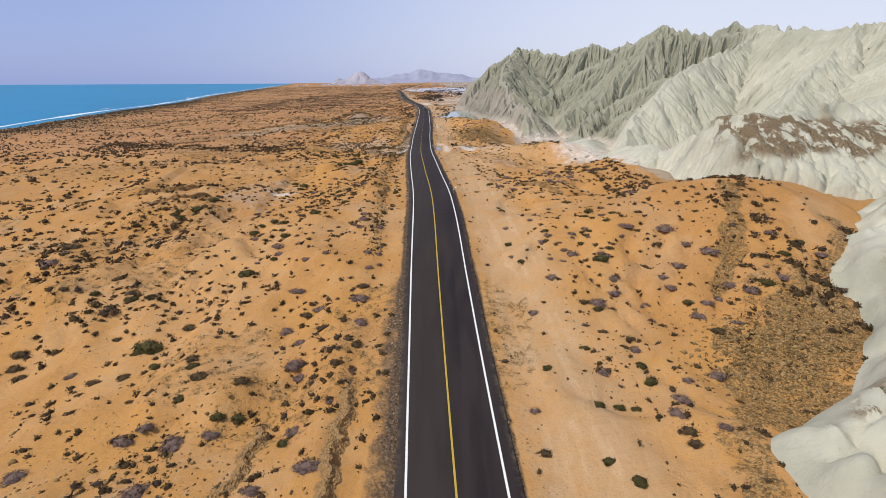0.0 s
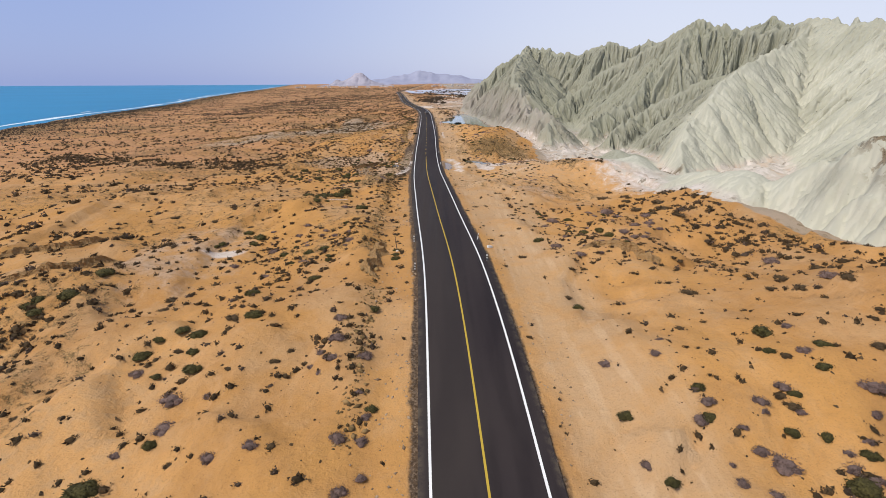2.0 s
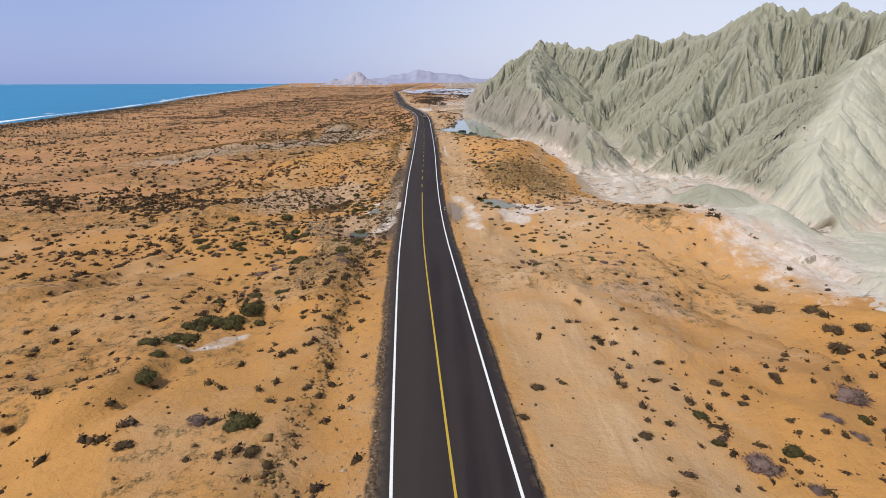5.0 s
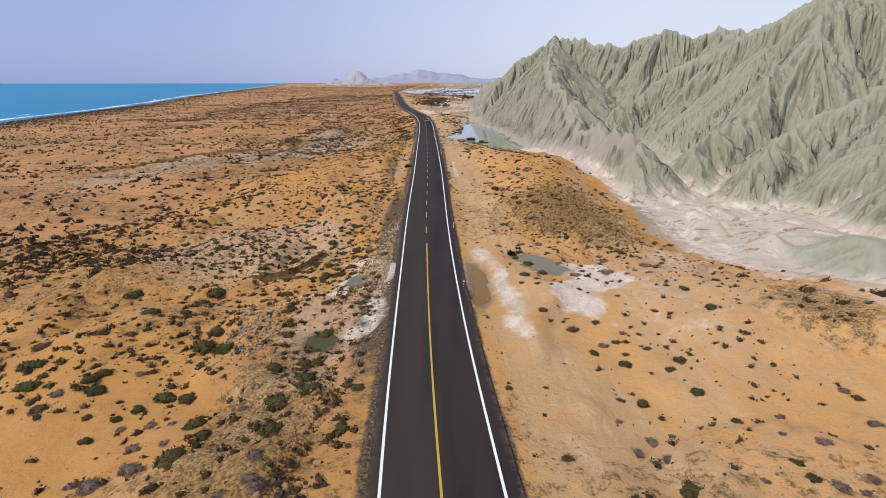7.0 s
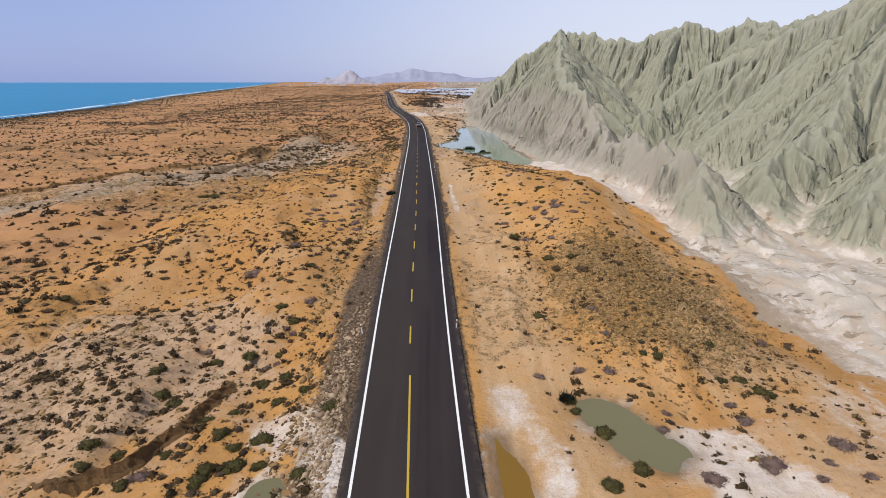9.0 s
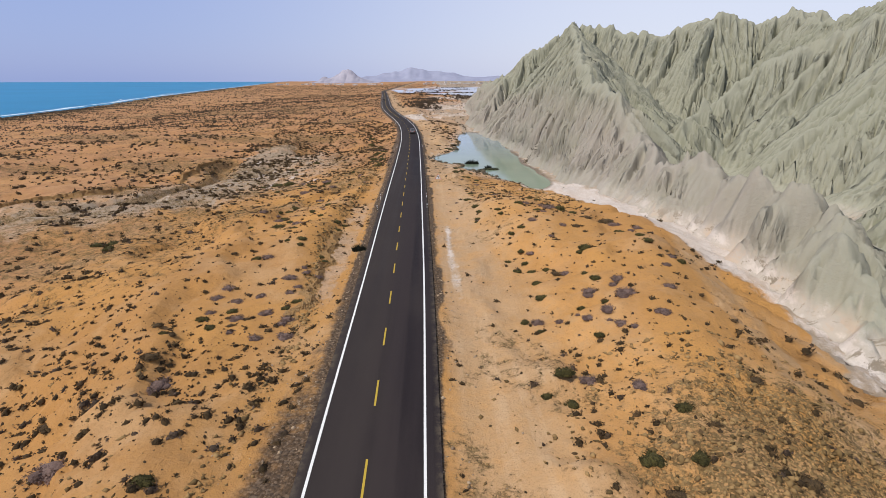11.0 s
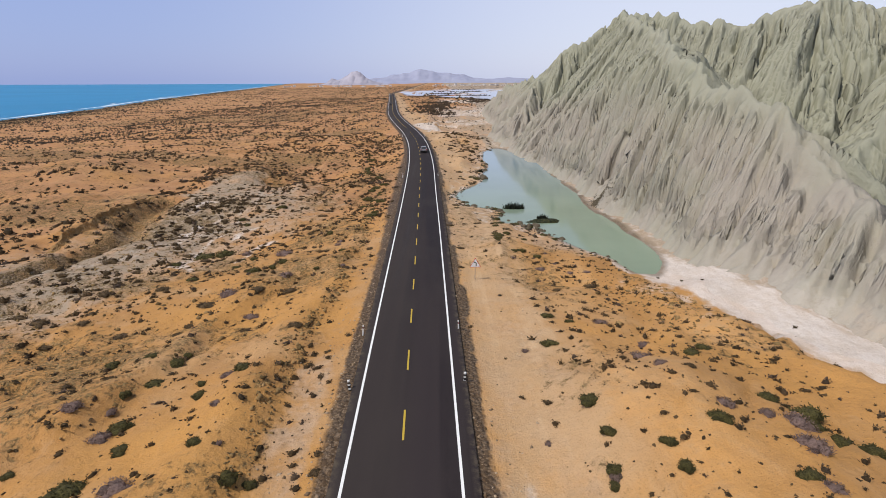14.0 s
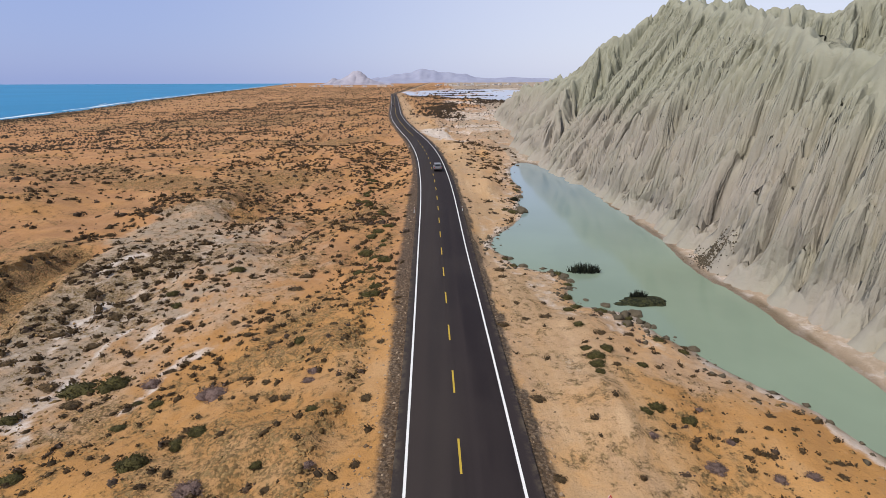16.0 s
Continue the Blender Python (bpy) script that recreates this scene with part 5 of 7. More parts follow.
def bush(leaves, seed, size, long, lift, heart):
    """Points and triangles of a fuller shrub of radius 1: several low lobes of fine leaves or twigs over a dense heart."""
    r = np.random.default_rng(seed)
    lobes = [(0.0, 0.0, 0.72)] + [(0.52 * math.cos(a), 0.52 * math.sin(a), r.uniform(0.36, 0.56)) for a in np.arange(5) * 1.257 + r.uniform(0, 6.28) + r.normal(0, 0.3, 5)]
    co, tri = [], []
    for cx, cy, rad in lobes:
        b, seg = len(co), 7
        for ring, (k, up) in enumerate(((1.0, -0.15), (0.92, 0.42), (0.55, 0.82))):
            for i in range(seg):
                a = 2 * math.pi * (i + 0.5 * ring) / seg
                k_ = k * rad * heart * r.uniform(0.82, 1.12)
                co.append((cx + k_ * math.cos(a), cy + k_ * math.sin(a), up * lift * rad * heart * 1.35 * r.uniform(0.85, 1.15)))
        co.append((cx, cy, rad * heart * lift * 1.35))
        for ring in (0, 1):
            for i in range(seg):
                j, p, q = (i + 1) % seg, b + ring * seg, b + (ring + 1) * seg
                tri += [(p + i, p + j, q + i), (p + j, q + j, q + i)]
        tri += [(b + 2 * seg + i, b + 2 * seg + (i + 1) % seg, b + 3 * seg) for i in range(seg)]
    for _ in range(leaves):
        cx, cy, rad = lobes[int(r.integers(0, len(lobes)))]
        a, e = r.uniform(0, 2 * math.pi), math.asin(r.uniform(0.0, 1.0))
        k = rad * r.uniform(0.78, 1.12)
        out = np.array((math.cos(a) * math.cos(e), math.sin(a) * math.cos(e), math.sin(e) * lift * 1.35))
        c = np.array((cx, cy, 0)) + k * out
        side = np.cross(out, r.normal(size=3))
        side /= np.linalg.norm(side) + 1e-6
        w, h = size * r.uniform(0.5, 1.1), size * long * r.uniform(0.6, 1.3)
        b = len(co)
        co += [tuple(c - side * w * 0.5), tuple(c + side * w * 0.5), tuple(c + out * h * 0.8 + r.normal(0, 0.35, 3) * h)]
        tri.append((b, b + 1, b + 2))
    return np.array(co), np.array(tri)


KINDS = {"shrub": ("rounded dark green desert shrub on ochre sand", M_GREEN, 420, 0.13, 1.2, 0.58, 0.92, "green shrubs of the plain"),
         "dry_shrub": ("dry mauve-grey twiggy shrub on ochre sand", M_GREY, 560, 0.082, 1.9, 0.5, 0.78, "dry mauve shrubs of the plain"),
         "brown_shrub": ("low brown thorny shrub on sandy soil", M_BROWN, 400, 0.097, 1.8, 0.42, 0.82, "brown shrubs of the plain")}
models = {}
for k, (name, (label, m, leaves, ls, long, lift, heart, group)) in enumerate(KINDS.items()):
    models[name] = [array_mesh(name, *bush(leaves, 700 + 10 * k + v, ls, long, lift, heart), m, smooth=True) for v in range(5)]


def plant(name, places):
    """Single shrubs: x, y and half the width of each."""
    label, group = KINDS[name][0], KINDS[name][-1]
    for px, py, s in places:
        ob = new(name, models[name][int(r.integers(0, 5))])
        turn = Matrix.Rotation(float(r.uniform(0, 6.28)), 4, "Z")
        ob.matrix_world = pose(px, py, float(surface(px, py)) - 0.05) @ Matrix.Diagonal((s * 1.08, s * float(r.uniform(0.75, 1.0)), s * float(r.uniform(0.8, 1.1)), 1)) @ turn
        tagged(ob, label, "shrub", group=group)


plant("shrub", ((12.3, 25.8, 0.56), (11, 27.5, 0.54), (-11.2, 30.7, 0.55), (14.9, 33.2, 0.46), (13.7, 33.4, 0.49), (12, 33.5, 0.54), (-17.2, 34.1, 0.65), (-15.9, 34.4, 0.61), (-20.8, 35.6, 0.54), (17.1, 36.3, 0.66), (9.1, 37.9, 0.51), (17, 38.4, 0.57), (-21.5, 39.7, 0.65), (12.9, 40.8, 0.51), (-26.1, 41.8, 0.58), (-29.3, 44.6, 0.66), (-28.6, 45.4, 1.44), (15.8, 46.8, 0.57), (38.7, 47.7, 0.58), (25.3, 47.8, 0.61), (33.5, 48.6, 0.93), (37.2, 52.4, 0.65), (-34.9, 54, 0.77), (-39.4, 54.7, 0.69), (40.5, 54.9, 0.79), (18.6, 55.6, 0.94), (19.9, 57.1, 0.55), (9.6, 57.2, 0.49), (18.9, 58.8, 0.56), (-23.5, 59.1, 1.02), (17.2, 59.1, 0.49), (13.3, 60.8, 0.54)))
plant("shrub", ((18.7, 61.6, 0.46), (-21, 62.1, 0.53), (8.9, 62.2, 0.59), (13.5, 62.9, 0.5), (21.3, 63, 0.61), (-7.3, 63.8, 0.48), (19.1, 65.1, 0.46), (22.7, 65.2, 0.58), (20.4, 68, 0.82), (-24.5, 69.7, 0.48), (-21.6, 69.7, 0.77), (-22.7, 72.3, 0.57), (-27.1, 72.4, 0.81), (-26.2, 73.9, 0.56), (-22.9, 74.1, 0.76), (-24.6, 74.8, 0.63), (-18.4, 75.3, 0.88), (9.6, 76.8, 0.61), (-8.6, 77.3, 0.6), (-41.2, 80.3, 0.94), (-42.4, 81.1, 0.87), (-21, 81.8, 0.81), (-42, 82, 0.72), (-39.5, 82.7, 1.19), (-15.8, 85.7, 0.75), (-39.1, 87.7, 1.15), (-7.6, 90.4, 0.6), (-15.5, 91.5, 0.52), (-19.9, 91.7, 0.46), (-7.8, 91.8, 0.55), (-15.6, 92.4, 0.48), (19.3, 92.5, 0.47)))
plant("shrub", ((-7.7, 93.5, 0.51), (-18.6, 95, 0.74), (-21.7, 95.1, 0.67), (-16.7, 95.3, 0.73), (9.7, 96, 0.78), (-20.9, 97.9, 0.46), (15.5, 99.4, 0.51), (-31.8, 99.5, 0.52), (-27.1, 100.3, 0.72), (20.1, 100.5, 0.81), (-31.5, 100.6, 0.63), (19.2, 102.3, 0.79), (-27, 102.4, 1.01), (-15.3, 103.3, 0.54), (17.4, 103.4, 0.76), (15.5, 104.7, 0.6), (-29.6, 105.2, 0.73), (17.2, 111.8, 0.69), (13, 112.3, 0.48), (-14.6, 112.4, 1.07), (23.5, 114.6, 0.54), (13.2, 115.1, 0.63), (-22.5, 116.9, 1.01), (-23.3, 124.9, 0.92), (-21.1, 127.5, 1.19), (-20.2, 130.2, 0.98), (-25.3, 135.4, 0.7), (8.2, 142.5, 0.76), (14.5, 142.8, 0.47), (14.6, 144.2, 0.45), (-20, 146, 1.06), (-15, 148.3, 0.79)))
plant("shrub", ((-10.7, 148.4, 0.64), (-19.8, 149.2, 0.63), (-27.5, 149.5, 0.47), (14.6, 149.5, 0.45), (-20.9, 150.6, 0.83), (-26.9, 151.7, 0.46), (-15.7, 152, 1.16), (9.5, 152.3, 0.6), (-13.6, 152.6, 0.86), (-25.9, 152.8, 0.59), (13.6, 152.9, 0.57), (-10.3, 153.2, 0.57), (-14.2, 154, 0.74), (-22.9, 154, 0.74), (-24.7, 154.2, 0.93), (-14.8, 154.6, 0.6), (-30.2, 154.8, 0.78), (-35.2, 155.1, 0.94), (-31.2, 155.9, 0.73), (13.3, 156.4, 0.54), (-30.8, 156.9, 0.66), (-17.6, 157.1, 0.81), (14.6, 157.7, 0.59), (-37.1, 157.9, 1), (10.3, 157.9, 0.61), (-14.5, 158, 0.81), (-15.5, 158.2, 0.66), (-24.2, 159.3, 0.47), (8.3, 159.8, 0.48), (-22.6, 160.5, 0.9), (-25.5, 162.3, 1.14), (-15.1, 164, 0.92)))
plant("shrub", ((-25.4, 165.2, 0.88), (21, 165.6, 0.7), (-29.9, 168.6, 0.65), (-33.5, 169, 0.89), (20.9, 171, 0.62), (-30.5, 173.3, 0.84), (-21.5, 175, 0.68), (-29.5, 175.1, 1.18), (-38.9, 175.3, 1.12), (5.3, 177.4, 0.74), (7.7, 179.1, 0.73), (-12.3, 179.3, 0.63), (-23, 179.7, 0.63), (-18.5, 179.7, 0.68), (-18.4, 180.6, 0.69), (-15, 180.6, 0.59), (-16.7, 180.9, 0.82), (-26, 181, 0.61), (-21.5, 182.2, 0.53), (-17.3, 182.5, 0.57), (6.6, 182.6, 0.84), (-24.9, 182.8, 0.56), (-26.8, 183.1, 0.73), (-15.7, 183.2, 0.85), (-18.7, 183.9, 0.68), (5.4, 185, 0.52), (-11.6, 185.3, 0.71), (-20.4, 185.8, 0.62), (5.2, 186.3, 0.68), (19.3, 186.4, 0.85), (-18.8, 186.6, 0.47), (-15.8, 187.6, 0.62)))
plant("shrub", ((17.1, 187.8, 0.51), (18.6, 188, 0.69), (-14, 188.4, 0.62), (-24.4, 189.1, 0.69), (-25.9, 190, 0.82), (13.3, 190.3, 0.61), (-18, 190.8, 0.74), (-16.1, 191.2, 0.67), (12.6, 191.2, 0.48), (-27, 192.2, 0.74), (18.8, 193.1, 0.63), (-20.2, 194.6, 0.8), (-17.7, 194.8, 0.54), (-23.4, 194.9, 0.68), (5.5, 198.6, 0.67), (-17.4, 198.6, 0.76), (-19.1, 201.1, 0.71), (-20.4, 205.7, 0.55), (-49.1, 207.8, 0.82), (-45.1, 208.2, 0.8), (-18.2, 209.6, 0.67), (11.2, 209.6, 0.59), (8.8, 209.9, 0.72), (12.1, 213.3, 0.62), (6.1, 215.8, 0.59), (4.8, 217.3, 0.5), (6.3, 218.7, 0.76), (10.4, 224.1, 0.46), (-24.9, 225.9, 0.47), (6.4, 226.9, 0.46), (-21.8, 227.5, 0.54), (12.2, 228.2, 0.46)))
plant("shrub", ((5.3, 228.5, 0.49), (10.5, 229.3, 0.55), (-23.3, 229.5, 0.66), (-21.2, 231.1, 0.58), (-16.5, 231.8, 0.5), (7.6, 232.7, 0.66), (-15.8, 233.1, 0.62), (13, 233.8, 0.63), (22.2, 235.9, 0.6), (12.7, 236, 0.51), (8, 236.8, 0.6), (13.3, 240.4, 0.52), (20.6, 240.5, 0.63), (8.2, 240.8, 0.59), (14.1, 240.9, 0.86), (9.9, 240.9, 0.56), (6.8, 241.6, 0.59), (7.8, 242.8, 0.47), (20.8, 242.9, 0.62), (-22.8, 243.5, 0.61), (-15.3, 243.8, 0.59), (6.2, 244.5, 0.52), (-16, 245.6, 0.47), (7.9, 246.3, 0.54), (-18.6, 246.8, 0.48), (-18.8, 248.5, 0.68), (-20.5, 248.6, 0.46), (7.4, 250.3, 0.61), (-15.5, 250.6, 0.47), (21.4, 250.8, 0.75), (8.6, 250.9, 0.58), (-21, 253.6, 0.63)))
plant("shrub", ((-46.7, 255.4, 0.96), (-15.8, 256.4, 0.56), (12, 257.2, 0.66), (7.1, 258.9, 0.51), (3.7, 259, 0.46), (-24.8, 259.6, 1.07), (4, 259.9, 0.58), (-16.6, 260, 0.67), (-15.5, 260.1, 0.48), (17.7, 260.2, 0.7), (-51.6, 260.4, 1.05), (6.9, 260.6, 0.52), (-49.6, 260.8, 1.04), (16.5, 261, 0.78), (-29.5, 261.6, 0.48), (10.1, 261.7, 0.7), (16.3, 262.3, 0.51), (-19.2, 262.3, 0.51), (4.3, 262.5, 0.54), (-24.1, 263.1, 0.71), (16.5, 263.6, 1.16), (15.1, 265.2, 0.73), (4.2, 265.3, 0.78), (-25.6, 265.5, 0.84), (-21.7, 268.3, 0.54), (-27.2, 268.8, 0.58), (-22.4, 270.3, 0.44), (-26.1, 270.7, 0.79), (-19.7, 271.1, 0.78), (13.3, 271.4, 0.8), (15.2, 273.2, 0.68), (-26.3, 274, 0.88)))
plant("shrub", ((3.6, 274.5, 0.77), (-32, 275.1, 0.76), (-28.6, 275.2, 0.62), (-26.3, 275.9, 0.55), (6.1, 278.7, 0.46), (4.3, 279.7, 0.6), (-20.1, 296.4, 0.47), (-35.7, 297.3, 0.82), (-28, 297.3, 1.02), (-26.3, 299.4, 0.68), (-25.1, 300.1, 0.74), (4.3, 300.3, 0.51), (7.3, 300.3, 0.65), (-17.7, 300.6, 0.52), (5.3, 301, 0.73), (-32.2, 302.7, 0.61), (-40.8, 303.4, 0.76), (-30.7, 305.1, 0.62), (2.8, 305.3, 0.47), (-32.4, 305.5, 0.5), (3, 306.6, 0.7), (6.6, 306.9, 0.5), (3.2, 307.8, 0.82), (-38.7, 307.9, 1.5), (-36.1, 308.6, 1.28), (2.8, 309.1, 0.54), (4.4, 309.1, 0.68), (-21.5, 312.1, 0.64), (3.3, 313.8, 0.55), (3.9, 319.6, 0.61), (-17, 321.7, 0.83), (-38.2, 323.7, 0.72)))
plant("shrub", ((-40.1, 326.7, 0.76), (-34.5, 331.9, 0.93)))
plant("dry_shrub", ((-12.2, 26.7, 0.72), (-19.7, 27, 0.94), (-8.8, 27.9, 1), (-28.8, 28.4, 0.89), (19.7, 29.8, 0.57), (-19.5, 31.4, 1.09), (17.1, 31.4, 0.79), (-23.5, 31.9, 0.88), (-10.7, 31.9, 0.78), (-17.2, 32.4, 0.75), (-22.3, 33, 0.7), (7.2, 33.3, 0.56), (18.7, 34.1, 0.75), (-8.6, 34.7, 0.55), (20.2, 36.4, 0.54), (13.5, 37.4, 0.72), (23.3, 37.6, 0.83), (-7.6, 39, 0.59), (-12.2, 39.6, 0.81), (-13, 40.6, 1.1), (17.6, 41, 0.68), (-33.7, 41.4, 0.66), (-13.1, 43.6, 0.65), (28, 43.6, 0.59), (25.3, 45.7, 0.76), (-7.8, 45.9, 0.85), (-15.2, 46.1, 0.89), (9.5, 47.1, 0.75), (26.9, 47.3, 0.74), (15.9, 47.7, 1.02), (31.4, 47.8, 1), (28.6, 48.1, 0.81)))
plant("dry_shrub", ((21, 48.4, 0.69), (-12.2, 49.2, 0.91), (30.2, 49.5, 0.83), (35.4, 49.5, 0.96), (18.3, 49.8, 0.77), (34.5, 50.8, 0.48), (-8.5, 50.9, 1.05), (24.7, 51, 0.81), (19, 52.2, 0.71), (12.3, 52.3, 0.86), (24.4, 52.3, 0.82), (41.5, 52.6, 0.73), (-15.9, 53.3, 0.9), (26.4, 53.4, 0.85), (30.3, 54.5, 1.22), (14.1, 55.5, 0.5), (37.7, 55.9, 0.73), (19.3, 56, 0.68), (12.9, 56.4, 0.45), (18.8, 56.7, 0.68), (28.6, 56.8, 0.84), (15.8, 57.4, 0.92), (19.1, 57.5, 0.41), (-8.3, 57.5, 0.59), (12.9, 57.6, 0.33), (20.3, 57.9, 0.42), (8.7, 58.2, 0.49), (14.9, 58.3, 0.55), (-7.3, 58.6, 0.43), (27.2, 59.3, 1.26), (14.6, 59.7, 0.35), (22, 59.7, 0.53)))
plant("dry_shrub", ((-16.3, 60.1, 0.66), (-13.9, 60.2, 0.59), (18.3, 60.3, 0.4), (16.2, 60.7, 0.47), (12.6, 60.8, 0.67), (-9, 61, 0.63), (-7.6, 61.1, 0.58), (23, 61.2, 0.91), (16.5, 61.3, 0.56), (-22.9, 61.6, 0.45), (13.6, 61.9, 0.63), (18.4, 62.3, 0.61), (-7.6, 63.1, 0.47), (-20.6, 63.3, 0.86), (21.1, 64.7, 0.56), (-8.3, 65.2, 0.44), (-52.4, 65.8, 1.5), (12.2, 66.4, 0.5), (-19, 66.4, 0.46), (-21.7, 66.6, 0.96), (-11.3, 67.4, 0.38), (9.2, 67.4, 0.62), (13.1, 68, 0.37), (22.2, 68, 0.57), (-12.1, 68.3, 0.45), (-10.7, 68.7, 0.65), (-8.4, 69.3, 0.69), (-11.5, 69.4, 0.55), (-26.1, 70, 0.74), (-10.7, 70.8, 0.77), (-11.1, 74.8, 0.67), (31.6, 77, 0.98)))
plant("dry_shrub", ((33.7, 87.8, 1), (-21.6, 87.9, 0.67), (13.1, 89.4, 0.71), (15.5, 89.7, 0.44), (14.4, 91.7, 0.5), (-18.5, 92, 0.63), (16.3, 92.8, 0.79), (11.3, 93.1, 0.75), (-27.3, 93.5, 0.59), (18.5, 93.9, 0.47), (-14, 94.2, 0.36), (20.5, 94.6, 0.38), (-13.6, 95.3, 0.74), (20.2, 95.6, 0.53), (22.9, 96.2, 0.62), (13.1, 96.3, 0.52), (21.9, 96.6, 0.77), (-19.1, 96.7, 0.44), (-23.6, 97.5, 0.75), (-19.6, 98.3, 0.52), (24, 98.4, 0.49), (21.6, 99.4, 0.8), (-16.2, 99.5, 0.51), (-14.3, 99.9, 0.5), (-18.2, 100.6, 0.53), (23.6, 101.5, 0.85), (-17.8, 101.6, 0.51), (-21.5, 102.1, 0.63), (-24.8, 102.2, 0.46), (27.4, 102.4, 0.62), (26.2, 102.9, 0.43), (-25.6, 103.9, 0.44)))
plant("dry_shrub", ((26.9, 104.8, 0.94), (-21.3, 105.7, 0.73), (18.6, 105.9, 0.59), (21, 106.3, 0.54), (22.3, 106.6, 0.44), (28, 106.7, 0.51), (12.8, 107.3, 0.61), (16.4, 108.8, 0.54), (23.8, 109.1, 0.96), (28.3, 109.5, 1.01), (14.5, 110.5, 1.02), (-17, 112.4, 0.65), (21.4, 112.5, 0.6), (21, 114.1, 0.65), (24.8, 117.7, 1.5), (-15.6, 142, 0.45), (16.7, 142.1, 0.4), (15.5, 142.3, 0.6), (-14, 142.4, 0.67), (-14.3, 142.8, 0.57), (12, 142.8, 0.33), (17.8, 143.1, 0.47), (-13.3, 143.2, 0.5), (-14.7, 144.7, 0.59), (-24.4, 145.2, 0.85), (-25.8, 145.5, 0.49), (17.3, 145.8, 0.57), (8.6, 145.9, 0.42), (-22.7, 146.3, 0.84), (6.9, 146.6, 0.47), (15.7, 146.9, 0.34), (8.5, 147.9, 0.6)))
plant("dry_shrub", ((22.1, 148, 0.54), (-23.8, 148.6, 0.68), (10, 148.6, 0.31), (-21.9, 148.7, 0.43), (17.4, 149.7, 0.47), (7, 150, 0.45), (-26, 150.8, 0.41), (-22.6, 150.9, 0.37), (-24.1, 151.1, 0.53), (-18.3, 152.2, 0.54), (23.9, 152.7, 0.53), (-32.4, 154.2, 0.61), (-28.3, 157.4, 0.54), (9.6, 161.1, 0.53), (11.9, 163.3, 0.45), (20.1, 177.5, 0.59), (17.4, 177.6, 0.46), (11.5, 178.1, 0.8), (18.8, 179, 0.48), (15.7, 179.4, 0.93), (-22.2, 180.3, 0.72), (20.7, 180.5, 0.88), (8.7, 181.4, 0.42), (10.6, 182.8, 0.52), (16.6, 183.6, 0.72), (11.4, 184.5, 0.45), (3.8, 184.5, 0.25), (16.5, 185.4, 0.49), (3.5, 188.7, 0.52), (9.2, 189.3, 0.64), (6.8, 189.6, 0.57), (-18.7, 193.3, 0.53)))
plant("dry_shrub", ((-17.7, 193.8, 0.53), (10.4, 194.6, 0.53), (25.5, 196.3, 0.72), (-24.6, 196.4, 0.66), (-17, 197, 0.55), (10.3, 198, 0.49), (-15.6, 198.2, 0.45), (-25.2, 198.8, 0.6), (-16.5, 201.7, 0.79), (-25.6, 213.2, 1.48), (10.6, 216.1, 0.74), (7.8, 218.1, 0.66), (-22.6, 219.9, 1.16), (13.1, 223.7, 0.54), (15.5, 224.5, 0.74), (12.4, 224.6, 0.78), (11.6, 225.5, 0.41), (-17.8, 226.5, 0.64), (10.4, 226.6, 0.68), (11.9, 226.6, 0.81), (-15.4, 227.1, 0.88), (-20.1, 227.1, 0.53), (9.8, 227.8, 0.35), (8.3, 227.9, 0.57), (6.3, 228.2, 0.69), (14.2, 228.8, 1.1), (-16.3, 229.1, 0.66), (18.1, 229.3, 0.64), (-20.2, 229.4, 0.82), (-15.9, 229.9, 0.8), (11.4, 230.4, 0.64), (-23.1, 230.8, 0.59)))
plant("dry_shrub", ((11.7, 231.1, 0.83), (-18.1, 231.1, 0.84), (14.1, 231.6, 0.67), (14.8, 232.4, 0.77), (-21.6, 233.3, 0.72), (-23.6, 233.8, 0.68), (-19.5, 234.3, 0.63), (20, 234.3, 0.56), (-16.9, 235, 0.53), (-23.4, 236.1, 0.84), (-16.5, 236.2, 0.54), (21.5, 236.4, 0.43), (-17.7, 237.8, 0.78), (11.4, 238, 0.69), (-16.3, 239.2, 0.57), (-15.3, 239.3, 0.7), (-16.8, 240.4, 0.55), (-21.7, 244, 0.83), (8.9, 245.3, 0.67), (11.7, 247.1, 0.44), (13.9, 250.8, 0.59), (23, 251.2, 0.55), (24.1, 251.9, 0.74), (10.4, 252.3, 0.79), (21.7, 253.7, 0.88), (12.5, 256.4, 0.7), (-21.8, 259.1, 1), (3.9, 259.5, 0.46), (13.8, 259.5, 0.89), (16.7, 260.9, 0.55), (14.8, 262.1, 1.09), (-17.9, 262.2, 0.33)))
plant("dry_shrub", ((13.5, 262.8, 0.54), (1.1, 262.9, 0.32), (11.4, 263.7, 0.75), (-26.1, 264.4, 0.74), (-19.4, 265.9, 0.5), (-28.9, 266.3, 0.79), (-27.1, 267, 0.47), (9.7, 268.5, 0.58), (-20.6, 270.6, 0.62), (9.2, 270.7, 0.91), (10.9, 274.1, 0.6), (1.6, 274.3, 0.38), (8.7, 278.2, 0.64), (-24.1, 284.7, 0.91), (-28, 289.4, 1.13), (-23.3, 294.6, 1.04), (10.4, 295.4, 0.57), (12.5, 295.6, 0.53), (-16.9, 295.7, 0.49), (6.9, 295.9, 0.68), (7, 296.3, 0.55), (3.8, 298.1, 0.49), (9.3, 298.6, 0.44), (8.4, 301.5, 0.4), (-19.1, 305.1, 0.55), (-26.5, 305.3, 1.26), (-18.9, 306.3, 0.69), (-33, 308.4, 0.94)))
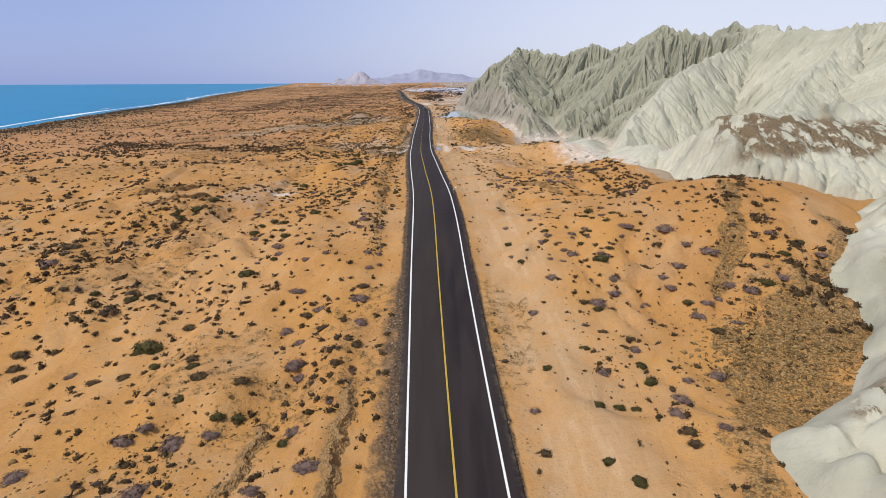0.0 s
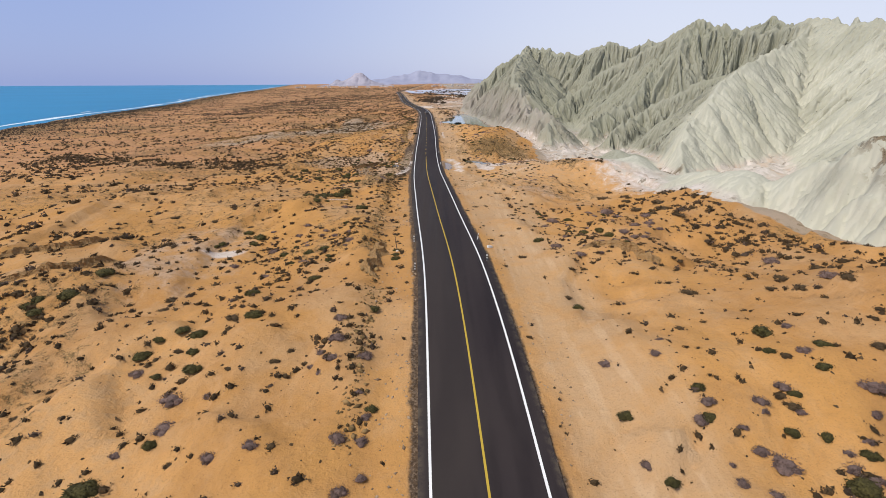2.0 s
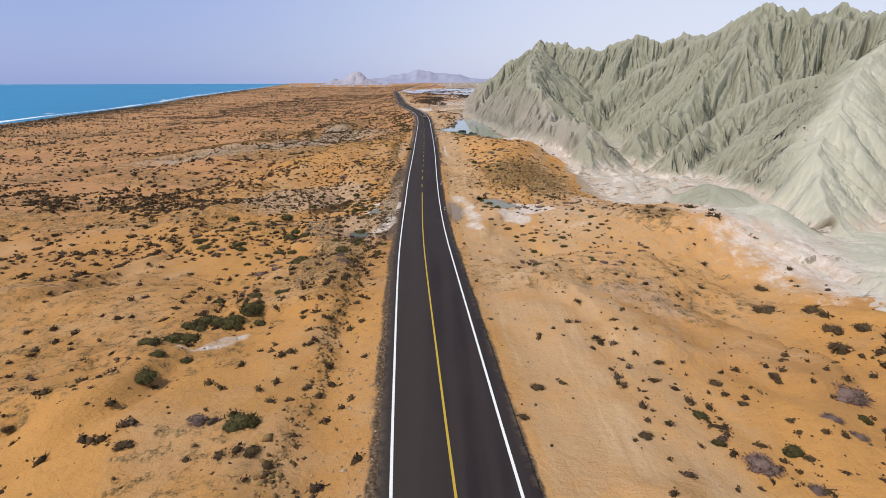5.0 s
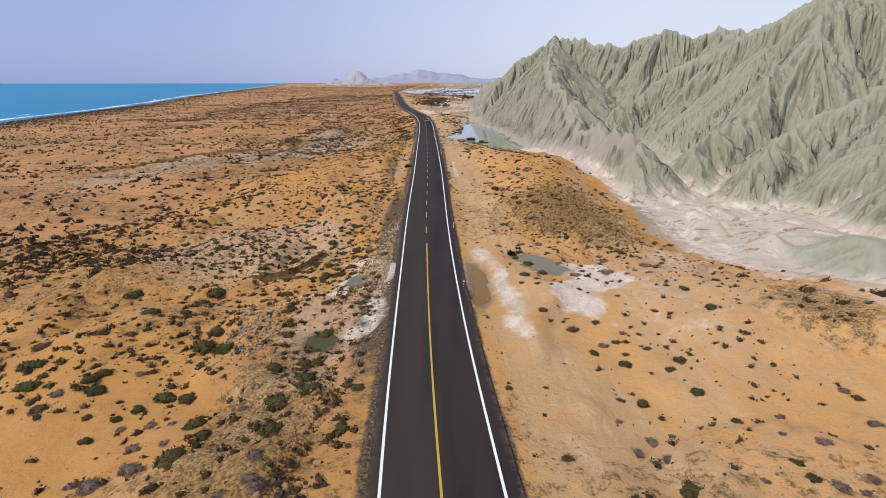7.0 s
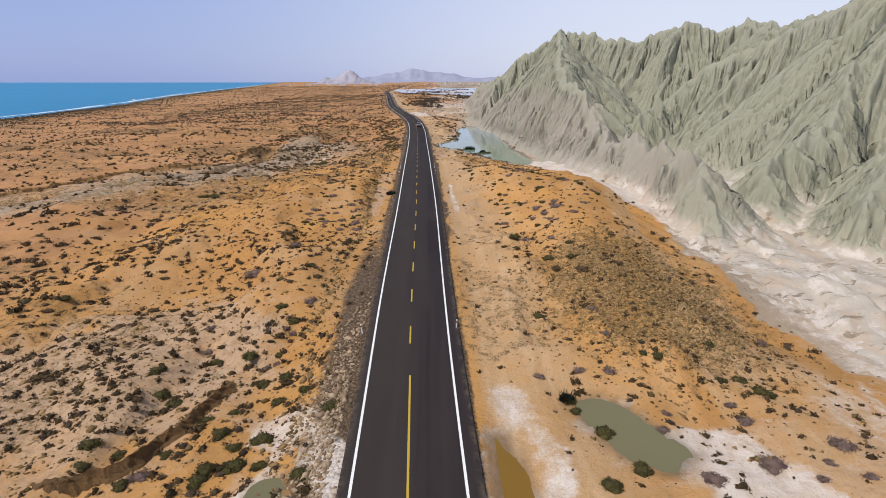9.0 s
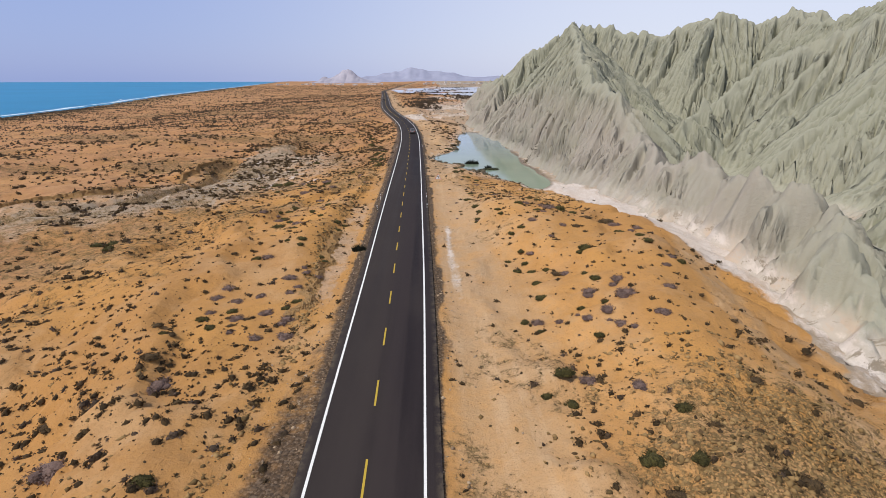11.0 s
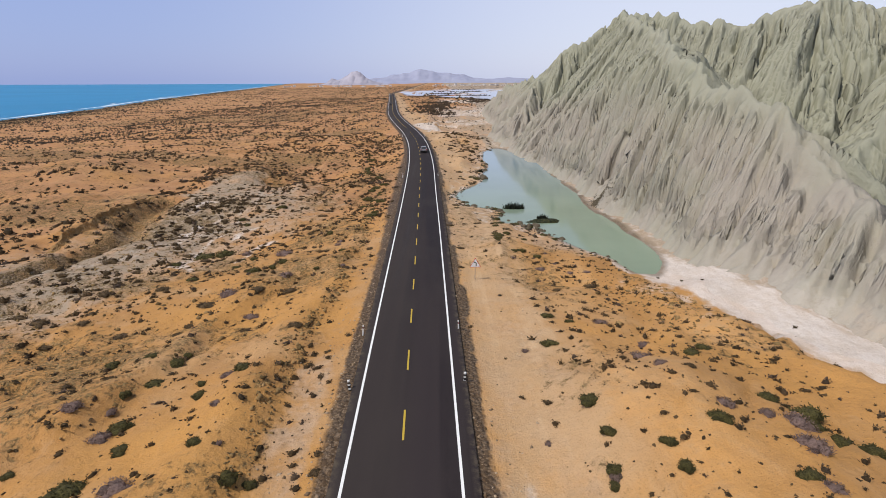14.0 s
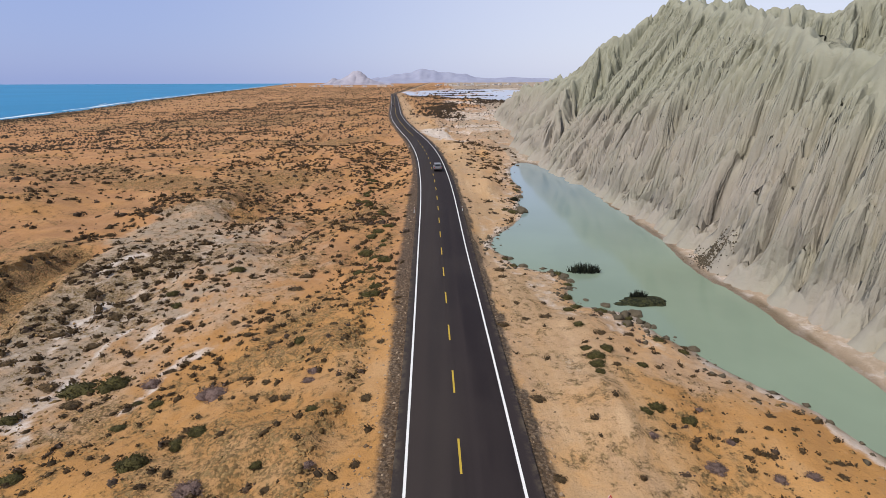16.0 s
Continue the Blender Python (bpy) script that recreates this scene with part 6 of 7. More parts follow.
plant("brown_shrub", ((17.2, 28.8, 0.61), (7.2, 29, 0.58), (17.3, 29.8, 0.71), (18.6, 35.7, 0.59), (-25.8, 37, 0.43), (-16.5, 37.4, 0.71), (-20.3, 38.1, 0.92), (-9, 39.6, 0.63), (-30.7, 40, 0.72), (-28.3, 40.5, 0.71), (-22, 40.8, 0.78), (-38.5, 41.5, 0.7), (-7.8, 42.4, 0.62), (17.4, 42.5, 0.69), (25.8, 42.8, 0.7), (-40, 42.9, 0.86), (-8.5, 43, 0.56), (15.2, 43.2, 0.61), (-41, 45, 0.89), (-11.5, 46.2, 0.89), (-32.8, 47.3, 0.56), (35.5, 47.4, 0.47), (14.5, 47.7, 0.61), (-13.7, 48.3, 0.7), (-26.3, 49.2, 0.78), (-8.5, 53.1, 0.74), (-42.5, 54.4, 0.71), (23.2, 54.7, 0.94), (25.3, 55.8, 0.62), (25.5, 57.1, 0.63), (-39, 58.3, 0.66), (-18.9, 60.4, 0.5)))
plant("brown_shrub", ((18.1, 60.8, 0.57), (18, 61.7, 0.58), (25.6, 64.3, 0.66), (19.8, 64.5, 0.46), (-32.4, 65.8, 0.43), (27.5, 67.2, 0.49), (28.2, 67.8, 0.46), (-18.4, 68.8, 0.41), (-15.2, 69.6, 0.47), (-12.9, 69.6, 0.4), (-14.4, 70.9, 0.48), (-53.2, 71.5, 1.5), (-23.9, 72.4, 0.46), (29.7, 72.7, 0.78), (27.4, 74.3, 0.7), (25.6, 75.4, 0.47), (-20.5, 75.9, 0.73), (19.6, 77.3, 0.77), (28.6, 78.6, 0.76), (9.3, 79.4, 0.49), (33.9, 81.2, 0.83), (-29.9, 81.6, 0.56), (28.3, 82.5, 0.58), (-30.3, 84, 0.68), (23.8, 88.7, 0.61), (30.2, 88.7, 0.55), (6.8, 90.3, 0.56), (-18.3, 91.4, 0.37), (28.9, 91.8, 1.02), (17, 91.9, 0.39), (14, 92.9, 0.46), (-7.9, 97.4, 0.38)))
plant("brown_shrub", ((-10.7, 99.9, 0.41), (18.4, 99.9, 0.41), (-21.3, 100.2, 0.39), (16.3, 100.8, 0.62), (8.2, 101.4, 0.46), (18.3, 101.4, 0.48), (-14.1, 102.1, 0.4), (-19.7, 102.1, 0.46), (-18.7, 102.8, 0.4), (24.6, 103.6, 0.71), (-14, 103.7, 0.65), (11, 106.4, 0.43), (19.4, 107, 0.71), (-29.8, 107.3, 0.52), (32.6, 107.8, 0.75), (32.2, 108.2, 0.75), (-35.7, 109.1, 0.61), (-14.7, 109.6, 0.47), (-19.9, 110.2, 0.53), (-13.4, 110.3, 0.62), (-29.2, 110.4, 0.39), (-27.8, 112.4, 0.39), (8.8, 112.5, 0.54), (35.3, 112.7, 0.59), (30.9, 113.3, 1.1), (24.2, 113.7, 0.42), (1.7, 113.8, 0.47), (-44.1, 115.1, 0.73), (33.9, 116, 1.4), (32.2, 116.2, 0.83), (17, 116.6, 0.45), (-12, 117.1, 0.43)))
plant("brown_shrub", ((3.3, 117.3, 0.58), (-46.3, 118.4, 0.77), (30.5, 118.5, 1.17), (16.3, 119, 0.59), (21.2, 119.8, 0.53), (34.6, 120.1, 1.23), (13.2, 121.4, 0.43), (31, 126.2, 1.04), (34.8, 128.4, 0.98), (32.5, 129.1, 0.98), (33.5, 133.3, 1.14), (30.1, 134.7, 1.5), (33, 140.5, 0.8), (2.6, 145.4, 0.43), (-12.1, 150.4, 0.41), (-28.7, 151.6, 0.4), (24.3, 152, 0.46), (8, 152.5, 0.42), (-32.5, 152.5, 0.77), (0.2, 153, 0.37), (-33.8, 153.6, 0.62), (-35, 156.4, 0.46), (11.1, 159.6, 0.45), (13, 160.2, 0.46), (10.8, 161.6, 0.47), (-39.1, 162, 0.86), (-18.4, 163.5, 0.74), (-20.9, 163.8, 0.49), (-35.2, 163.9, 0.85), (7.5, 164, 0.66), (-32.7, 164.1, 0.62), (5.6, 165.2, 0.45)))
plant("brown_shrub", ((10.1, 165.2, 0.5), (-18.4, 165.3, 0.65), (-18.9, 166, 0.58), (5.2, 166.2, 0.56), (16.2, 166.6, 0.48), (-19.6, 167.2, 0.51), (-19.1, 167.6, 0.59), (-15.9, 169.1, 0.6), (-12.8, 169.6, 0.8), (13.9, 170.7, 0.38), (6.1, 173.2, 0.42), (-23.6, 173.4, 0.54), (25.7, 173.8, 0.53), (4.6, 174.6, 0.43), (-18.9, 176.3, 0.46), (-25.8, 179.5, 0.39), (-13.1, 182.2, 0.41), (21.5, 186.8, 0.42), (10.9, 187.6, 0.38), (15.7, 187.7, 0.5), (-31.3, 188.2, 0.36), (-26.7, 188.3, 0.62), (-31.2, 189.1, 0.55), (-34.6, 190.7, 0.47), (-35.4, 190.8, 0.79), (-32.6, 192.1, 0.58), (-30.1, 196, 0.4), (16.7, 199.4, 0.4), (-35, 200.7, 0.8), (-33.8, 201.2, 0.58), (29.2, 203.2, 0.38), (-39.9, 203.6, 0.53)))
plant("brown_shrub", ((-45, 205.2, 0.67), (-48.6, 205.4, 0.74), (11.6, 206.1, 0.86), (-16.9, 206.6, 0.64), (-35, 206.9, 0.73), (-42.7, 207, 0.52), (9.4, 207.7, 0.78), (15.8, 207.8, 0.76), (-32.8, 211.8, 0.51), (-37.6, 215.1, 0.65), (17.8, 215.9, 0.61), (-28.8, 217.1, 0.69), (-31.2, 217.8, 0.49), (-24.1, 222.2, 0.82), (-40.3, 225.5, 0.62), (-24.2, 225.7, 0.49), (-61.9, 226, 1.06), (-26.3, 227.6, 0.58), (-17, 227.8, 0.39), (-20.3, 228.1, 0.4), (-19.3, 229.2, 0.41), (-21, 229.6, 0.42), (21.8, 236.7, 0.4), (-27.8, 236.9, 0.51), (-19.1, 237.9, 0.48), (10.4, 238.6, 0.63), (22.3, 239.6, 0.42), (-29.9, 242.6, 0.49), (-25.8, 244.7, 0.45), (-23.7, 245.8, 0.38), (16.4, 249.1, 0.47), (15.7, 251.1, 0.68)))
plant("brown_shrub", ((-23.3, 251.9, 0.5), (15.9, 253.4, 0.42), (9.2, 254.8, 0.37), (18.5, 255.9, 0.79), (21.5, 256.1, 1.36), (-12.1, 260.8, 0.45), (1.8, 266.8, 0.38), (11.2, 267.6, 0.43), (-32.5, 270.5, 0.43), (-29.3, 270.8, 0.51), (-14.2, 274.7, 0.42), (-17.9, 278.6, 0.71), (-29.2, 280.5, 0.6), (-41.8, 280.7, 0.68), (-35.1, 281.1, 0.77), (-23.3, 281.3, 0.66), (-29, 282.4, 0.62), (-40.4, 284.2, 0.7), (-46.3, 285.9, 1.26), (-29.2, 286.7, 0.97), (-41.3, 286.8, 0.63), (-50, 287.8, 0.96), (7.5, 289.7, 0.65), (-25.1, 289.9, 0.89), (-21.8, 290.8, 0.8), (11.8, 291.7, 0.91), (-43.8, 293, 0.96), (-18.7, 294.1, 0.44), (-37.7, 294.1, 0.88), (-2.8, 294.2, 0.47), (14.1, 295.5, 0.42), (-14.1, 295.6, 0.43)))
plant("brown_shrub", ((14.8, 296.7, 0.4), (9.6, 297.3, 0.38), (-51.4, 297.5, 0.89), (12.3, 299.8, 0.37), (-44.5, 300.9, 0.7), (13.5, 301.6, 0.39), (-2.6, 301.9, 0.67), (-14.3, 302.4, 0.56), (-21.1, 303.4, 0.55), (-20.3, 303.4, 0.45), (-22.8, 303.7, 0.37), (13.9, 303.7, 0.37), (-49.8, 304.1, 1.25), (-37.8, 305.6, 0.83), (-17.4, 305.8, 0.37), (-22.5, 305.9, 0.42), (4.4, 306.5, 0.39), (12.4, 307.3, 0.43), (-24.8, 307.6, 0.68), (-41.8, 308.6, 1.03), (-19.1, 309.3, 0.47), (-32.4, 310.4, 0.58), (-14.2, 310.6, 0.5), (-17.5, 310.7, 0.51), (-47, 311.3, 0.89), (12.5, 312.3, 0.39), (5, 312.6, 0.62), (-24.3, 313.1, 0.67), (-16.2, 313.1, 0.53), (-3.6, 313.4, 0.64), (8.1, 314.2, 0.58), (-19, 314.7, 0.48)))
plant("brown_shrub", ((12.6, 314.8, 0.4), (-41.8, 314.8, 0.8), (-1.3, 315.2, 0.48), (0.8, 315.8, 0.68), (-27.7, 316.2, 0.6), (-26.9, 316.2, 0.48), (-25.5, 316.5, 0.72), (-35.3, 318.1, 0.66), (-26.3, 318.7, 0.5), (-48.2, 318.9, 0.99), (-30.1, 319, 0.64), (-1.5, 319.3, 0.44), (-50.1, 320.2, 0.51), (-37.2, 320.2, 0.68), (1.4, 320.7, 0.41), (-27.8, 320.8, 0.6), (-49.5, 321.9, 0.41), (-44.2, 322.2, 0.99), (-22.1, 322.6, 0.43), (-14.9, 323.1, 0.63), (-36.7, 325.2, 0.58), (-50.8, 325.3, 0.81), (-25.7, 326.2, 0.92), (-2.1, 326.5, 0.62), (-43.3, 326.6, 0.77), (-50, 327.7, 1.1), (-2.3, 328.9, 0.83), (-36.2, 329.3, 0.66), (-38.2, 330.1, 0.78), (-31.9, 330.4, 0.5), (-25.7, 331, 0.99), (-27.1, 331.7, 0.5)))
plant("brown_shrub", ((-30, 332.3, 0.66), (-0.5, 337.1, 0.68)))
plant("shrub", ((5.2, 330.6, 0.75), (5.6, 327.2, 0.6), (4.6, 323.4, 0.8), (4.9, 320.8, 0.7), (7.2, 319.6, 0.75), (9.4, 317.8, 0.6), (8.6, 316.2, 0.5), (10.6, 313.4, 0.6), (11.9, 311.2, 0.55), (3.9, 362.2, 1.0), (2.6, 363.2, 0.7), (5.8, 372.8, 0.7), (7.0, 380.5, 0.8), (7.2, 388, 0.7), (-0.6, 336.4, 0.5), (0.2, 333.6, 0.6)))
plant("shrub", ((-23.6, 128.6, 1.2), (-22.3, 128.2, 0.9), (-21.0, 128.4, 1.0), (-20.2, 130.4, 1.1), (-24.4, 127.2, 0.8), (-23.2, 126.6, 0.7), (-24.6, 125.0, 0.9), (-23.4, 123.4, 0.7), (-24.8, 122.0, 0.8), (-23.4, 120.2, 0.6), (-21.6, 120.6, 0.5), (-18.8, 128.2, 0.7), (-20.8, 133.2, 0.9), (-18.6, 134.6, 0.7)))
ditch_r = np.random.default_rng(93)
plant("shrub", [(round(px + float(ditch_r.normal(0, 1.0)), 1), round(py, 1), round(float(ditch_r.uniform(0.5, 1.15)), 2)) for px, py in zip(np.interp(np.linspace(322, 396, 34), [q[1] for q in DITCH], [q[0] for q in DITCH]), np.linspace(322, 396, 34))])

x, y, r = plant_spots(13500, -170, -62, 20, 520, 72)
scatter("scrub", "dark low scrub dotting the coastal plain", mid_kinds, x, y, surface(x, y) - 0.02, np.clip(r.lognormal(-0.6, 0.4, len(x)), 0.26, 1.3), r.uniform(0, 1, len(x)), M_SCRUB, 82, shaded_core=10)
x, y, r = plant_spots(48000, -400, -168, 40, 760, 75)
scatter("scrub", "dark low scrub nearer the shore", far_kinds, x, y, surface(x, y) - 0.02, np.clip(r.lognormal(-0.75, 0.42, len(x)), 0.2, 1.3), r.uniform(0, 0.7, len(x)), M_SCRUB_FAR, 85)
x, y, r = plant_spots(46000, -200, 60, 465, 1000, 73)
scatter("scrub", "dark scrub along the far road", far_kinds, x, y, surface(x, y) - 0.02, np.clip(r.lognormal(-0.72, 0.42, len(x)), 0.2, 1.3), r.uniform(0, 0.7, len(x)), M_SCRUB_FAR, 83)
x, y, r = plant_spots(44000, -620, 260, 740, 2300, 74)
scatter("scrub", "specks of scrub on the distant plain", far_kinds, x, y, surface(x, y) - 0.02, np.clip(r.lognormal(-0.2, 0.4, len(x)), 0.4, 2.2), r.uniform(0, 0.6, len(x)), M_SCRUB_FAR, 84)

x, y = np.concatenate([r.normal(42, 10, 350), r.normal(-8, 7, 700)]), np.concatenate([r.normal(800, 18, 350), r.uniform(590, 770, 700)])
scatter("scrub", "thick dark bushes near the far lagoon", far_kinds, x, y, surface(x, y) - 0.05, np.clip(r.lognormal(0.15, 0.4, len(x)), 0.5, 2.4), r.uniform(0, 0.5, len(x)), M_SCRUB_FAR, 88)

along_r = np.random.default_rng(94)
bx, by = along_r.uniform(-140, -14, 9000), along_r.uniform(176, 236, 9000)
keep = (to_line(bx, by, BELT) < along_r.uniform(2, 12, 9000)) & (fbm(bx / 6, by / 6, 3, 505) > -0.25) & (bx < along_r.uniform(-76, -34, 9000))
bx, by = bx[keep], by[keep]
scatter("scrub", "thick belt of dark low bushes across the plain", mid_kinds, bx, by, surface(bx, by) - 0.02, np.clip(along_r.lognormal(-0.75, 0.4, len(bx)), 0.2, 1.0), along_r.uniform(0, 0.7, len(bx)), M_SCRUB, 87, shaded_core=10)

band = r.integers(0, 5, 1400)
x, y = r.uniform(-25, 210, 1400), np.array((880, 985, 1090, 1230, 1420))[band] + r.normal(0, 7, 1400)
keep = vnoise(x / 30 + 7 * band, y * 0, 504) > 0.42
x, y = x[keep], y[keep]
scatter("scrub", "dark bands of bushes across the far lagoon", far_kinds, x, y, np.maximum(surface(x, y), 2.9) - 0.05, np.clip(r.lognormal(0.35, 0.4, len(x)), 0.6, 3.0), r.uniform(0, 0.5, len(x)), M_SCRUB_FAR, 90)

# ---------------------------------------------------------------- stones
n = Nodes("brown_clod", 0.95)
M_CLOD = n.done(n.mix(n.island(), (0.09, 0.058, 0.022), (0.38, 0.24, 0.10)))


def stone(seed):
    r = np.random.default_rng(seed)
    co = np.array([(1, 0, 0), (0, 1, 0), (-1, 0, 0), (0, -1, 0), (0, 0, 0.8), (0, 0, -0.5)]) * r.uniform(0.6, 1.2, (6, 1)) + r.normal(0, 0.12, (6, 3))
    return co, np.array([(0, 1, 4), (1, 2, 4), (2, 3, 4), (3, 0, 4), (1, 0, 5), (2, 1, 5), (3, 2, 5), (0, 3, 5)])


r = np.random.default_rng(91)
n_ = 5200
y = r.uniform(5, 400, n_)
side = np.where(r.uniform(0, 1, n_) < 0.62, -1, 1)
x = road_x(y) + side * (4.0 + np.abs(r.normal(0, 1.9, n_)))
keep = vnoise(x / 5, y / 9, 95) > 0.36
x, y = x[keep], y[keep]
scatter("stones", "pale broken stones along the road shoulders", [stone(i) for i in range(6)], x, y, surface(x, y), np.clip(r.lognormal(-2.5, 0.45, len(x)), 0.04, 0.24), x * 0, M_STONE, 92, category="stones")
t_ = r.uniform(0, 22.999, 420)
edge = np.array(POND)
ex = edge[t_.astype(int)] + (t_ % 1)[:, None] * (edge[t_.astype(int) + 1] - edge[t_.astype(int)]) + r.normal(0, 0.9, (420, 2)) - np.array((0.9, 0.5))
scatter("stones", "dark wet stones and tufts along the pond's bank", [stone(i + 20) for i in range(6)], ex[:, 0], ex[:, 1], np.maximum(surface(ex[:, 0], ex[:, 1]), 0.75), np.clip(r.lognormal(-1.6, 0.6, 420), 0.06, 0.9), ex[:, 0] * 0, M_ROCK, 94, category="stones")
px_, py_ = road_x(np.full(1500, 181.0)) - 4.6 - np.abs(r.normal(0, 1.5, 1500)), r.normal(183, 8, 1500)
scatter("stones", "heap of pale rubble below the road shoulder", [stone(i + 30) for i in range(6)], px_, py_, surface(px_, py_), np.clip(r.lognormal(-2.0, 0.45, 1500), 0.06, 0.4), px_ * 0, M_STONE, 96, category="stones")
hx_, hy_ = r.normal(-21.6, 1.7, 1100), r.normal(163.5, 3.0, 1100)
scatter("stones", "heap of pale broken rubble on the sandy mound", [stone(i + 50) for i in range(6)], hx_, hy_, surface(hx_, hy_), np.clip(r.lognormal(-2.1, 0.45, 1100), 0.05, 0.35), hx_ * 0, M_STONE, 98, category="stones")
by_ = r.uniform(60, 330, 3000)
bx_ = road_x(by_) - 8.4 - 0.9 * fbm(by_ / 9, by_ * 0, 3, 51) + r.normal(0, 0.45, 3000)
scatter("stones", "clods and rubble of the low ridge beside the road", [stone(i + 40) for i in range(6)], bx_, by_, surface(bx_, by_), np.clip(r.lognormal(-2.1, 0.5, 3000), 0.05, 0.4), bx_ * 0, M_CLOD, 97, category="stones")
cx = np.concatenate([r.normal(30, 3.4, 3200), r.normal(16, 6.0, 5000), r.normal(20, 5, 1500), r.normal(-45, 10, 2600), r.normal(-30, 12, 3500), r.normal(-20, 6, 1500)])
cy = np.concatenate([r.normal(39.5, 3.4, 3200), np.clip(r.normal(203, 9, 5000), 180, 221), r.normal(288, 7, 1500), r.normal(298, 22, 2600), r.normal(192, 13, 3500), r.normal(22, 10, 1500)])
keep = (cx < smooth_curve(cy, FOOT_Y, FOOT_X) - 1) & (np.abs(cx - road_x(cy)) > 6) & (to_shape(cx, cy, POND) > 0.5) & (to_line(cx, cy, STREAM) > 5.5) & (to_shape(cx, cy, GREEN_POOL) > 0.3)
x, y = cx[keep], cy[keep]
scatter("stones", "dark rubble and clods on the eroded mounds", [stone(i + 10) for i in range(6)], x, y, surface(x, y), np.clip(r.lognormal(-2.15, 0.45, len(x)), 0.05, 0.36), x * 0, M_CLOD, 93, category="stones")


def boulder(name, label, x, y, z, sx, sy, sz, seed, m=M_ROCK):
    bm = bmesh.new()
    bmesh.ops.create_icosphere(bm, subdivisions=3, radius=1)
    for v in bm.verts:
        v.co *= 1 + 0.28 * noise.noise(v.co * 1.6 + Vector((seed, 0, 0))) + 0.12 * noise.noise(v.co * 4.5 + Vector((seed, 3, 0)))
        v.co = Vector((v.co.x * sx, v.co.y * sy, v.co.z * sz))
    me = bpy.data.meshes.new(name)
    bm.to_mesh(me)
    bm.free()
    me.materials.append(m)
    ob = new(name, me)
    ob.matrix_world = pose(x, y, z, 0, 0, seed * 37 % 360)
    return tagged(ob, label, "rock", group="rocks of the pond")


wall_me = bpy.data.objects["mountain"].data
wall_bvh = BVHTree.FromPolygons([v.co for v in wall_me.vertices], [tuple(p.vertices) for p in wall_me.polygons])
fx, fy = r.normal(25.4, 0.7, 900), r.normal(333.6, 1.5, 900)
fz = np.array([max([float(surface(a, b))] + [h[0].z for h in [wall_bvh.ray_cast(Vector((a, b, 90)), Vector((0, 0, -1)))] if h[0]]) for a, b in zip(fx, fy)])
scatter("stones", "brown gravel fallen at the foot of the mud wall", [stone(i + 60) for i in range(6)], fx, fy, fz + 0.02, np.clip(r.lognormal(-2.2, 0.4, 900), 0.05, 0.22), fx * 0, M_ROCK, 99, category="stones")


n = Nodes("wet_weed", 0.8)
M_WEED = n.done(n.mix(n.span(n.noise(3.0, 6, 0.7), 0.4, 0.6), (0.012, 0.016, 0.006), (0.058, 0.056, 0.020)), None, n.bump(n.noise(6, 5), 1.0, 0.2))
boulder("islet", "dark weedy rock islet lying in the pond", 13.0, 322.4, 0.72, 2.6, 1.4, 0.5, 0, M_WEED)
boulder("weed_bed", "dark weed mat reaching from the bank to the islet", 10.6, 321.9, 0.72, 1.3, 0.55, 0.22, 0, M_WEED)
for bx, by, bs in ((8.3, 321.4, 0.8), (10.6, 319.2, 1.2), (5.9, 330.0, 0.9), (6.2, 328.4, 0.8), (5.6, 362.5, 1.9), (3.6, 362.9, 1.0), (7.2, 374.5, 1.1), (8.0, 384.0, 1.2), (0.2, 336.6, 0.7), (1.4, 333.6, 0.9), (10.9, 316.6, 0.8), (13.2, 312.0, 0.8), (6.6, 322.9, 0.5), (11.4, 316.4, 0.6), (5.6, 326.2, 0.7), (7.4, 379.0, 1.0)):
    boulder("rock", "dark wet rock on the pond's edge", bx, by, 0.75, bs * 0.7, bs * 0.5, bs * 0.5, bx + by)


for bx, by, bs in ((12.7, 318.4, 0.9), (13.2, 316.9, 1.2), (14.4, 315.4, 1.6), (15.0, 313.4, 1.3), (6.6, 322.6, 0.8)):
    boulder("weed_bed", "dark green weed bed just under the pond's surface", bx, by, 0.62, bs, bs * 0.6, 0.16, bx + by, M_WEED)


def reeds(x, y, z, w, seed):
    """A tuft of thin blades."""
    r = np.random.default_rng(seed)
    co, tri = [], []
    for _ in range(int(260 * w)):
        a, k = r.uniform(0, 6.28), w * math.sqrt(r.uniform(0, 1))
        bx, by, h = k * math.cos(a) * 1.5, k * math.sin(a) * 0.6, r.uniform(0.5, 1.15) * (1.3 - 0.6 * k / w) * min(1.3, 0.5 + 0.5 * w)
        lean, turn = r.normal(0, 0.22, 2), r.uniform(0, 6.28)
        dx, dy = 0.09 * math.cos(turn), 0.09 * math.sin(turn)
        b = len(co)
        co += [(bx - dx, by - dy, -0.1), (bx + dx, by + dy, -0.1), (bx + lean[0], by + lean[1], h)]
        tri.append((b, b + 1, b + 2))
    ob = new("reed_tuft", array_mesh("reed_tuft", np.array(co), np.array(tri), M_REED))
    ob.matrix_world = pose(x, y, z)
    return tagged(ob, "dark green reed tuft standing in shallow pond water", "reeds", group="reed tufts")


reeds(8.7, 331.6, 0.75, 1.35, 1), reeds(5.0, 186.2, 1.65, 0.4, 2), reeds(5.2, 371, 0.75, 0.9, 3), reeds(12.4, 323.2, 1.0, 0.6, 6)
ob = reeds(float(road_x(248.3)) - 4.7, 248.3, float(surface(np.array([-11.7]), np.array([248.3]))[0]), 0.6, 5)
tagged(ob, "spiky green tuft at the asphalt's edge", "grass")

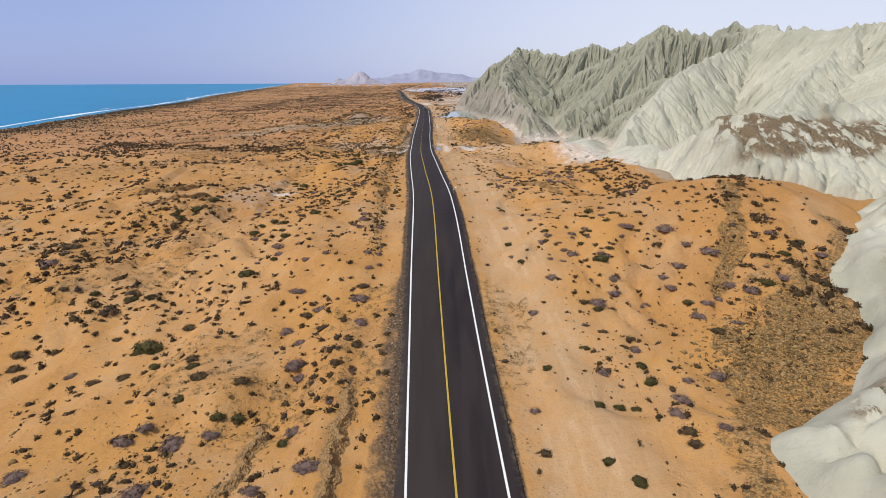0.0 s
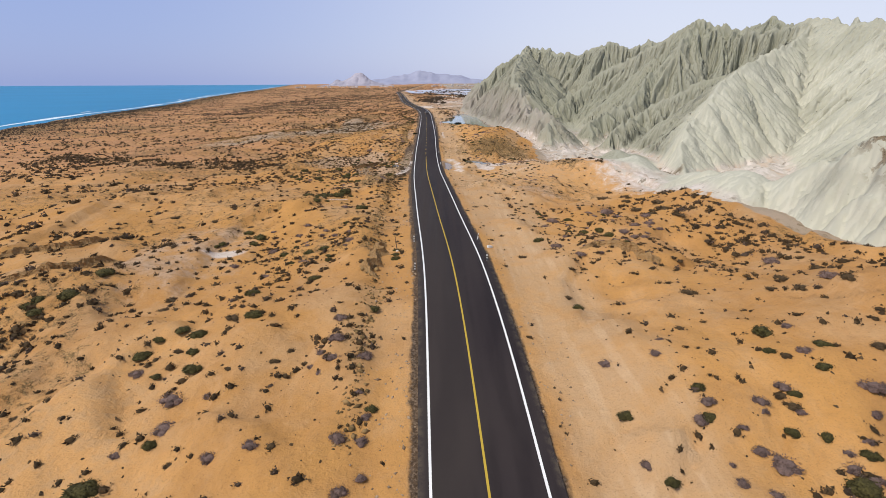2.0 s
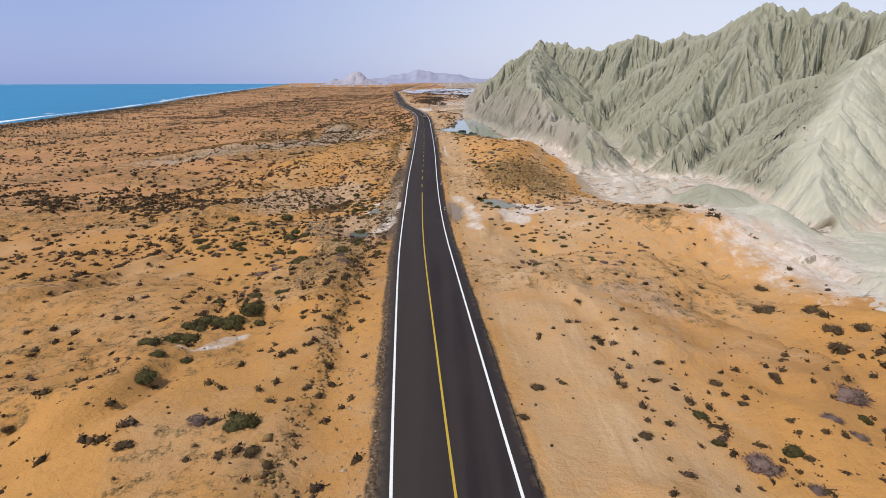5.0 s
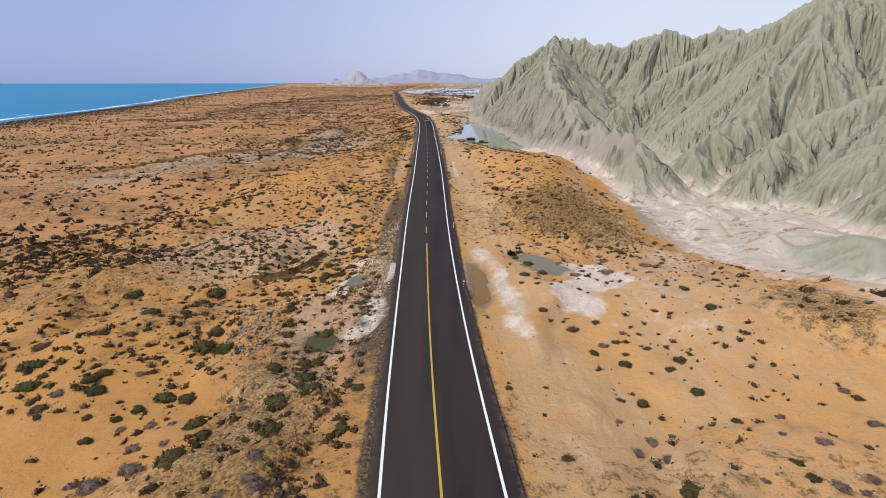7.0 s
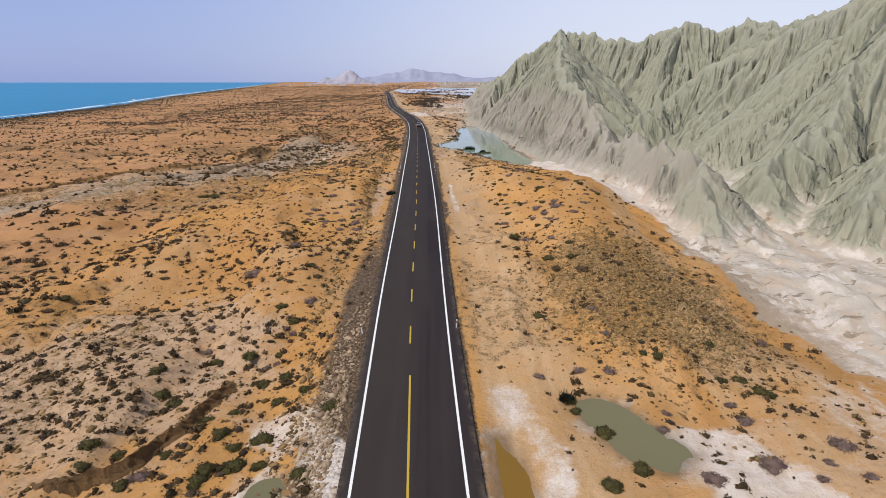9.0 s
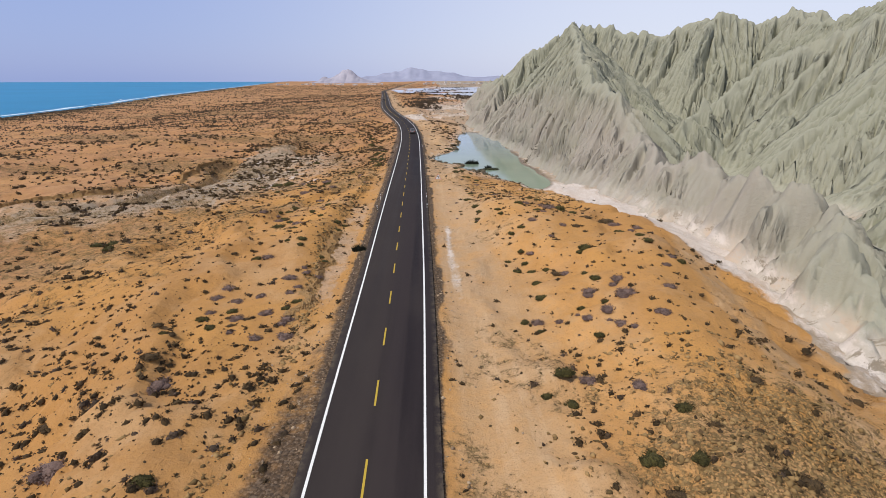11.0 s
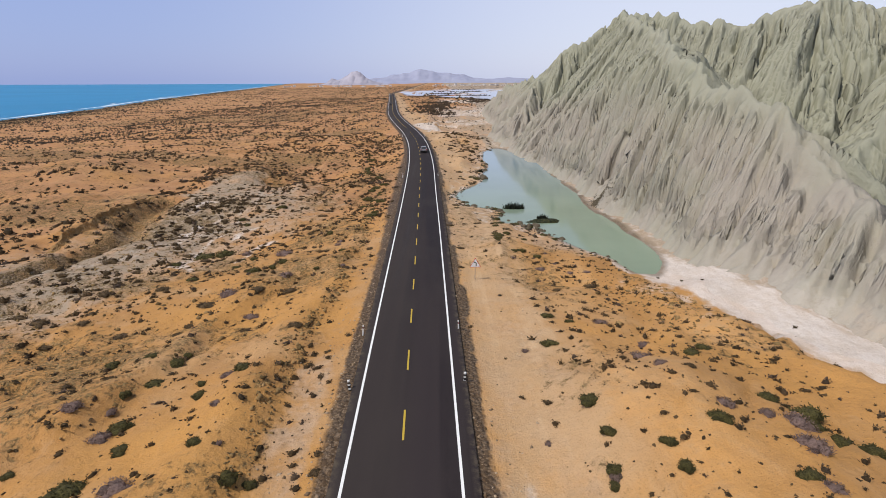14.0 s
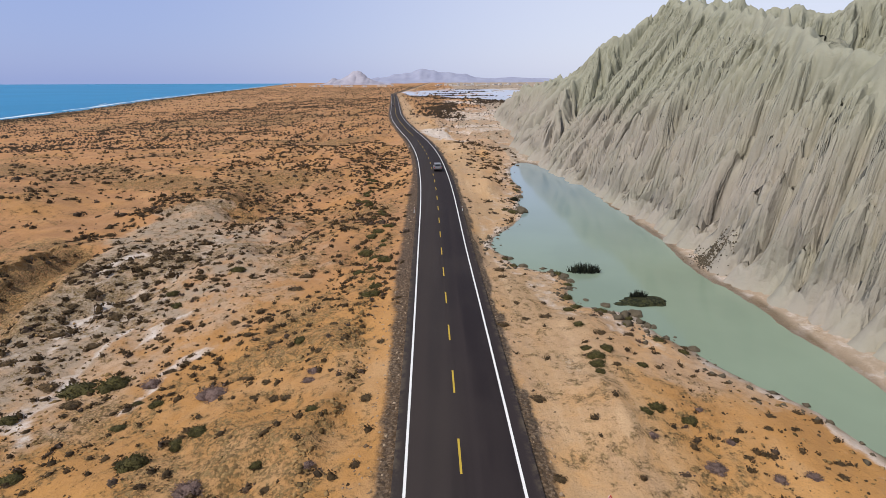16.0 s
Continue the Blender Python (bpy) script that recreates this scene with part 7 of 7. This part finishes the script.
# ---------------------------------------------------------------- broken soil banks
n = Nodes("crumbling_soil", 0.95)
d_, k_ = n.pebbles(6.0)
c = n.mix(n.noise(1.5, 6, 0.7), (0.32, 0.178, 0.064), (0.50, 0.285, 0.105))
c = n.mix(n.math("MULTIPLY", k_, 0.5), c, (0.44, 0.30, 0.16))
M_SOIL = n.done(c, None, n.bump(n.math("ADD", n.noise(3, 6, 0.7), d_), 1.0, 0.25))


# Darker brown soil: shade of the first bank's face is put into its colour.
n = Nodes("shaded_soil", 0.95)
M_SOIL_SHADED = n.done(n.mix(n.noise(1.5, 6, 0.7), (0.10, 0.057, 0.024), (0.25, 0.14, 0.058)), None, n.bump(n.noise(3, 6, 0.7), 1.0, 0.3))


def soil_bank(line, height, seed, material):
    """A crumbling step in the soil along a line; its face looks to the right of the line's way."""
    pts = [Vector((px, py, 0)) for px, py in line]
    r = np.random.default_rng(seed)
    co, quads = [], []
    run = 0.0
    for a, b in zip(pts, pts[1:]):
        ln = (b - a).length
        way = (b - a) / ln
        side = Vector((way.y, -way.x, 0))
        k = max(2, int(ln / 0.22))
        for i in range(k):
            p = a + way * (ln * i / k)
            s_ = run + ln * i / k
            p = p + side * 0.7 * float(fbm(np.array([s_ / 2.2]), np.array([seed]), 3, 800)[0])
            t_ = s_ / max(1e-6, sum((q - o).length for o, q in zip(pts, pts[1:])))
            h = height * min(1, 6 * t_, 6 * (1 - t_)) * (0.75 + 0.4 * float(vnoise(np.array([s_ / 1.7]), np.array([seed * 1.0]), 801)[0]))
            g = float(surface(p.x, p.y))
            for across, up in ((-0.9, 0.0), (-0.4, 0.6), (-0.05, 0.9), (0.10, 0.62), (0.22, 0.3), (0.75, -0.1)):
                q = p + side * (across + r.normal(0, 0.07))
                low = float(surface(q.x, q.y))
                co.append((q.x, q.y, (low if across in (-0.9, 0.75) else g) + up * h + (r.normal(0, 0.05) if 0 < up < 1.1 else -0.05)))
        run += ln
    n_ = len(co) // 6
    for i in range(n_ - 1):
        for j in range(5):
            quads.append((6 * i + j, 6 * i + j + 1, 6 * i + 7 + j, 6 * i + 6 + j))
    me = array_mesh("soil_bank", np.array(co), np.array(quads), material)
    return tagged(new("soil_bank", me), "crumbling ochre soil bank broken by run-off", "bank", kind="structure")


BANKS = (((-27.5, 179), (-23.8, 181), (-22.3, 183.5), (-21.2, 187.5), (-20.2, 191.5)), ((-9.6, 84), (-9.9, 88), (-9.3, 92), (-10.2, 97)), ((-15.2, 229), (-15.0, 238), (-15.2, 248), (-15.6, 258)),
         ((-7.3, 22), (-7.4, 27), (-7.2, 32), (-7.6, 38)), ((-50, 86), (-46, 89), (-43, 91), (-42, 95)), ((-14, 26), (-13, 30), (-12.6, 34)), ((13.5, 91), (17.5, 91.5), (20, 90), (22, 88)),
         ((-104, 263), (-94, 272), (-82, 287), (-72, 293), (-65, 304)), ((-63, 310), (-63.5, 328), (-64.5, 343)), ((-57, 94), (-53, 97), (-50, 99), (-49, 104)))
for i, line in enumerate(BANKS):
    soil_bank(line, (0.95, 0.8, 0.45, 0.6, 1.1, 0.5, 0.7, 1.1, 1.2, 0.9)[i], 3 + i, M_SOIL_SHADED if i == 0 else M_SOIL)

# ---------------------------------------------------------------- roadside things
M_POST = worn("white_post_paint", (0.78, 0.77, 0.73), 0.55, 4, 0.2)
M_BLACK = worn("black_paint", (0.02, 0.02, 0.02), 0.5, 4, 0.2)
M_RUST = worn("rusty_steel", (0.13, 0.085, 0.06), 0.7, 6, 0.3, 0.4)
M_STEEL = worn("galvanised_steel", (0.45, 0.45, 0.44), 0.45, 6, 0.15, 0.8)
M_RED = worn("red_reflector", (0.55, 0.03, 0.02), 0.3, 5, 0.05)
M_SIGN = worn("sign_white", (0.85, 0.84, 0.82), 0.4, 3, 0.06)


def white_post():
    ob = thing("marker_post", "white plastic road marker post with black band and reflector", "post", group="roadside marker posts")
    part("shaft", box(bmesh.new(), 0, 0, 0.46, 0.13, 0.10, 1.0, 0.015, 0.85), M_POST, ob)
    part("band", box(bmesh.new(), 0, 0, 0.78, 0.132, 0.104, 0.12, 0.004, 0.98), M_BLACK, ob, "black painted band")
    part("reflector", box(bmesh.new(), 0, -0.055, 0.78, 0.05, 0.02, 0.09), M_RED, ob, "small red reflector")
    part("cap", box(bmesh.new(), 0, 0, 0.98, 0.118, 0.09, 0.06, 0.01, 0.8), M_POST, ob)
    return ob


def striped_post():
    ob = thing("striped_post", "short black and white striped culvert post", "post", group="culvert posts")
    part("shaft", box(bmesh.new(), 0, 0, 0.4, 0.16, 0.14, 0.9, 0.015), M_BLACK, ob, "black shaft")
    for zz in (0.22, 0.52, 0.8):
        part("band", box(bmesh.new(), 0, 0, zz, 0.166, 0.146, 0.12, 0.004), M_POST, ob, "white painted band")
    return ob


def at_verge(y, off, turn=0.0, lean=0.0, sink=0.05):
    gx = float(road_x(y)) + off
    return pose(gx, y, float(surface(np.array([gx]), np.array([y]))[0]) - sink, 0, lean, turn)


post_a, post_b = white_post(), striped_post()
white = ((96.5, 3.85), (195.0, -4.25), (195.6, 3.9), (276.8, -4.1), (277.6, 4.0), (356, -4.2), (356.6, 4.0), (437, -4.3), (437.5, 4.2))
striped = ((96.0, -4.0), (86.0, -4.15), (88.4, 3.8), (172.7, -4.15), (173.0, 3.75), (268.6, -4.0), (269.5, 3.95))
for i, (py, off) in enumerate(white):
    m = at_verge(py, off, 0, (9, -7, 3, 5, -2, 4, -4, 3, 2)[i])
    if i == 0:
        post_a.matrix_world = m
    else:
        copy_thing(post_a, m)
for i, (py, off) in enumerate(striped):
    m = at_verge(py, off, 0, (-3, 4, 2, -4, 3, -5, 2)[i])
    if i == 0:
        post_b.matrix_world = m
    else:
        copy_thing(post_b, m)

pole = thing("iron_pole", "thin leaning rusty iron pole standing in a shrub", "pole", at=at_verge(93.2, -6.1, 0, -6))
part("shaft", tube(bmesh.new(), (0, 0, 0), 0.045, 0.035, 2.3), M_RUST, pole)
part("footing", box(bmesh.new(), 0, 0, 0.08, 0.3, 0.3, 0.22, 0.04), M_POST, pole, "rough concrete footing")

stake = thing("wooden_stake", "short dark wooden stake standing on the plain", "stake", at=pose(-65, 156.5, float(surface(-65.0, 156.5)) - 0.15, 0, 4, 10))
part("shaft", tube(bmesh.new(), (0, 0, 0), 0.09, 0.07, 1.7, segs=8), M_RUST, stake)
part("cross_piece", box(bmesh.new(), 0, -0.08, 1.35, 0.5, 0.06, 0.12, 0.015), M_RUST, stake)

slab = thing("concrete_block", "broken pale concrete block lying on the verge", "block", at=at_verge(94.0, 5.0, 30, 12))
part("body", box(bmesh.new(), 0, 0, 0.12, 0.7, 0.4, 0.28, 0.04, 0.9), M_POST, slab)


def prism(bm, pts, y0, y1):
    a = [bm.verts.new((px, y0, pz)) for px, pz in pts]
    b = [bm.verts.new((px, y1, pz)) for px, pz in pts]
    bm.faces.new(a), bm.faces.new(b[::-1])
    for i in range(len(pts)):
        j = (i + 1) % len(pts)
        bm.faces.new((a[j], a[i], b[i], b[j]))
    return bm


sign = thing("warning_sign", "triangular white curve warning sign on a steel post", "road sign", at=at_verge(290.6, 6.55, 2, 0, 0.1))
part("post", tube(bmesh.new(), (0, 0, 0), 0.04, 0.04, 2.5), M_STEEL, sign)
plate = part("plate", prism(bmesh.new(), ((-0.62, 1.55), (0.62, 1.55), (0, 2.65)), -0.075, -0.05), M_SIGN, sign, "white triangular plate")
bm = bmesh.new()
for pts in (((-0.62, 1.55), (0.62, 1.55), (0.54, 1.60), (-0.54, 1.60)), ((0.62, 1.55), (0, 2.65), (0, 2.54), (0.54, 1.60)), ((-0.62, 1.55), (-0.54, 1.60), (0, 2.54), (0, 2.65))):
    prism(bm, pts, -0.083, -0.079)
part("border", bm, M_RED, plate, "thin red border")
bm = bmesh.new()
for pts in (((0.05, 1.68), (0.15, 1.68), (0.15, 2.0), (0.05, 2.0)), ((0.15, 2.0), (0.08, 2.12), (-0.06, 2.17), (-0.06, 2.07), (0.02, 2.03), (0.05, 2.0)), ((-0.06, 2.22), (-0.06, 2.02), (-0.2, 2.12))):
    prism(bm, pts, -0.083, -0.079)
part("arrow", bm, M_BLACK, plate, "black bent arrow")

# ---------------------------------------------------------------- cars
M_TYRE = worn("tyre_rubber", (0.018, 0.018, 0.018), 0.85, 6, 0.25)
M_RIM = worn("alloy", (0.5, 0.5, 0.5), 0.35, 8, 0.1, 0.9)
M_TRIM = worn("black_plastic", (0.025, 0.025, 0.027), 0.6, 5, 0.2)
M_LAMP = worn("lamp_glass", (0.75, 0.74, 0.7), 0.2, 3, 0.05)
M_PLATE = worn("plate_white", (0.7, 0.7, 0.68), 0.5, 3, 0.05)


def car(label, paint, at):
    """A boxy off-roader, nose towards +y."""
    ob = thing("car", label, "car", at=at)
    bm = bmesh.new()
    prof = ((-2.3, 0.45), (-2.32, 0.98), (-2.25, 1.06), (1.05, 1.08), (2.1, 0.98), (2.3, 0.82), (2.32, 0.45), (1.9, 0.36), (-1.9, 0.36))
    L = [bm.verts.new((-0.92, py, pz)) for py, pz in prof]
    R = [bm.verts.new((0.92, py, pz)) for py, pz in prof]
    bm.faces.new(L), bm.faces.new(R[::-1])
    for i in range(len(prof)):
        j = (i + 1) % len(prof)
        bm.faces.new((L[j], L[i], R[i], R[j]))
    bmesh.ops.recalc_face_normals(bm, faces=bm.faces)
    bmesh.ops.bevel(bm, geom=list(bm.edges), offset=0.05, segments=2, affect="EDGES")
    part("body", bm, paint, ob)
    bm = bmesh.new()
    low, top = ((-2.2, 0.86), (0.95, 0.86)), ((-2.0, 0.72), (0.25, 0.72))
    vs = [bm.verts.new(c) for c in ((-0.86, -2.2, 1.05), (0.86, -2.2, 1.05), (0.86, 0.95, 1.05), (-0.86, 0.95, 1.05), (-0.7, -2.02, 1.74), (0.7, -2.02, 1.74), (0.7, 0.22, 1.74), (-0.7, 0.22, 1.74))]
    for q in ((0, 1, 5, 4), (1, 2, 6, 5), (2, 3, 7, 6), (3, 0, 4, 7), (4, 5, 6, 7), (3, 2, 1, 0)):
        bm.faces.new([vs[k] for k in q])
    bmesh.ops.bevel(bm, geom=list(bm.edges), offset=0.05, segments=2, affect="EDGES")
    part("cabin", bm, paint, ob)

    def pane(name, a, b, c, d):
        bm = bmesh.new()
        q = [bm.verts.new(p) for p in (a, b, c, d)]
        f = bm.faces.new(q)
        made = bmesh.ops.extrude_face_region(bm, geom=[f])["geom"]
        nrm = (Vector(b) - Vector(a)).cross(Vector(d) - Vector(a)).normalized()
        for v in made:
            if isinstance(v, bmesh.types.BMVert):
                v.co += nrm * 0.012
        bmesh.ops.recalc_face_normals(bm, faces=bm.faces)
        part(name, bm, M_DARK_GLASS, ob, "dark tinted pane")

    pane("rear_window", (-0.66, -2.16, 1.22), (0.66, -2.16, 1.22), (0.58, -2.05, 1.64), (-0.58, -2.05, 1.64))
    pane("windscreen", (0.74, 0.86, 1.14), (-0.74, 0.86, 1.14), (-0.62, 0.31, 1.66), (0.62, 0.31, 1.66))
    for s in (-1, 1):
        for ya, yb, yc, yd in ((-2.0, -1.05, -1.05, -1.88), (-0.98, -0.1, -0.1, -0.98), (-0.02, 0.72, 0.18, -0.02)):
            q = [(s * 0.853, ya, 1.14), (s * 0.853, yb, 1.14), (s * 0.735, yc, 1.64), (s * 0.735, yd, 1.64)]
            pane("side_window", *(q if s > 0 else q[::-1]))
        bm = bmesh.new()
        box(bm, s * 0.62, -0.9, 1.80, 0.05, 1.9, 0.05, 0.012)
        for yy in (-1.7, -0.1):
            box(bm, s * 0.62, yy, 1.76, 0.05, 0.08, 0.07)
        part("roof_rail", bm, M_STEEL, ob)
        part("tail_light", box(bmesh.new(), s * 0.78, -2.33, 0.94, 0.22, 0.06, 0.26, 0.015), M_RED, ob, "red tail light")
        part("headlight", box(bmesh.new(), s * 0.7, 2.29, 0.78, 0.34, 0.08, 0.16, 0.015), M_LAMP, ob, "clear headlight")
        part("mirror", box(bmesh.new(), s * 1.0, 0.62, 1.18, 0.2, 0.1, 0.15, 0.02), M_TRIM, ob)
        for yy in (-1.42, 1.42):
            hub = thing("wheel", "", "")
            hub.parent = ob
            hub.matrix_local = pose(s * 0.80, yy, 0.36)
            bm = tube(bmesh.new(), (-0.12, 0, 0), 0.36, 0.36, 0.24, "X", 24)
            bmesh.ops.bevel(bm, geom=[e for e in bm.edges if e.calc_face_angle(0) > 1], offset=0.04, segments=2, affect="EDGES")
            part("tyre", bm, M_TYRE, hub)
            part("rim", tube(bmesh.new(), (0.10 if s > 0 else -0.14, 0, 0), 0.22, 0.22, 0.04, "X", 16), M_RIM, hub)
    part("rear_bumper", box(bmesh.new(), 0, -2.36, 0.55, 1.84, 0.14, 0.24, 0.03), M_TRIM, ob, "black plastic bumper")
    part("front_bumper", box(bmesh.new(), 0, 2.34, 0.52, 1.84, 0.14, 0.24, 0.03), M_TRIM, ob, "black plastic bumper")
    part("number_plate", box(bmesh.new(), 0, -2.345, 0.84, 0.46, 0.02, 0.13), M_PLATE, ob)
    part("exhaust", tube(bmesh.new(), (0.55, -2.45, 0.36), 0.035, 0.035, 0.3, "Y"), M_STEEL, ob)
    return ob


def on_road(y, off):
    yaw = math.degrees(math.atan2(float(road_x(y + 1) - road_x(y - 1)), 2.0))
    return pose(float(road_x(y)) + off, y, float(road_z(y)) + 0.04, 0, 0, -yaw)


M_SILVER = worn("dusty_silver_paint", (0.33, 0.33, 0.34), 0.35, 1.5, 0.25, 0.5)
M_NAVY = worn("dusty_dark_paint", (0.035, 0.035, 0.045), 0.35, 1.5, 0.25)
car("dusty silver off-road car with dark windows on the asphalt", M_SILVER, on_road(395.0, 1.15))
car("small dark car far along the road", M_NAVY, on_road(690.0, -1.5))
